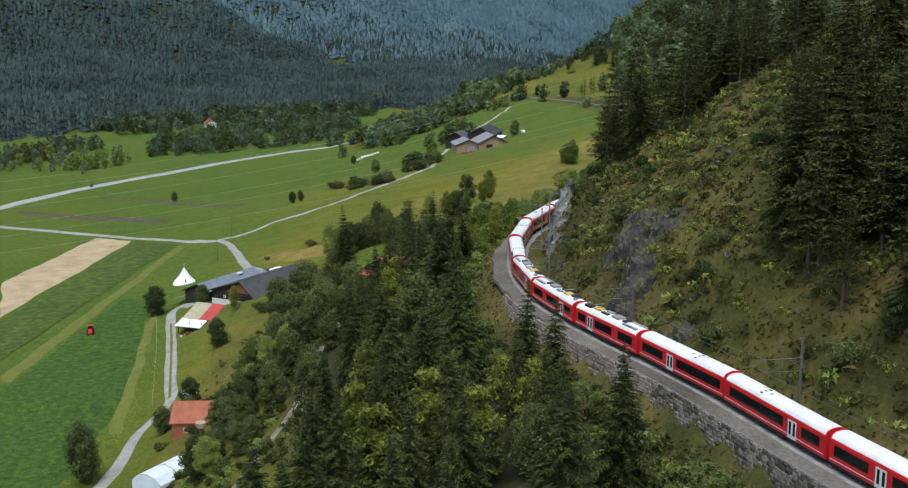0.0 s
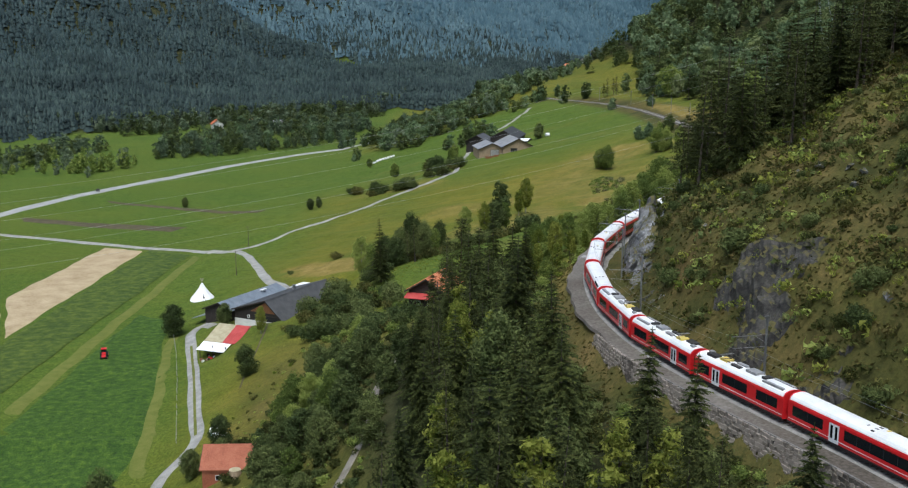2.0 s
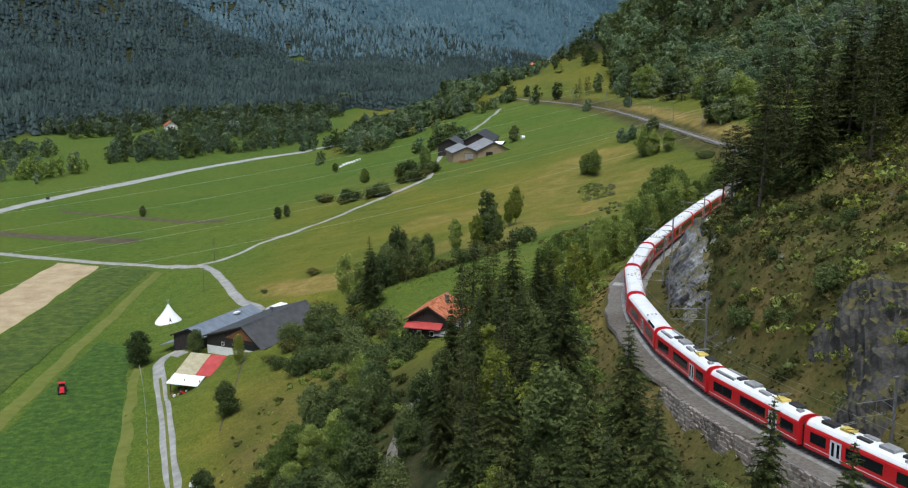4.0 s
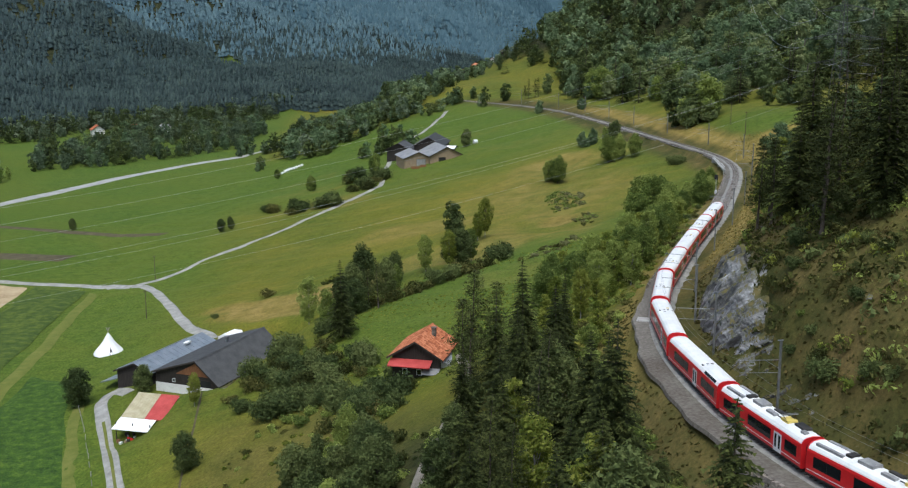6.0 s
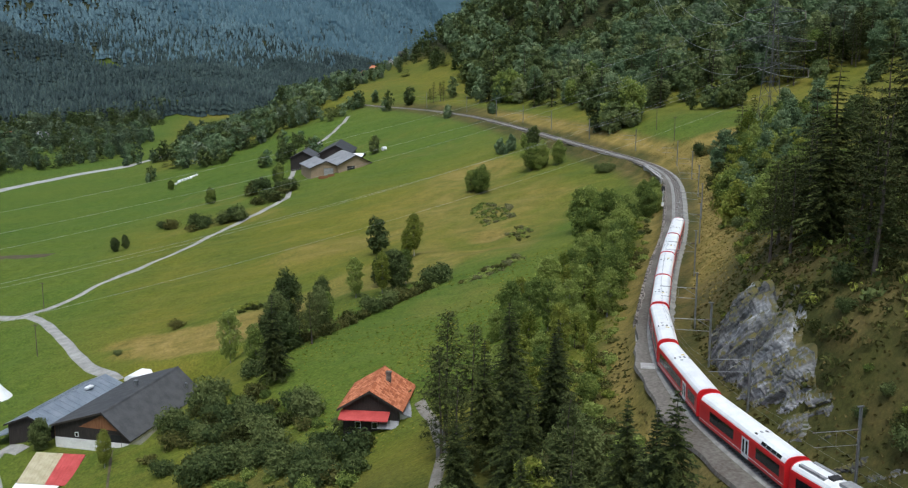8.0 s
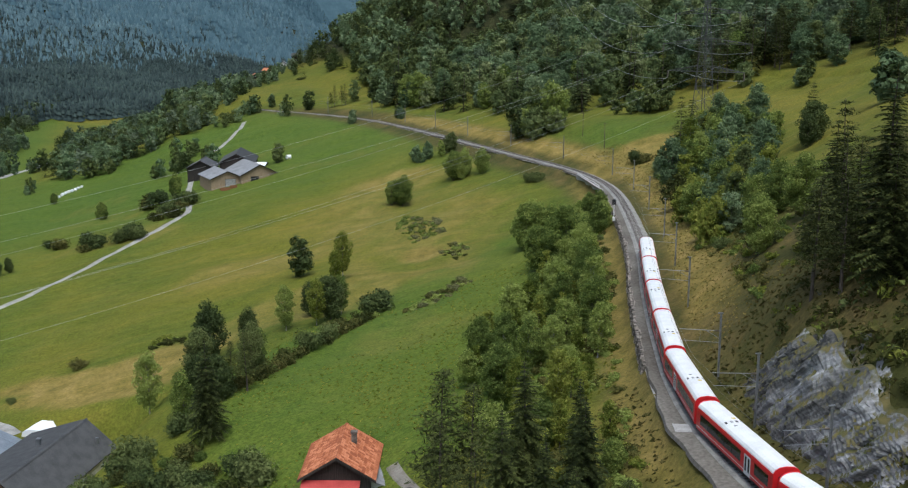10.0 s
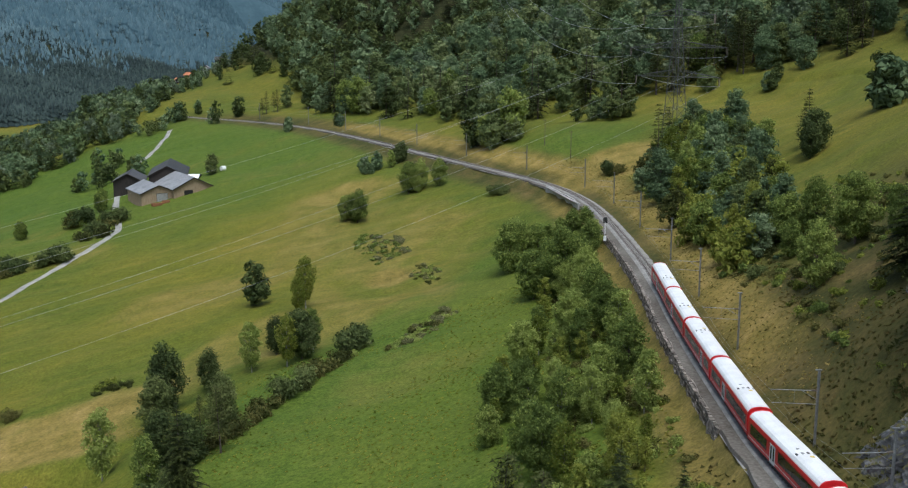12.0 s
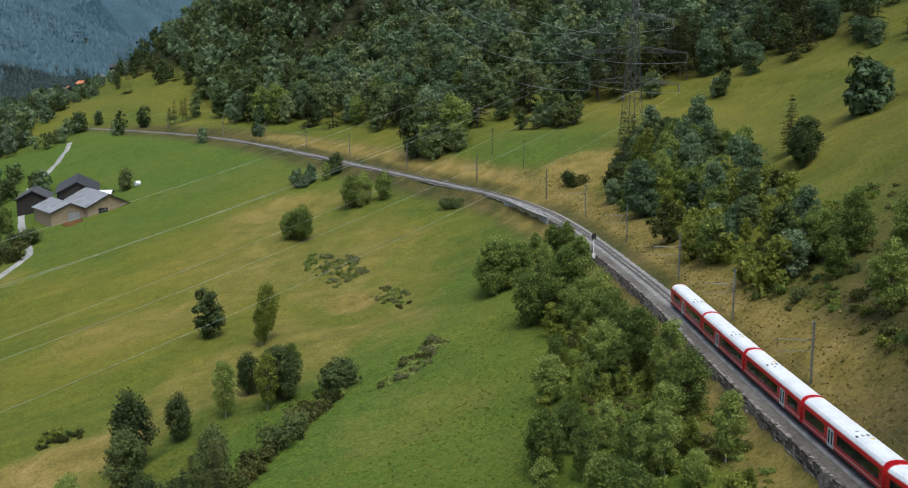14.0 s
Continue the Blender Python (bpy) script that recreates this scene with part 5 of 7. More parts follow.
# grass tufts of the rough meadow
R = np.random.RandomState(8)
n = 9000
x, y = R.uniform(-32, 45, n), R.uniform(240, 335, n)
z = np.array([ground_z(a, b) for a, b in zip(x, y)])
ok = (x - track_x(y) < -7) & (wave(x, y, 40, 55) + R.uniform(-.8, .8, n) > -.1)
x, y, z = x[ok], y[ok], z[ok]
n = len(x)
v = []
for k in range(3):
    a, w, h = R.uniform(0, 6.28, n), R.uniform(.15, .4, n), R.uniform(.05, .16, n)
    v.append(np.stack([np.stack([x - np.cos(a) * w, y - np.sin(a) * w, z - .03], -1), np.stack([x + np.cos(a) * w, y + np.sin(a) * w, z - .03], -1),
                       np.stack([x + R.uniform(-.2, .2, n), y + R.uniform(-.2, .2, n), z + h], -1)], 1))
v = np.concatenate(v).reshape(-1, 3)
tagged(new("grass_tufts", loose_mesh("grass_tufts", v, np.arange(len(v)).reshape(-1, 3), TUFT)), "coarse green and yellow grass tufts in the meadow", "grass", kind="stuff")

# forest of the far valley side: past counting
R = np.random.RandomState(5)
tree_v, tree_f = [], []


def cone_tree(n_tier=3, sides=5):
    vs, fs = [], []
    for k in range(n_tier):
        lo, hi, w = .12 + .27 * k, .55 + .225 * k, .21 * (1 - .27 * k)
        o = len(vs)
        vs += [(w * math.cos(6.283 * i / sides + k), w * math.sin(6.283 * i / sides + k), lo - .05 * (i % 2)) for i in range(sides)] + [(0, 0, hi)]
        fs += [(o + i, o + (i + 1) % sides, o + sides) for i in range(sides)]
    return np.array(vs), np.array(fs)


cv, cf = cone_tree(3, 4)
fv, ff = cone_tree(2, 4)


def far_wood(n, d0, d1, y0, y1, shape, size, material, label):
    """Conifers on the valley side between two depths from its foot and two distances up the valley, inside the stretch that opens to the near meadows."""
    x, y = R.uniform(-1300, 1000, n), R.uniform(y0, y1, n)
    e = (x + 390) * -.8 + (y - 880) * .6 - 45 * wave(x, y, 600, 4)
    clearing = (((x + 180) / 36) ** 2 + ((y - 1690) / 75) ** 2 < 1) | (((x + 70) / 20) ** 2 + ((y - 1225) / 28) ** 2 < 1)
    soft = R.uniform(-1, 1, n) * np.minimum(110, .5 * d0) + 60 * wave(x, y, 260, 78) * (d0 > 0)
    reach = 110 * R.uniform(-1, 1, n) * (d1 < 500)
    near = y + R.uniform(-250, 250, n)
    ok = (near > y0) & (near < y1) & (e > d0 + soft) & (e < d1 + reach) & ~clearing & (x > -.50 * y - 40) & (x < .42 * y)
    x, y = x[ok], y[ok]
    tall = R.uniform(*size, len(x)) * (1 + .16 * wave(x, y, 90, 77))
    wide = tall * R.uniform(.95, 1.4, len(x))
    v = shape[0][None] * np.stack([wide, wide, tall], -1)[:, None, :] + np.stack([x, y, height_many(x, y) - 1], -1)[:, None, :]
    f = shape[1][None] + (np.arange(len(x)) * len(shape[0]))[:, None, None]
    tagged(new("conifer_forest", loose_mesh("conifer_forest", v.reshape(-1, 3), f.reshape(-1, 3), material, True)), label, "forest", kind="stuff")


far_wood(115000, 0, 380, 760, 2300, (cv, cf), (12, 19), WOODS, "dense dark green conifer forest on the valley side")
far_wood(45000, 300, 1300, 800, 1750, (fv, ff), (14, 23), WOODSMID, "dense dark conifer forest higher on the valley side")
# farthest stretch takes the bluish material that has the haze mixed into its colour
far_wood(52000, 300, 1300, 1750, 2750, (fv, ff), (15, 25), WOODSHAZED, "dense conifer forest high on the valley side, tinted blue for haze")

# ranges behind, hazy with distance: haze put in as blue colour and a faint glow
HAZE = surface("haze_glow_wooded_range", [(0.018, 0.036, 0.043), (0.031, 0.056, 0.064), (0.051, 0.08, 0.09)], 60, .95, fine=6, island=.25)
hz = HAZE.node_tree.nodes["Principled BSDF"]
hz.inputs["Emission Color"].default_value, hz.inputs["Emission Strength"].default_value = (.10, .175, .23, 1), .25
xs, ys = np.linspace(-2600, 3400, 150), np.linspace(1100, 4600, 70)
XX, YY = np.meshgrid(xs, ys)
behind = np.clip((XX + 390) * -.7 + (YY - 880) * .714 - 560 + 60 * wave(XX, YY, 700, 30), -200, 4000)
ZZ = -120 + behind * .62 * (1 + .16 * wave(XX, YY, 800, 31)) + np.clip(behind, 0, 200) * .2 * wave(XX, YY, 300, 32)
ZZ += np.clip(behind / 300, 0, 1) * 14 * wave(XX, YY, 190, 33)
ix = np.arange(150 * 70).reshape(70, 150)
qs = np.stack([ix[:-1, :-1], ix[:-1, 1:], ix[1:, 1:], ix[1:, :-1]], -1).reshape(-1, 4)
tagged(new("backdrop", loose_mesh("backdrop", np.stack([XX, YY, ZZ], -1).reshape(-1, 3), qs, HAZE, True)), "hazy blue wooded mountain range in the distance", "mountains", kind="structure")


i = np.random.RandomState(6)
x, y = i.uniform(-1500, 900, 90000), i.uniform(1100, 3000, 90000)
b = (x + 390) * -.7 + (y - 880) * .714 - 560
ok = (b > -200) & (b < 1250) & (i.uniform(0, 1, 90000) < .62)
x, y = x[ok], y[ok]
gx, gy = np.clip(np.searchsorted(xs, x) - 1, 0, 148), np.clip(np.searchsorted(ys, y) - 1, 0, 68)
a, b = (x - xs[gx]) / (xs[1] - xs[0]), (y - ys[gy]) / (ys[1] - ys[0])
z = (ZZ[gy, gx] * (1 - a) + ZZ[gy, gx + 1] * a) * (1 - b) + (ZZ[gy + 1, gx] * (1 - a) + ZZ[gy + 1, gx + 1] * a) * b
ok = z > height_many(x, y) - 6
x, y, z = x[ok], y[ok], z[ok]
s = i.uniform(22, 36, len(x))
v = fv[None] * np.stack([s * 1.25, s * 1.25, s], -1)[:, None, :] + np.stack([x, y, z - 2], -1)[:, None, :]
f = ff[None] + (np.arange(len(x)) * len(fv))[:, None, None]
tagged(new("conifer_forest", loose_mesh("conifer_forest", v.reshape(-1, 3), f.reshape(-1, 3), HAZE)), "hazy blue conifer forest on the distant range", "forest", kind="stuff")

# same bluish glowing material, so these trees carry painted haze too
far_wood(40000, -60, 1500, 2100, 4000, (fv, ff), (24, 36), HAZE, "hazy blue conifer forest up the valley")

# ---------------------------------------------------------------- rock face, walls and bridge


def bedding(x, y, z, seed):
    """How far beds of tilted rock stand out at a place: thin steps across the beds, and fine roughness."""
    run, across = y * .78 - z * .62, y * .62 + z * .78
    across += noise.noise(Vector((run * .10, across * .08, seed))) * 1.5
    cut = (across / 2.1 % 1) * .42 + (across / .66 % 1) * .20
    cut += noise.cell(Vector((run * .11, across * .30, seed))) * .55 + noise.cell(Vector((run * .33, across * .95, seed + 5))) * .24
    return cut - .62, noise.fractal(Vector((x * .5, y * .5 + seed, z * .5)), .8, 2.1, 5) * .28


def crag(cx, cy, wide, deep, high, label, seed):
    """A rock outcrop that breaks through the slope; wide along the line, deep across it."""
    d, s = tangent(cy)
    n, m = int(wide / .38), int(deep / .38)
    vs = []
    for i in range(n + 1):
        for k in range(m + 1):
            u, v = 2 * i / n - 1, 2 * k / m - 1
            p = Vector((cx, cy, 0)) + d * (u * wide / 2) + s * (v * deep / 2)
            z = ground_z(p.x, p.y)
            edge = 1 - max(abs(u), abs(v)) ** 2 + .35 * noise.noise(Vector((p.x * .4, p.y * .4, seed)))
            cut, rough = bedding(p.x, p.y, z, seed)
            lift = high * max(min(edge, 1), -.3) * (1 - .45 * v) + cut * 1.1 + rough * 1.6 - .35
            q = p - s * lift * .75 * max(edge, 0)
            vs.append((q.x, q.y, z + (lift if edge > 0 else min(lift, -.15)) - .1))
    fs = [(i * (m + 1) + k, (i + 1) * (m + 1) + k, (i + 1) * (m + 1) + k + 1, i * (m + 1) + k + 1) for i in range(n) for k in range(m)]
    tagged(new("rock_outcrop", loose_mesh("rock_outcrop", vs, fs, DARKROCK)), label, "rock", kind="structure")


def rock_face(name, y0, y1, top, label, seed, out=0.0, reach=1.0, step=.34, profile=None):
    """Bedded rock along the east side of the line, from the cess up to top metres."""
    ys = np.arange(y0, y1, step)
    n = 44
    vs = []
    for y in ys:
        d, s = tangent(y)
        c = Vector((float(track_x(y)[0]), y, float(track_z(y))))
        f = min(1, (y - y0) / 9, (y1 - y) / 9)
        hump = (.35 + .65 * max(f, 0)) * (1 + .16 * math.sin(y * .21 + seed) + .10 * math.sin(y * .63))
        if profile:
            hump = float(np.interp(y, *profile)) * (1 + .08 * math.sin(y * .9 + seed))
        for k in range(n):
            v = k / (n - 1)
            z = c.z - .6 + (top * hump + .6) * float(np.interp(v, [0, .72, .86, 1], [0, .86, 1.0, 1.0])) + (1.2 * (v - .86) / .14 if v > .86 else 0)
            u = float(np.interp(v, [0, .3, .72, .86, 1], [5.1, 6.3, 8.3, 9.6, 13.0])) - out + (1 - f) * 3.5 * reach
            p = c + s * u
            if v > .9:
                z = min(z, ground_z(p.x, p.y) + 9 * (1 - v) - .3)
            w = math.sin(math.pi * min(1, .12 + v * .88)) ** .5
            cut, rough = bedding(p.x, p.y, z, seed)
            p = p - s * (cut + rough) * w
            vs.append((p.x, p.y, z + rough * .3))
    fs = [(i * n + k, (i + 1) * n + k, (i + 1) * n + k + 1, i * n + k + 1) for i in range(len(ys) - 1) for k in range(n - 1)]
    # back of the mass, let into the hill
    ob = new(name, loose_mesh(name, vs, fs, ROCK))
    return tagged(ob, label, "rock", kind="structure")


rock_face("rock_face", 144, 241, 12.0, "bare grey bedded rock face beside the railway", 3, .2,
          profile=([144, 150, 157, 165, 173, 181, 189, 200, 208, 215, 222, 229, 236, 241], [.10, .28, .40, .36, .34, .38, .52, .84, 1.0, .86, .54, .26, .08, .02]))
rock_face("rock_face", 104, 122, 4.0, "low dark rock outcrop above the line", 14, .1)
crag(28.5, 155, 15, 9, 2.0, "dark weathered rock crag on the dry hillside", 21)
crag(25.5, 148.5, 9, 7, 1.5, "dark rock crag above the railway", 22)
crag(30.5, 136, 8, 6, 1.1, "low dark rock outcrop in the scrub", 23)
rock_face("rock_face", 356, 378, 2.6, "low brown rock cutting beside the line", 5, .3)


def boulder(seed, r):
    R = random.Random(seed)
    bm = bmesh.new()
    bmesh.ops.create_icosphere(bm, subdivisions=2, radius=r)
    for v in bm.verts:
        k = noise.cell(v.co * (1.7 / r) + Vector((seed, 0, 0))) * .5 + noise.fractal(v.co / r + Vector((seed * 3, 1, 2)), 1, 2, 3) * .35
        v.co *= .75 + k
        v.co.z *= .7
    me = bpy.data.meshes.new("boulder")
    bm.to_mesh(me)
    bm.free()
    me.materials.append(ROCK)
    return me


stones = [boulder(k, 1.0) for k in range(5)]
R = random.Random(77)
for k in range(46):
    y = R.uniform(95, 235)
    x = float(track_x(y)[0]) + R.uniform(12, 34)
    s = R.uniform(.25, .8)
    ob = tagged(new("boulder", stones[k % 5]), "grey boulder in the dry hillside grass", "boulder", "boulders on the hillside")
    ob.matrix_world = pose(x, y, ground_z(x, y) + s * .12, R.uniform(0, 40), R.uniform(0, 40), R.uniform(0, 360)) @ Matrix.Diagonal((s * 1.3, s, s * .8, 1))


def retaining_wall(y0, y1, depth, seed):
    """A battered stone wall under the path's edge."""
    back = along("retaining_wall", [(-4.05, -.3), (-4.7, -depth), (-3.6, -depth), (-3.6, -.3)], STONE, y0, y1, 1.5)
    wall = tagged(part("retaining_wall", back, STONE), "dark dry-stone retaining wall under the railway", "wall", kind="structure")
    R = random.Random(seed)
    shapes = []
    for k in range(7):
        g = Geo()
        w, h = R.uniform(.26, .5), R.uniform(.17, .27)
        j = lambda: R.uniform(-.05, .05)
        pts = [(x * w + j(), y * .2 + j(), z * h + j()) for z in (-1, 1) for x, y in ((-1, -1), (1, -1), (1, 1), (-1, 1))]
        g.add(pts, [(3, 2, 1, 0), (4, 5, 6, 7), (0, 1, 5, 4), (1, 2, 6, 5), (2, 3, 7, 6), (3, 0, 4, 7)])
        shapes.append(g.mesh("stone", STONE))
    spots = []
    y = y0 + .4
    while y < y1 - .4:
        d, s = tangent(y)
        for k in range(int(depth / .44)):
            z = -.45 - k * .44
            yy = y + R.uniform(-.12, .12) + (.35 if k % 2 else 0)
            u = -.22 - float(path_edge(yy)) - .7 * (-z - .3) / (depth - .3) + R.uniform(-.05, .05)
            c = Vector((float(track_x(yy)[0]), yy, 0)) + s * u
            spots.append((Matrix.Translation((c.x, c.y, z + float(track_z(yy)))) @ Matrix.Rotation(math.atan2(d.y, d.x) + R.uniform(-.1, .1), 4, "Z") @ Matrix.Rotation(R.uniform(-.15, .15), 4, "Y")))
        y += .82
    near = spots[:300]
    for k, m in enumerate(near):
        ob = new("stone", shapes[k % 7])
        ob.parent = wall
        ob.matrix_world = m
    g = Geo()
    for k, m in enumerate(spots[300:]):
        me = shapes[k % 7]
        g.add([m @ v.co for v in me.vertices], [tuple(p.vertices) for p in me.polygons])
    if g.v:
        ob = part("stones", g, STONE, wall)
        tagged(ob, kind="stuff")


retaining_wall(92, 168, 3.6, 4)
retaining_wall(236, 372, 4.1, 6)

# small arched bridge in the curve
g = Geo()
outline = [(380, -7), (380, .05), (412, .05), (412, -7)]
for c in (404, 396, 388):
    outline += [(c + 2.7, -7), (c + 2.7, -3.2)] + [(c + 2.7 * math.cos(a), -3.2 + 2.2 * math.sin(a)) for a in (.5, 1.0, 1.57, 2.14, 2.64)] + [(c - 2.7, -3.2), (c - 2.7, -7)]
n = len(outline)
vs = []
for u in (-3.55, -2.8):
    for y, z in outline:
        d, s = tangent(y)
        p = Vector((float(track_x(y)[0]), y, z + float(track_z(y)))) + s * u
        vs.append(tuple(p))
g.add(vs, [(k, (k + 1) % n, n + (k + 1) % n, n + k) for k in range(n)] + [tuple(range(n)), tuple(range(2 * n - 1, n - 1, -1))])
tagged(part("bridge", g, CONCRETE), "small pale stone arch bridge under the railway", "bridge", kind="structure")
tagged(part("bridge_parapet", along("bridge_parapet", [(-4.5, .05), (-4.5, .3), (-4.0, .3), (-4.0, .05)], CONCRETE, 380, 412), CONCRETE), "pale stone coping on the bridge", "bridge", kind="structure")

# concrete slab with a cable pit beside the path
g = Geo().box(-.9, -1.2, -.9, .9, 1.2, .16)
slab = tagged(part("cable_pit", g, CONCRETE), "pale square concrete cable pit beside the path", "cable pit")
slab.matrix_world = pose(13.2, 217.2, .12, 0, 0, -22)
g = Geo().box(-.7, -1.0, .16, .7, 1.0, .21)
part("cover", g, CONCRETE, slab, "pale cover plate")

# ---------------------------------------------------------------- overhead line
mast = thing("catenary_mast", "grey galvanised overhead-line mast beside the track", "mast")
part("pole", Geo().box(-.11, -.10, -.8, -.08, .10, 8.7).box(.08, -.10, -.8, .11, .10, 8.7).box(-.08, -.015, -.8, .08, .015, 8.7), STEEL, mast)
part("base", Geo().box(-.4, -.4, -1.2, .4, .4, .15), CONCRETE, mast, "concrete footing")
part("top_plate", Geo().box(-.38, -.1, 8.7, .26, .1, 8.8), STEEL, mast)
arm = part("bracket", Geo().bar((0, 0, 6.55), (-4.9, 0, 6.75), .04).bar((-.1, 0, 5.6), (-1.7, 0, 6.6), .03), STEEL, mast)
part("insulator", Geo().bar((-.15, 0, 6.56), (-.7, 0, 6.58), .1), BARK, arm, "brown insulator")
part("steady_arm", Geo().bar((0, 0, 5.1), (-4.7, 0, 5.35), .03).bar((-2.4, 0, 5.22), (-2.4, 0, 6.64), .012), STEEL, mast)
MAST_Y = [76, 108.5, 141, 177, 198.5, 214.5, 230, 260, 287, 313, 345, 376, 403, 441, 481, 522, 560, 598, 640, 690]
for k, y in enumerate(MAST_Y):
    d, s = tangent(y)
    p = Vector((float(track_x(y)[0]), y, float(track_z(y)))) + s * 4.75
    m = Matrix.Translation((p.x, p.y, p.z - .1)) @ Matrix.Rotation(-math.atan2(d.x, d.y), 4, "Z")
    ob = mast if k == 0 else copy_thing(mast, m)
    ob.matrix_basis = m
    ob["group"] = "masts along the railway"


def wire(name, points, r, material, label, category="wire"):
    cu = bpy.data.curves.new(name, "CURVE")
    cu.dimensions, cu.bevel_depth, cu.bevel_resolution = "3D", r, 0
    sp = cu.splines.new("POLY")
    sp.points.add(len(points) - 1)
    for q, p in zip(sp.points, points):
        q.co = (*p, 1)
    cu.materials.append(material)
    tmp = bpy.data.objects.new(name, cu)
    me = bpy.data.meshes.new_from_object(tmp)
    bpy.data.objects.remove(tmp)
    me.materials.clear()
    me.materials.append(material)
    return tagged(new(name, me), label, category)


WIRE = surface("dull_wire", [(.16, .17, .17), (.24, .25, .25)], 2, .5, metal=.4)
contact, carrier = [], []
for y in np.arange(85, 700, 4.0):
    c = Vector((float(track_x(y)[0]), y, float(track_z(y))))
    contact.append(c + Vector((0, 0, 5.35)))
    j = np.searchsorted(MAST_Y, y)
    q = 0 if j in (0, len(MAST_Y)) else (y - MAST_Y[j - 1]) / (MAST_Y[j] - MAST_Y[j - 1])
    carrier.append(c + Vector((0, 0, 6.7 - 3.2 * q * (1 - q))))
wire("contact_wire", contact, .012, WIRE, "thin overhead contact wire above the track")
wire("carrier_wire", carrier, .012, WIRE, "thin sagging carrier wire above the track")

# ---------------------------------------------------------------- train
PITCH = 18.45
SECTION = [(1.33, .55), (1.34, .9), (1.34, 2.75), (1.27, 2.98)]


def car_shell(length, nose=0.0):
    """The red body: sides, floor and ends."""
    half = length / 2
    prof = [(x, z) for x, z in SECTION] + [(-x, z) for x, z in SECTION[::-1]]
    return Geo().prism(prof, "y", -half, half)


def roof_profile(k=1.0, lift=0.0):
    return [(1.27 * k, 2.9 + lift), (1.22 * k, 3.1 + lift), (1.04 * k, 3.36 + lift), (.7 * k, 3.55 + lift), (0, 3.64 + lift),
            (-.7 * k, 3.55 + lift), (-1.04 * k, 3.36 + lift), (-1.22 * k, 3.1 + lift), (-1.27 * k, 2.9 + lift)]


def side_panel(side, y0, y1, z0, z1, proud, thick=.03):
    """A panel lying on the car's side between two places along it."""
    def x_at(z):
        return np.interp(z, [p[1] for p in SECTION], [p[0] for p in SECTION])
    g = Geo()
    a, b = x_at(z0) + proud, x_at(z1) + proud
    vs = [(side * w, y, z) for w, z in ((a - thick, z0), (a, z0), (b, z1), (b - thick, z1)) for y in (y0, y1)]
    return g.add(vs, [(0, 1, 3, 2), (2, 3, 5, 4), (4, 5, 7, 6), (6, 7, 1, 0), (0, 2, 4, 6), (1, 3, 5, 7)])


def bogie(parent, y):
    b = part("bogie", Geo().box(-.95, y - 1.35, .28, -.75, y + 1.35, .55).box(.75, y - 1.35, .28, .95, y + 1.35, .55).box(-.9, y - .25, .3, .9, y + .25, .6), UNDER, parent)
    for dy in (-.95, .95):
        for side in (-.53, .53):
            part("wheel", Geo().bar((side - .06, y + dy, .37), (side + .06, y + dy, .37), .37, 14), RAILSTEEL, b)


def roof_fittings(car, rows):
    for y, x, w, l, h, mat in rows:
        top = float(np.interp(abs(x), [0, .7, 1.04], [3.64, 3.55, 3.36]))
        part("roof_unit", Geo().box(x - w / 2, y - l / 2, top - .12, x + w / 2, y + l / 2, top + h), mat, car)


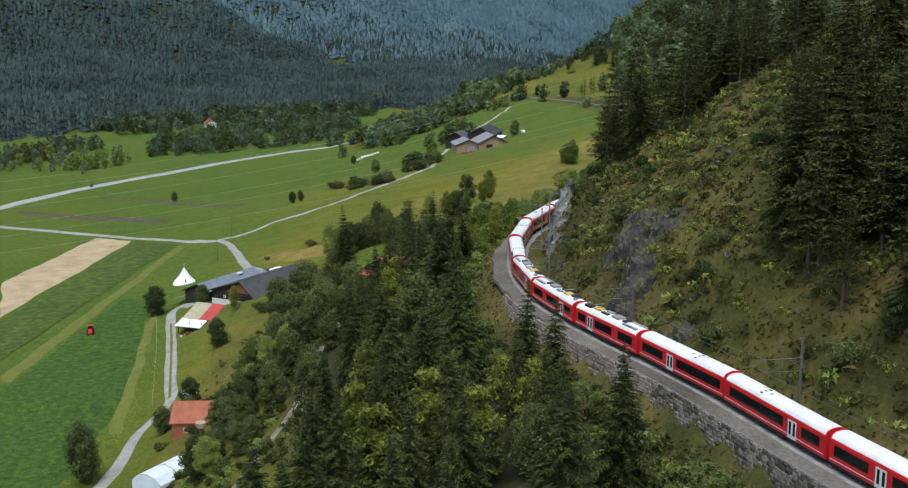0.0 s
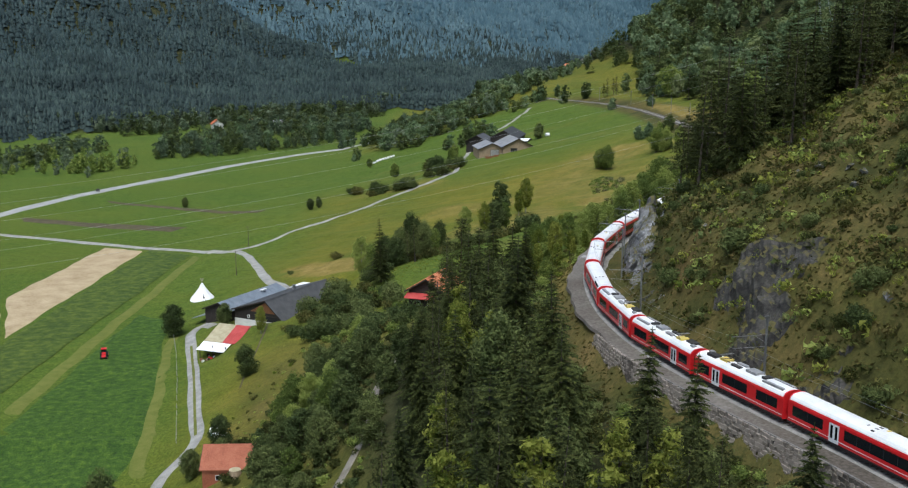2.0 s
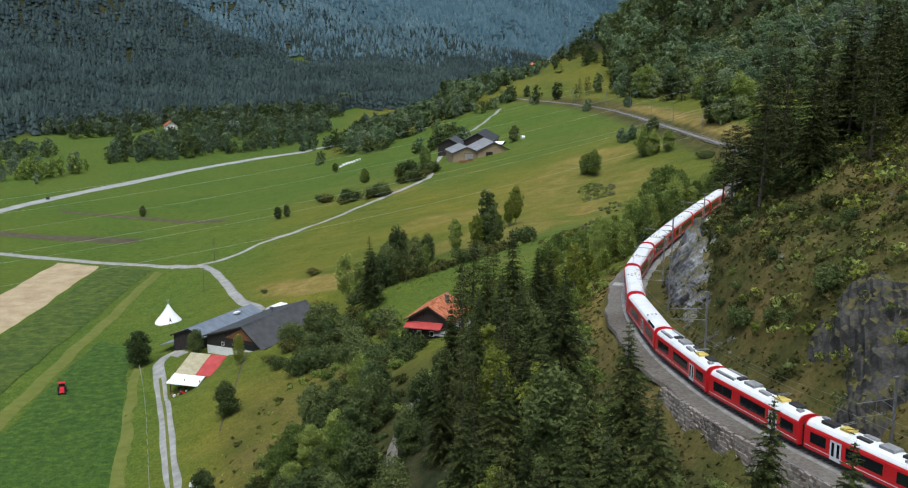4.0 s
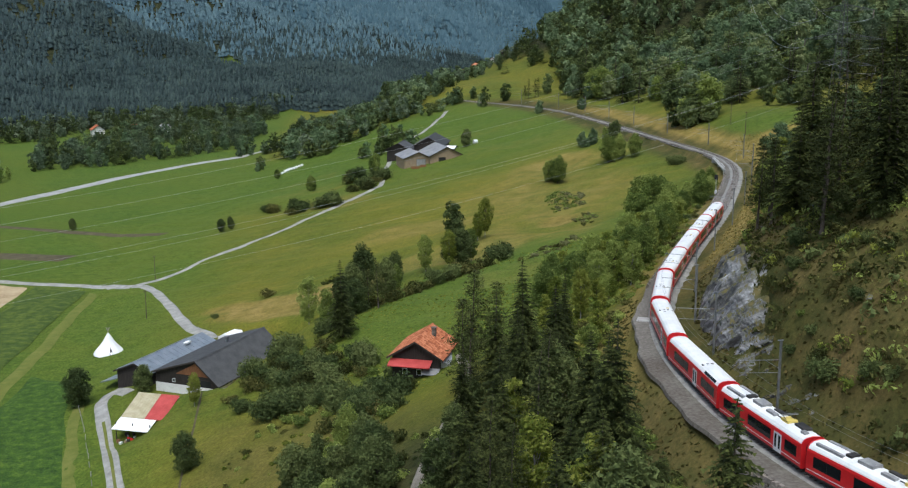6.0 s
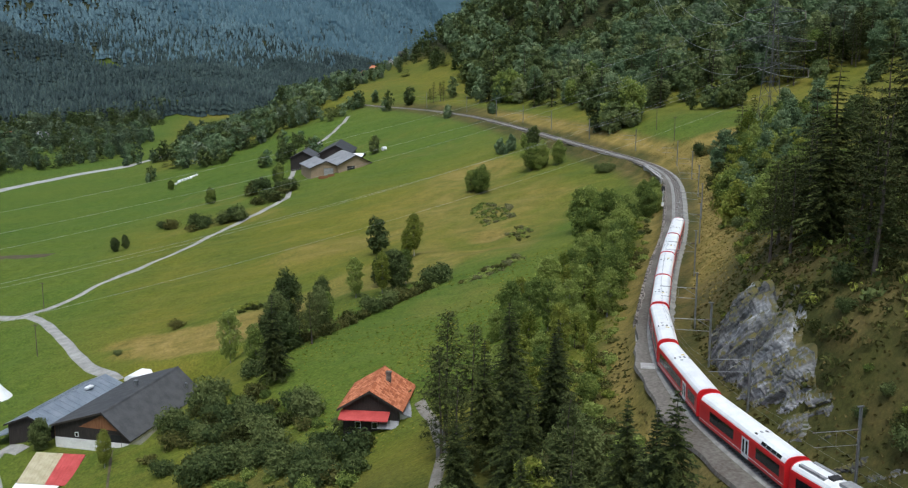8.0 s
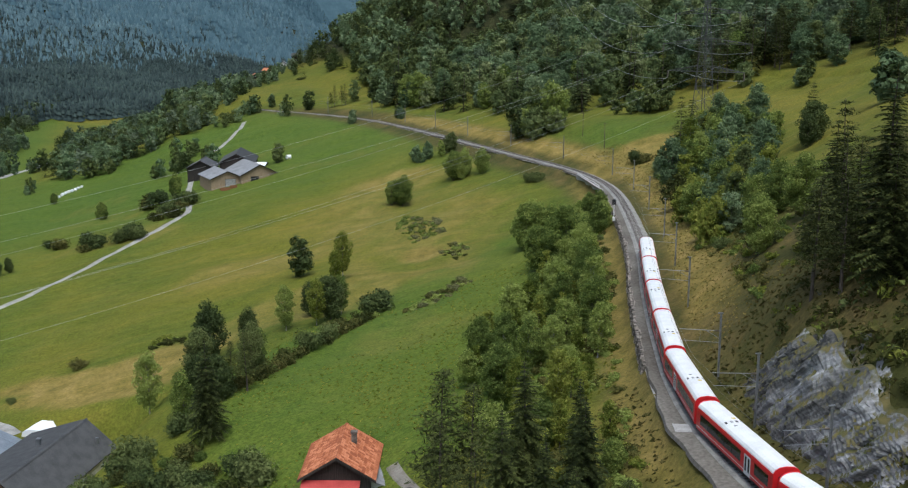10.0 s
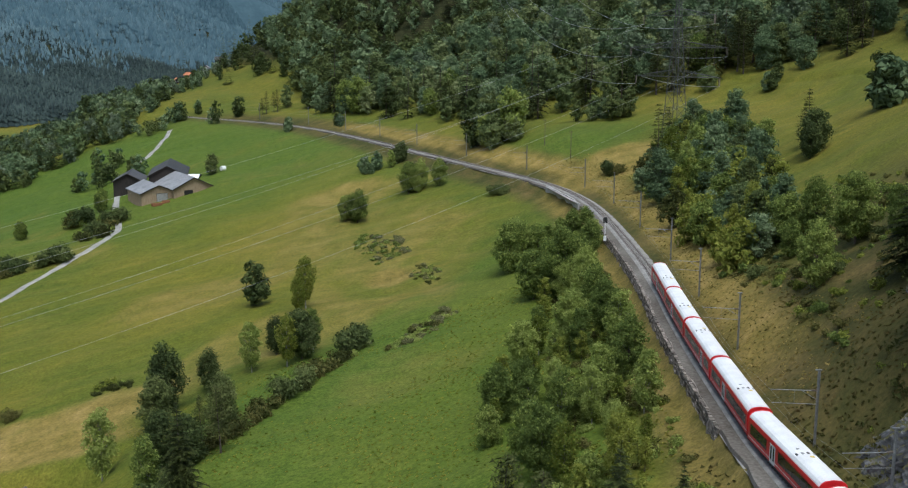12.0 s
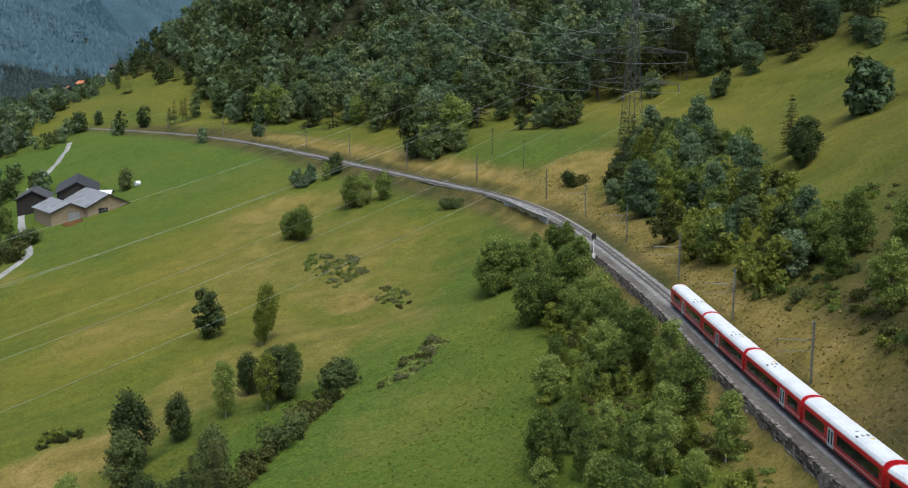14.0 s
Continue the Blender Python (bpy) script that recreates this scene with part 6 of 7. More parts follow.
def carriage(label, windows, doors, fittings, length=17.95, roof=ROOFWHITE, lower_white=True, roof_panes=False, cab=0):
    """A railway car; along y, the running direction, with rails at z = 0."""
    car = thing("railway_carriage", label, "railway carriage", "carriages of the train")
    half = length / 2
    part("body", car_shell(length), RED, car)
    top = part("roof", Geo().prism(roof_profile(), "y", -half + .12, half - .12), roof, car, "white painted roof")
    for e in (-1, 1):
        part("end_frame", Geo().prism(roof_profile(1.018, .02), "y", min(e * half, e * (half - .13)), max(e * half, e * (half - .13))), RED, car)
    for side in (-1, 1):
        part("white_stripe", side_panel(side, -half + .15, half - .15, .97, 1.04, .006, .01), LINEWHITE, car, "thin white stripe")
        part("sill", side_panel(side, -half + .05, half - .05, .56, .68, .012, .02), UNDER, car)
        for a, b in windows:
            w = part("window", side_panel(side, a * length - half, b * length - half, 1.42, 2.5, .008, .02), WINDOW, car, "dark tinted window band")
            n = max(1, round((b - a) * length / 1.9))
            for k in range(1, n):
                y = (a + (b - a) * k / n) * length - half
                part("mullion", side_panel(side, y - .035, y + .035, 1.43, 2.49, .014, .012), RUBBER_AND_SHADE, w)
        for a in doors:
            y = a * length - half
            d = part("door", side_panel(side, y - .72, y + .72, .66, 2.62, .016, .03), DOORGREY, car, "pale grey double door")
            for o in (-.34, .34):
                part("pane", side_panel(side, y + o - .17, y + o + .17, 1.05, 2.42, .022, .012), WINDOW, d)
    part("underframe", Geo().box(-1.1, -half + .5, .3, 1.1, half - .5, .56).box(-1.15, -2.6, .16, 1.15, 2.4, .5), UNDER, car)
    part("gangway", Geo().prism([(.75, .6), (.8, 2.7), (.5, 2.95), (-.5, 2.95), (-.8, 2.7), (-.75, .6)], "y", -half - .5, -half), RUBBER_AND_SHADE, car, "black rubber gangway bellows")
    for y in (-half + 2.6, half - 2.6):
        bogie(car, y)
    roof_fittings(car, fittings)
    if roof_panes:
        for side in (-1, 1):
            for k in range(4):
                y = -half + 1.0 + k * .95
                a = [(side * 1.235, 3.09), (side * 1.055, 3.36)]
                g = Geo().add([(x + side * .02, yy, z + .02) for x, z in a for yy in (y, y + .85)] + [(x - side * .03, yy, z - .03) for x, z in a for yy in (y, y + .85)],
                              [(0, 1, 3, 2), (4, 6, 7, 5), (0, 4, 5, 1), (2, 3, 7, 6), (0, 2, 6, 4), (1, 5, 7, 3)])
                part("roof_window", g, WINDOW, car, "curved panorama roof window")
    if cab:
        y = cab * half
        part("windscreen", Geo().add([(-1.05, y + cab * .02, 1.75), (1.05, y + cab * .02, 1.75), (.95, y - cab * .0 + cab * .02, 2.85), (-.95, y + cab * .02, 2.85),
                                      (-1.05, y - cab * .03, 1.75), (1.05, y - cab * .03, 1.75), (.95, y - cab * .03, 2.85), (-.95, y - cab * .03, 2.85)],
                                     [(0, 1, 2, 3), (7, 6, 5, 4), (0, 4, 5, 1), (1, 5, 6, 2), (2, 6, 7, 3), (3, 7, 4, 0)]), WINDOW, car, "dark windscreen")
        part("snow_plough", Geo().box(-1.15, min(y, y + cab * .45), .12, 1.15, max(y, y + cab * .45), .55), UNDER, car)
        for x in (-.85, .85):
            part("headlight", Geo().bar((x, y, 1.15), (x, y + cab * .06, 1.15), .14, 12), LINEWHITE, car, "white headlight")
    return car


MARKS = [(-2.6, x, .24, .42, .03, EQUIP if k % 2 else UNDER) for k, x in enumerate((-.78, -.26, .26, .78))] + [(-3.5, .3, .4, .3, .04, YELLOW), (-1.5, -.3, .3, .25, .04, EQUIP)]
PANTO = [(5.6, .75, .35, 3.4, .14, EQUIP), (5.6, -.75, .35, 3.4, .14, EQUIP), (1.5, 0, 1.2, 1.8, .22, EQUIP), (-1.2, .45, .5, 1.6, .18, UNDER), (-1.2, -.45, .5, 1.6, .2, EQUIP),
         (-3.6, 0, 1.1, 1.3, .2, YELLOW), (-5.6, .3, .9, 1.7, .24, UNDER), (3.6, 0, 1.0, .7, .18, UNDER), (-6.9, -.35, .5, .7, .2, EQUIP)]
coach_a = carriage("red railway carriage with white roof and a tinted window band", [(.04, .53), (.70, .96)], [.61], MARKS)
coach_b = carriage("red railway carriage with white roof and a forward door", [(.05, .21), (.38, .94)], [.295], [(-y, x, w, l, h, m) for y, x, w, l, h, m in MARKS])
panorama = carriage("red railway carriage with white roof and panorama roof windows", [(.05, .30), (.56, .86)], [.42], MARKS[:3], roof_panes=True)
leader = carriage("red control carriage with dark windscreen at the train's head", [(.06, .5), (.68, .9)], [.59], MARKS, cab=1)
motor = carriage("red electric railcar with white roof and roof gear", [(.05, .18), (.34, .62), (.72, .94)], [.26], PANTO, 16.0)


def pantograph(car, y):
    base = part("pantograph", Geo().box(-.55, y - .8, 3.72, -.45, y + .8, 3.8).box(.45, y - .8, 3.72, .55, y + .8, 3.8).bar((-.5, y - .7, 3.8), (-.25, y + .8, 4.15), .035).bar((.5, y - .7, 3.8), (.25, y + .8, 4.15), .035)
                .bar((-.25, y + .8, 4.15), (-.4, y - .6, 4.3), .03).bar((.25, y + .8, 4.15), (.4, y - .6, 4.3), .03), UNDER, car, "dark folded pantograph")
    part("collector_head", Geo().bar((-.85, y - .6, 4.32), (.85, y - .6, 4.32), .04).bar((-.85, y - .3, 4.32), (.85, y - .3, 4.32), .04), STEEL, base)


pantograph(motor, -3.2)
HEAD_S = float(np.interp(178.5, LINE_Y, LINE_S)) + 7 * PITCH


def set_car(ob, s_mid, length, turned=False):
    a, b = on_line(s_mid - length * .33), on_line(s_mid + length * .33)
    d = b - a
    m = Matrix.Translation((a + b) / 2) @ Matrix.Rotation(-math.atan2(d.x, d.y) + (math.pi if turned else 0), 4, "Z")
    ob.matrix_basis = m


taken = set()


def couple(ob, s_mid, length, turned=False):
    if ob in taken:
        ob = copy_thing(ob, Matrix())
    taken.add(ob)
    set_car(ob, s_mid, length, turned)


s = HEAD_S
for kind in (leader, coach_a, coach_b, coach_a, coach_a, coach_b, panorama):
    couple(kind, s - PITCH / 2, 17.95, False)
    s -= PITCH
for turned in (False, False, True):
    couple(motor, s - 8.3, 16.0, turned)
    s -= 16.6
for kind in (coach_a, coach_b, coach_a):
    couple(kind, s - PITCH / 2, 17.95)
    s -= PITCH

# signal beside the path
sig = thing("railway_signal", "black signal head on a white post beside the path", "signal", at=pose(69.4, 340, .45, 0, 0, -24))
part("post", Geo().bar((0, 0, -.5), (0, 0, 3.6), .07, 8), LINEWHITE, sig)
head = part("signal_head", Geo().prism([(-.45, 3.2), (.45, 3.2), (.45, 4.2), (.25, 4.45), (-.25, 4.45), (-.45, 4.2)], "y", -.06, .06), UNDER, sig, "black signal board")
for x, z in ((-.18, 3.5), (.18, 3.5), (0, 4.1)):
    part("lens", Geo().bar((x, -.06, z), (x, -.14, z), .1, 10), WINDOW, head)
part("base", Geo().box(-.3, -.3, -.6, .3, .3, .25), LINEWHITE, sig, "white painted base")

# ---------------------------------------------------------------- high-voltage line


def pylon(x, y, turn, h, arms, base=2.7, head=.9):
    """A lattice tower; arms: (height, half length)."""
    ob = thing("pylon", "tall grey lattice power pylon on the slope", "pylon", "power pylons", at=pose(x, y, ground_z(x, y) - .5, 0, 0, turn))

    def corner(k, z):
        w = base + (head - base) * min(z / (h * .72), 1)
        return Vector((w * (1, 1, -1, -1)[k], w * (1, -1, -1, 1)[k], z))

    for k in range(4):
        part("leg", Geo().bar(corner(k, 0), corner(k, h * .72), .11, 4).bar(corner(k, h * .72), (corner(k, h).x * .3, corner(k, h).y * .3, h), .09, 4), PYLON, ob)
    levels = [h * .97 * (1 - (1 - i / 11) ** 1.25) for i in range(12)]
    for side in range(4):
        for a, b in zip(levels, levels[1:]):
            p, q = corner(side, a), corner((side + 1) % 4, a)
            r, s = corner(side, b), corner((side + 1) % 4, b)
            for u, v, w in ((p, s, .05), (q, r, .05), (r, s, .045)):
                part("brace", Geo().bar(u, v, w, 4), PYLON, ob)
    tips = []
    for z, reach in arms:
        g = Geo()
        for e in (-1, 1):
            tip = Vector((e * reach, 0, z))
            w = corner(0, z).x
            for yy in (-w, w):
                g.bar((e * w, yy, z), tip, .07, 4).bar((e * w, yy, z + 1.9), tip, .06, 4)
                for f in (.33, .66):
                    a = Vector((e * w, yy, z)).lerp(tip, f)
                    b = Vector((e * w, yy, z + 1.9)).lerp(tip, f)
                    g.bar(a, b, .04, 4).bar(a, Vector((e * w, yy, z + 1.9)).lerp(tip, f - .33), .04, 4)
            tips.append(ob.matrix_world @ tip)
        cross = part("cross_arm", g, PYLON, ob)
        for e in (-1, 1):
            for dx in (0, .45):
                part("insulator", Geo().bar((e * (reach - dx), 0, z), (e * (reach - dx * .5), 0, z - 2.3), .10, 6), STONE, cross)
    return tips


CABLE = surface("bright_aluminium_cable", [(.34, .35, .35), (.46, .47, .47)], 3, .45, metal=.3)
ARMS = [(36.0, 12.3), (26.8, 16.8), (18.4, 14.7)]
tips_a = pylon(136.5, 410, -70, 44, ARMS)
tips_b = pylon(-310, 258, -71, 44, ARMS)
tips_c = pylon(250, 765, -45, 44, ARMS)
for tips, sag in ((tips_b, 17), (tips_c, 24)):
    for p, q in zip(tips_a, tips):
        a, b = p - Vector((0, 0, 2.4)), q - Vector((0, 0, 2.4))
        pts = [a.lerp(b, k / 40) - Vector((0, 0, 4 * sag * (k / 40) * (1 - k / 40))) for k in range(41)]
        wire("power_cable", pts, .02 if sag < 20 else .055, CABLE, "pale sagging high-voltage cable over the meadow", "cable")

# wooden poles of the local line
pole = thing("utility_pole", "weathered grey wooden utility pole in the meadow", "utility pole")
part("post", Geo().bar((0, 0, -.8), (0, 0, 8.5), .12, 8, .09), BARK, pole)
part("cross_bar", Geo().box(-.7, -.05, 8.0, .7, .05, 8.12), BARK, pole)
for k, (x, y) in enumerate(((-91, 424), (-85, 371), (116, 452), (113, 430), (-14.5, 205), (125, 395))):
    m = pose(x, y, ground_z(x, y))
    ob = pole if k == 0 else copy_thing(pole, m)
    ob.matrix_basis = m
    ob["group"] = "utility poles"

# ---------------------------------------------------------------- buildings


def gabled(name, label, x, y, turn, left, right, length, eave_l, eave_r, ridge, base, wall, roof, over=.5, gable=None, plinth=0.0, thick=.22, category="building", seams=0.0):
    """A building with its ridge along its own y, at x = 0; heights are absolute. left, right: half widths."""
    ob = thing(name, label, category, at=pose(x, y, 0, 0, 0, turn))
    out = [(-left, base), (right, base), (right, eave_r), (0, ridge), (-left, eave_l)]
    part("wall", Geo().prism(out, "y", 0, length), wall, ob)
    if gable is not None:
        part("gable_boarding", Geo().prism([(-left * .5, eave_l * .5 + ridge * .5 - 1.6), (right * .6, eave_r * .6 + ridge * .4 - .6), (0, ridge - .35)], "y", -.06, -.005), gable, ob)
    if plinth:
        part("plinth", Geo().box(-left - .04, -.05, base - .5, right + .04, length + .05, base + plinth), PLASTER, ob, "white rendered plinth")
    for side, w, e in ((-1, left, eave_l), (1, right, eave_r)):
        s = (ridge - e) / w
        a, b = (0, ridge + .06), (side * (w + over), e - s * over + .06)
        part("roof", Geo().prism([a, b, (b[0], b[1] + thick), (0, ridge + .06 + thick)], "y", -over, length + over), roof, ob)
        part("verge_board", Geo().prism([(a[0], a[1] - .12), (b[0], b[1] - .12), (b[0], b[1] + thick + .03), (0, a[1] + thick + .03)], "y", -over - .06, -over), BOARD, ob)
        if seams:
            n = int(length / seams)
            for k in range(1, n):
                yy = k * length / n
                part("roof_seam", Geo().prism([(a[0] * .98 + b[0] * .02, a[1] + thick), (b[0], b[1] + thick), (b[0], b[1] + thick + .05), (a[0] * .98 + b[0] * .02, a[1] + thick + .05)], "y", yy - .04, yy + .04), roof, ob)
    part("ridge_cap", Geo().prism([(-.3, ridge + .06 + thick - .1), (0, ridge + .16 + thick), (.3, ridge + .06 + thick - .1)], "y", -over, length + over), roof, ob)
    return ob


def opening(ob, kind, x0, x1, z0, z1, face, at, frame_mat=LINEWHITE, pane=WINDOW, rim=.08):
    """A framed window or door on the front (face 'y') or a side (face 'x') of a building, in its own axes."""
    def bx(a0, a1, b0, b1, lo, hi):
        return Geo().box(a0, lo, b0, a1, hi, b1) if face == "y" else Geo().box(lo, a0, b0, hi, a1, b1)
    s = -1 if at <= 0 else 1
    w = part(kind, bx(x0, x1, z0, z1, *sorted((at + s * .03, at - s * .05))), pane, ob)
    for a0, a1, b0, b1 in ((x0 - rim, x1 + rim, z1, z1 + rim), (x0 - rim, x1 + rim, z0 - rim, z0), (x0 - rim, x0, z0, z1), (x1, x1 + rim, z0, z1)):
        part("frame", bx(a0, a1, b0, b1, *sorted((at + s * .07, at - s * .05))), frame_mat, w)
    return w


# big dark barn
barn = gabled("barn", "long dark timber barn with a grey sheet roof", -61.8, 297, -27, 10.6, 5.2, 28, -31.9, -33.2, -28.6, -36.6, BOARD, SLATE, .7, WARMWOOD, 2.3)
# flush black panel painted as the shaded recess of the doorway
opening(barn, "barn_door", -.6, 3.6, -36.2, -32.8, "y", 0, BOARD, RUBBER_AND_SHADE)
opening(barn, "window", -6.2, -5.6, -33.8, -33.1, "y", 0)
for k in range(7):
    opening(barn, "window", 3 + k * 3.4, 4.6 + k * 3.4, -34.5, -33.8, "x", 5.2)
part("chimney", Geo().box(-3.5, 17, -30.2, -2.9, 17.6, -28.2).box(-3.6, 16.9, -28.2, -2.8, 17.7, -28.0), STEEL, barn)
part("vent", Geo().box(3.4, 25, -32.6, 3.9, 25.5, -30.6), STEEL, barn)
part("side_wall", Geo().box(5.24, 1, -36.9, 5.4, 27.5, -34.7), PLASTER, barn, "white rendered side wall")
# open stable with blue-grey roof
stable = gabled("stable", "low open stable with a blue-grey sheet roof", -76.5, 306.5, -27, 5.0, 4.0, 26, -33.6, -33.2, -31.6, -40, BOARD, BLUEROOF, .6, seams=1.8)
# open bays are black panels that paint the shade inside the stable
for k in range(5):
    opening(stable, "bay", 2 + k * 4.8, 5.4 + k * 4.8, -36.6, -34.0, "x", 4.0, WARMWOOD, RUBBER_AND_SHADE)
part("porch", Geo().prism([(-9.5, -37.0), (-5.0, -35.6), (-5.0, -35.4), (-9.5, -36.8)], "y", -.5, 5), BLUEROOF, stable, "blue-grey lean-to roof")
part("roof_light", Geo().box(1.0, 17, -31.6, 2.0, 19, -31.2), LINEWHITE, stable)
# white silo sheet behind the barn
ob = tagged(part("silage_sheet", Geo().prism([(-2.6, 0), (2.6, 0), (2.4, .9), (1.2, 1.5), (-1.2, 1.5), (-2.4, .9)], "y", 0, 9), CANVAS), "white sheet over silage beside the barn", "silage")
ob.matrix_world = pose(-58.5, 330, ground_z(-58, 334) - .2, 0, 0, -28)
# lean-to roofs of the farm yard
lean = thing("lean_to", "open lean-to with cream, red and white roof panels", "shed", at=pose(-76.2, 281.2, 0, 0, 0, -20))
for x0, x1, mat in ((0, 5.2, CREAM), (5.25, 9.4, REDSHEET)):
    ob = part("roof_panel", Geo().prism([(2.4, -35.65), (9.6, -32.9), (9.6, -32.75), (2.4, -35.5)], "x", x0, x1), mat, lean)
    for k in range(int((x1 - x0) / .65)):
        part("rib", Geo().prism([(2.4, -35.5), (9.6, -32.75), (9.6, -32.69), (2.4, -35.44)], "x", x0 + .25 + k * .65, x0 + .33 + k * .65), mat, ob)
part("roof_panel", Geo().prism([(-1.2, -37.0), (2.6, -35.75), (2.6, -35.6), (-1.2, -36.85)], "x", -.2, 7.8), CANVAS, lean, "white front roof panel")
for x in (0, 3.8, 7.6):
    part("post", Geo().box(x - .08, .1, -40, x + .08, .26, -35.9), BOARD, lean)
part("back_wall", Geo().box(0, 9.3, -39, 9.4, 9.5, -33.0), PLASTER, lean, "white rendered wall")
part("side_wall", Geo().box(-.1, 2.7, -40, 0, 8.1, -35.2), BOARD, lean)
R = random.Random(9)
for k in range(16):
    s = R.uniform(.35, .8)
    x, y = -75.8 + R.uniform(0, 6.8), 281 + R.uniform(-1.8, 1.4) - 0
    mat = R.choice([RED, LINEWHITE, BOARD, WARMWOOD, FOIL, TANWALL, EQUIP])
    g = Geo().box(-s / 2, -s * .4, 0, s / 2, s * .4, s * .8).box(-s * .53, -s * .43, s * .72, s * .53, s * .43, s * .84)
    ob = tagged(part("crate", g, mat), "storage crate heaped in front of the lean-to", "crate", "crates by the lean-to")
    x2 = x + (y - 281) * .3
    ob.matrix_world = pose(x2, y, ground_z(x2, y) - .02, 0, 0, R.uniform(0, 90))
# white tipi
tipi = thing("tipi_tent", "white canvas tipi tent in the grass", "tent", at=pose(-89.6, 342, ground_z(-89.6, 342), 0, 0, 20))
g = Geo()
n = 20
rings = []
for z, r in ((-.3, 3.9), (.7, 3.35), (1.8, 2.35), (3.1, 1.35), (4.4, .6), (5.1, .25)):
    rings.append([(r * (1 + .025 * (i % 2)) * math.cos(6.283 * i / n), r * (1 + .025 * (i % 2)) * math.sin(6.283 * i / n), z) for i in range(n)])
g.add([p for r in rings for p in r], [(k * n + i, k * n + (i + 1) % n, (k + 1) * n + (i + 1) % n, (k + 1) * n + i) for k in range(5) for i in range(n)])
part("canvas", g, CANVAS, tipi)
# black wedge laid on the canvas in place of the unlit interior
part("doorway", Geo().add([(-.5, -3.75, .05), (.5, -3.75, .05), (0, -2.55, 2.0), (-.5, -3.6, .05), (.5, -3.6, .05), (0, -2.4, 2.0)], [(0, 1, 2), (5, 4, 3), (0, 3, 4, 1), (1, 4, 5, 2), (2, 5, 3, 0)]), RUBBER_AND_SHADE, tipi, "doorway painted black for its shaded inside")
for k in range(6):
    a = k * 1.05
    part("pole", Geo().bar((.5 * math.cos(a), .5 * math.sin(a), 4.4), (-.5 * math.cos(a), -.5 * math.sin(a), 6.6), .05, 5), BIRCH, tipi)
# chalet
ch = gabled("chalet", "dark timber chalet with orange tiled roof", -17.6, 249.6, -20, 4.3, 4.3, 11, -14.3, -14.3, -11.7, -21, BOARD, TILE, .8, None, 1.6, category="house")
part("pent_roof", Geo().prism([(-2.2, -15.75), (.1, -14.95), (.1, -14.8), (-2.2, -15.6)], "x", -4.6, 3.0), REDSHEET, ch, "red sheet pent roof")
part("porch_roof", Geo().prism([(-1.8, -17.0), (.0, -16.4), (.0, -16.25), (-1.8, -16.85)], "x", 1.4, 4.4), GREYROOF, ch, "grey sheet porch roof")
for x in (-2.4, .2):
    opening(ch, "window", x, x + .75, -17.6, -16.7, "y", 0)
opening(ch, "door", -3.6, -1.9, -20.3, -18.6, "y", 0, LINEWHITE, TEAL)
annex = part("annex", Geo().prism([(4.3, -20.5), (7.2, -20.5), (7.2, -16.3), (4.3, -15.4)], "y", 1, 6.5), PLASTER, ch, "white rendered annex")
part("annex_roof", Geo().prism([(4.2, -15.3), (7.7, -16.4), (7.7, -16.25), (4.2, -15.12)], "y", .6, 7), GREYROOF, annex)
part("chimney", Geo().box(1.2, 6.5, -13, 1.9, 7.2, -10.9).box(1.1, 6.4, -10.9, 2.0, 7.3, -10.7), STONE, ch)
part("balcony", Geo().box(4.3, .2, -17.6, 5.3, .35, -16.6).box(4.3, .2, -17.75, 5.3, 1, -17.6), BOARD, ch)
# clay tiles of the chalet's roof, course by course
ROOF_SIDES = [o for o in ch.children if o.name.split(".")[0] == "roof"]
tile_shape = Geo().prism([(-.235, 0), (-.235, .05), (-.12, .10), (0, .115), (.12, .10), (.235, .05), (.235, 0)], "y", -.26, .26).mesh("roof_tile", TILE)
pitch = math.atan2(2.6, 4.3)
for side, host in zip((-1, 1), ROOF_SIDES):
    for i in range(10):
        for j in range(25):
            d = .28 + i * .53
            m = Matrix.Translation((side * d * math.cos(pitch), -.55 + j * .485 + .02 * math.sin(i * 7 + j * 3), -11.7 + .30 - d * math.sin(pitch) + .012 * math.sin(i * 3 + j * 5))) \
                @ Matrix.Rotation(side * pitch, 4, "Y") @ Matrix.Rotation(math.pi / 2, 4, "Z") @ Matrix.Rotation(.04, 4, "X")
            ob = new("roof_tile", tile_shape)
            ob.parent = host
            ob.matrix_basis = m
# red-roofed shed, tarpaulin shelter and barrel by the lane
shed = gabled("shed", "dark red wooden shed with a rust-red roof", -56.4, 203.5, -88, 4.2, 4.2, 8.8, -34.6, -34.6, -31.9, -41, RUST, RUST, .4, category="shed", seams=1.1)
opening(shed, "window", 2.4, 3.4, -36.6, -35.8, "x", 4.2)
shelter = thing("tarpaulin_shelter", "pale blue tarpaulin shelter beside the lane", "shelter", at=pose(-52.5, 180.5, ground_z(-52.5, 180.5) - .6, 0, 0, -28))
part("sheet", Geo().prism([(-3.4, 0), (-3.3, 1.6), (-2.0, 2.7), (0, 3.2), (2.0, 2.7), (3.3, 1.6), (3.4, 0)], "y", -5, 5), FOIL, shelter)
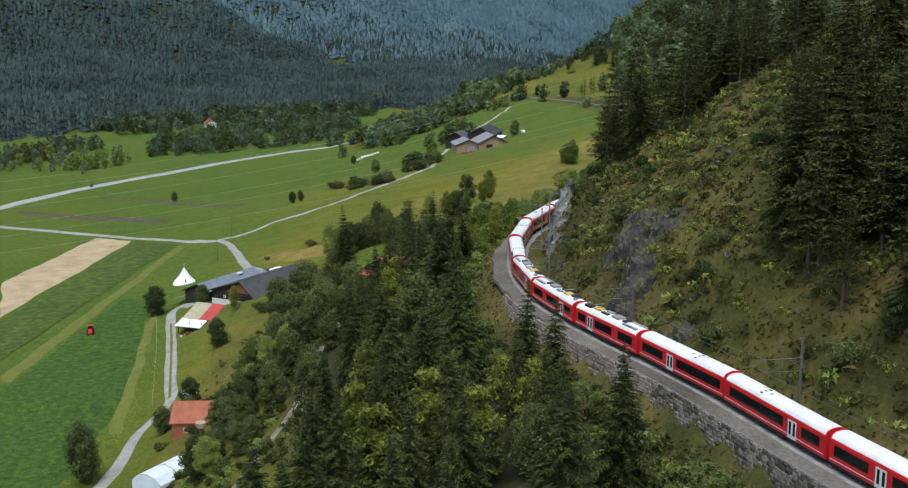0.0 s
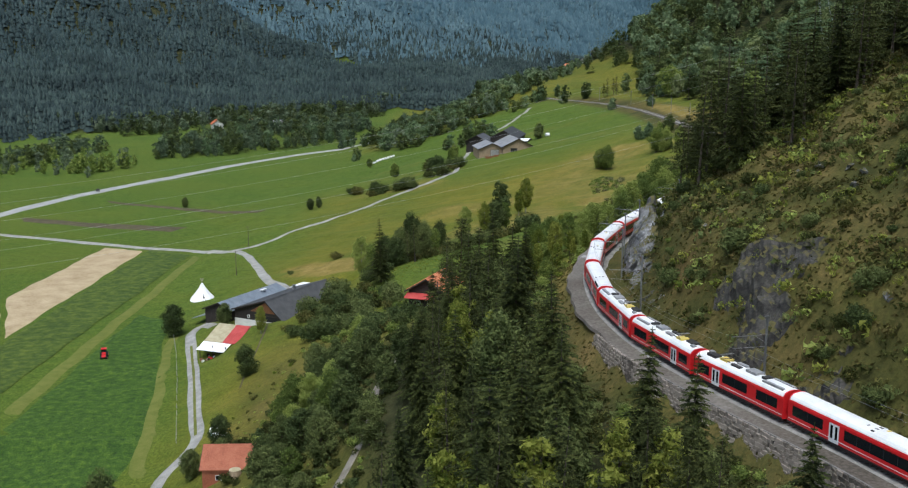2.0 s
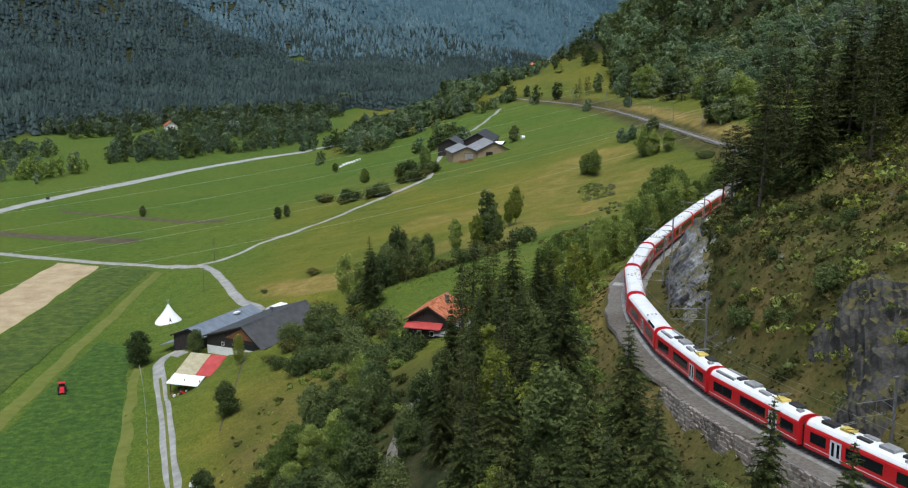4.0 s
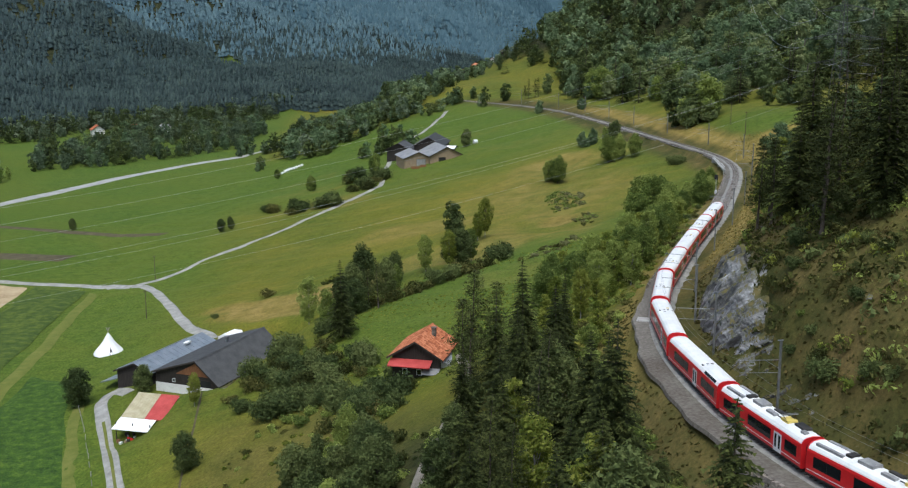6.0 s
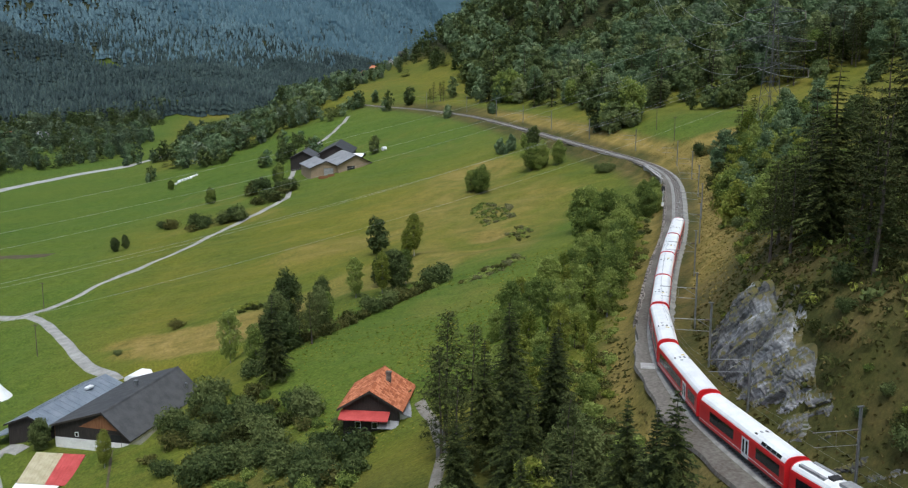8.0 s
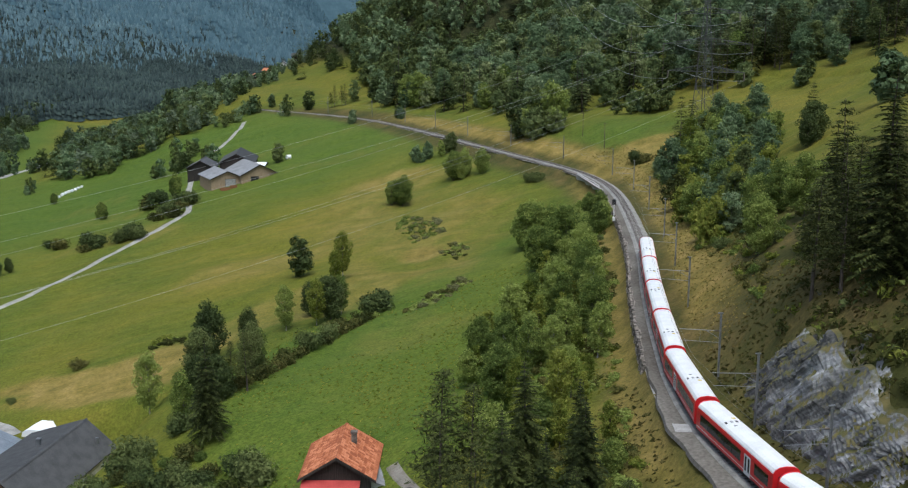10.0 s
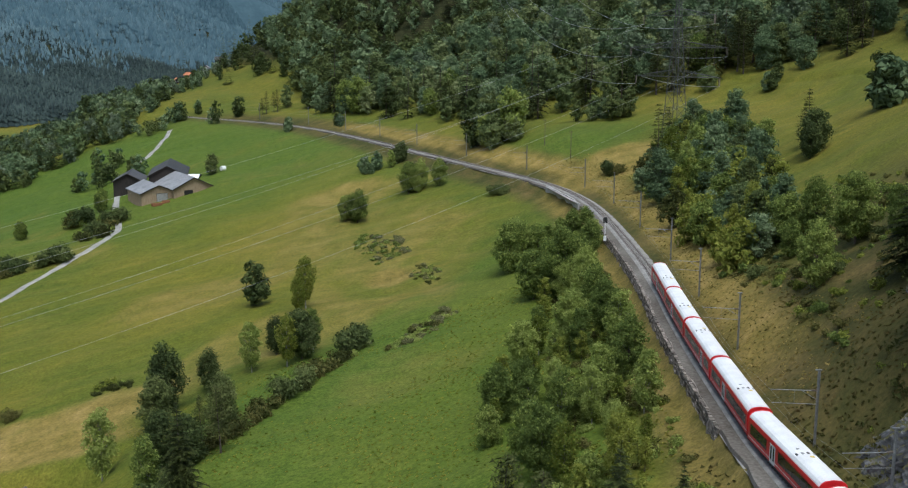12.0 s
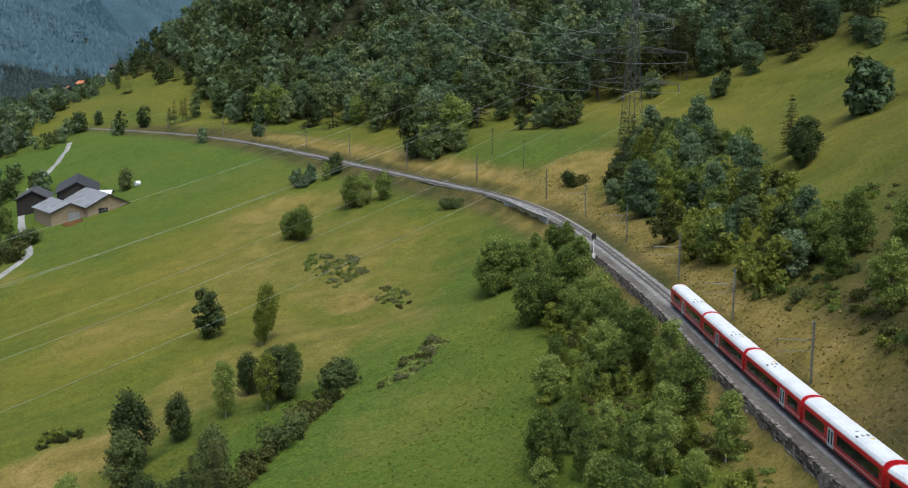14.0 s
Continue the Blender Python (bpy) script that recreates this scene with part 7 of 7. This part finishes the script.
for y in (-4.9, 0, 4.9):
    part("hoop", Geo().bar((-3.42, y, 0), (-3.32, y, 1.62), .05).bar((-3.32, y, 1.62), (-2.0, y, 2.74), .05).bar((-2.0, y, 2.74), (0, y, 3.24), .05).bar((0, y, 3.24), (2.0, y, 2.74), .05)
         .bar((2.0, y, 2.74), (3.32, y, 1.62), .05).bar((3.32, y, 1.62), (3.42, y, 0), .05), STEEL, shelter)
barrel = thing("barrel", "wooden tub beside the red shed", "barrel", at=pose(-50.0, 197.6, ground_z(-50.0, 197.6)))
g = Geo()
rings = [[(r * math.cos(.3927 * i), r * math.sin(.3927 * i), z) for i in range(16)] for z, r in ((-.2, 1.0), (.7, 1.15), (1.5, 1.0))]
g.add([p for r in rings for p in r], [(k * 16 + i, k * 16 + (i + 1) % 16, (k + 1) * 16 + (i + 1) % 16, (k + 1) * 16 + i) for k in range(2) for i in range(16)] + [tuple(range(47, 31, -1))])
part("tub", g, TANWALL, barrel)
part("cover", Geo().bar((0, 0, 1.5), (0, 0, 1.65), 1.05, 16, .5), CREAM, barrel)
cara = thing("covered_trailer", "small white-topped trailer with teal sides", "trailer", at=pose(-57.6, 219, ground_z(-57.6, 219), 0, 0, 30))
part("body", Geo().box(-1.2, -1.9, .4, 1.2, 1.9, 1.5), TEAL, cara)
part("cover", Geo().prism([(-1.3, 1.5), (1.3, 1.5), (1.1, 2.1), (.4, 2.4), (-.4, 2.4), (-1.1, 2.1)], "y", -2, 2), CANVAS, cara)
for x in (-1.25, 1.25):
    part("wheel", Geo().bar((x - .08, 0, .35), (x + .08, 0, .35), .35, 12), RUBBER_AND_SHADE, cara)
# small red field machine
trac = thing("tractor", "small red farm tractor standing in the crop", "tractor", at=pose(-102.3, 286.5, ground_z(-102.3, 286.5) + .25, 0, 0, 15))
part("bonnet", Geo().prism([(-1.7, .6), (.3, .6), (.3, 1.45), (-1.5, 1.25)], "x", -.5, .5), RED, trac)
part("cab", Geo().prism([(.2, .7), (1.4, .7), (1.25, 2.2), (.35, 2.2)], "x", -.65, .65), WINDOW, trac, "dark glazed cab")
part("cab_roof", Geo().box(-.75, .15, 2.2, .75, 1.45, 2.35), RED, trac)
for x, y, r in ((-.85, .9, .72), (.85, .9, .72), (-.7, -1.2, .42), (.7, -1.2, .42)):
    w = part("wheel", Geo().bar((x - .18, y, r), (x + .18, y, r), r, 16), RUBBER_AND_SHADE, trac)
    part("rim", Geo().bar((x - .2, y, r), (x + .2, y, r), r * .5, 12), RED, w)

# upper farm
f1 = gabled("barn", "tan timber barn with a pale sheet roof and open door", 17.3, 527.5, 8, 7.8, 7.8, 18, -14.2, -14.2, -10.6, -22, TANWALL, GREYROOF, .7, category="barn")
# open door is a black panel; the shade inside is its colour
opening(f1, "barn_door", -3.8, -.6, -18.6, -14.9, "y", 0, BOARD, RUBBER_AND_SHADE)
part("sliding_door", Geo().box(.6, -.12, -19.6, 4.2, -.02, -15.8), EQUIP, f1, "pale grey sliding door")
f2 = gabled("barn", "low tan timber barn with weathered grey roof", 4.2, 528.5, 8, 6.6, 5.2, 15, -15.4, -15.0, -12.9, -24, TANWALL, GREYROOF, .6, category="barn")
opening(f2, "barn_door", -.8, 3.4, -19.0, -15.7, "y", 0, BOARD, EQUIP)
f3 = gabled("barn", "dark timber barn with a dark sheet roof", 11.0, 546, -12, 7.0, 7.0, 22, -12.0, -12.0, -8.6, -22, BOARD, SLATE, .7, category="barn")
f4 = gabled("barn", "small dark timber barn at the upper farm", -3.0, 555, -14, 5.6, 5.6, 13, -14.8, -14.8, -12.0, -24, BOARD, SLATE, .6, category="barn")
f5 = gabled("shed", "small shed with a white sheet roof", 25, 552, 70, 3, 3, 8, -14.0, -14.0, -13.2, -20, BOARD, CANVAS, .4)
for x, y, w in ((6, 549, 4), (9.5, 551, 3), (3, 561, 3.5)):
    ob = thing("timber_stack", "stack of reddish timber boards beside the barn", "timber", at=pose(x, y, ground_z(x, y) - .1, 0, 0, R.uniform(-20, 30)))
    for k in range(7):
        part("board", Geo().box(-w / 2 + R.uniform(0, .4), k * .28, 0, w / 2 - R.uniform(0, .4), k * .28 + .24, R.uniform(.6, 1.2)), WARMWOOD, ob)
move = Matrix.Translation((28.7, 555.6, -13.4)) @ Matrix.Diagonal((1.0, 1.25, 1.08, 1)) @ Matrix.Translation((-25.1, -527.5, 14.2))
for ob in (f1, f2, f3, f4, f5):
    ob.matrix_world = move @ ob.matrix_world
# bales in white film
bale = Geo().bar((-.6, 0, .6), (.6, 0, .6), .62, 16)
bm_ = bale.mesh("silage_bale", CANVAS)
for k in range(14):
    x, y = -61 + (k % 7) * 1.5 + (3 if k > 6 else 0), 656 + (k % 7) * 2.2 + (6 if k > 6 else 0)
    ob = tagged(new("silage_bale", bm_), "round silage bale wrapped in white film", "bale", "bales in the meadow")
    ob.matrix_world = pose(x, y, ground_z(x, y) - .03, 0, 0, R.uniform(0, 90))
ob = tagged(new("silage_bale", bm_), "round silage bale wrapped in white film", "bale", "bales in the meadow")
ob.matrix_world = pose(38, 584, ground_z(38, 584) - .03, 0, 0, 20) @ Matrix.Diagonal((1.6, 1.6, 1.6, 1))
# houses across the valley and the hamlet on the spur
for x, y, turn, roof, wall, s, name in ((-226, 985, 20, TILE, PLASTER, 1.0, "house"), (-205, 1010, -30, TILE, PLASTER, .8, "house"), (-168, 985, 40, GREYROOF, PLASTER, 1, "house"), (-142, 940, 10, GREYROOF, PLASTER, .8, "house"),
                                        (84, 905, 30, TILE, TANWALL, .42, "house"), (96, 915, -20, GREYROOF, PLASTER, .45, "house"), (108, 908, 60, SLATE, BOARD, .5, "house"), (76, 915, 0, TILE, BOARD, .4, "house")):
    z = ground_z(x, y)
    h = gabled(name, "small white house with a pitched roof among trees", x, y, turn, 5 * s, 5 * s, 12 * s, z + 5.5 * s, z + 5.5 * s, z + 9 * s, z - 2, wall, roof, .7, category="house")
    for k in range(3):
        opening(h, "window", (-3.4 + k * 2.6) * s, (-2.4 + k * 2.6) * s, z + 2.5 * s, z + 4 * s, "y", 0, LINEWHITE, WINDOW)
# parked car on the valley road
car = thing("car", "dark car on the valley road", "car", at=pose(-205.5, 593, ground_z(-205.5, 593) + .2, 0, 0, 20))
part("body", Geo().prism([(-2.1, .3), (2.1, .3), (2.1, .8), (1.2, .95), (.6, 1.45), (-1.2, 1.45), (-1.9, .95), (-2.1, .9)], "x", -.85, .85), UNDER, car)
part("glass", Geo().prism([(1.1, .97), (.55, 1.40), (-1.15, 1.40), (-1.75, .97)], "x", -.87, .87), WINDOW, car)
for x in (-.8, .8):
    for y in (-1.3, 1.3):
        part("wheel", Geo().bar((x - .1, y, .32), (x + .1, y, .32), .32, 12), RUBBER_AND_SHADE, car)

# fence along the field edge by the lane
post = thing("fence_post", "weathered wooden fence post by the lane", "fence post")
part("stake", Geo().box(-.06, -.06, -.3, .06, .06, 1.1), BIRCH, post)
part("cap", Geo().prism([(-.07, 1.1), (.07, 1.1), (0, 1.18)], "y", -.07, .07), BIRCH, post)
line = [(-88.5, 303), (-84, 288), (-77.5, 264), (-71.5, 240), (-68, 226)]
k = 0
for (ax, ay), (bx, by) in zip(line, line[1:]):
    for i in range(6):
        x, y = ax + (bx - ax) * i / 6, ay + (by - ay) * i / 6
        m = pose(x, y, ground_z(x, y), R.uniform(-4, 4), R.uniform(-4, 4), R.uniform(0, 90))
        ob = post if k == 0 else copy_thing(post, m)
        ob.matrix_basis = m
        ob["group"] = "fence posts by the lane"
        k += 1

# builds of a tree that no place took
for kind, builds in KINDS.items():
    for ob in builds:
        if ob not in USED:
            for o in list(ob.children_recursive) + [ob]:
                bpy.data.objects.remove(o)
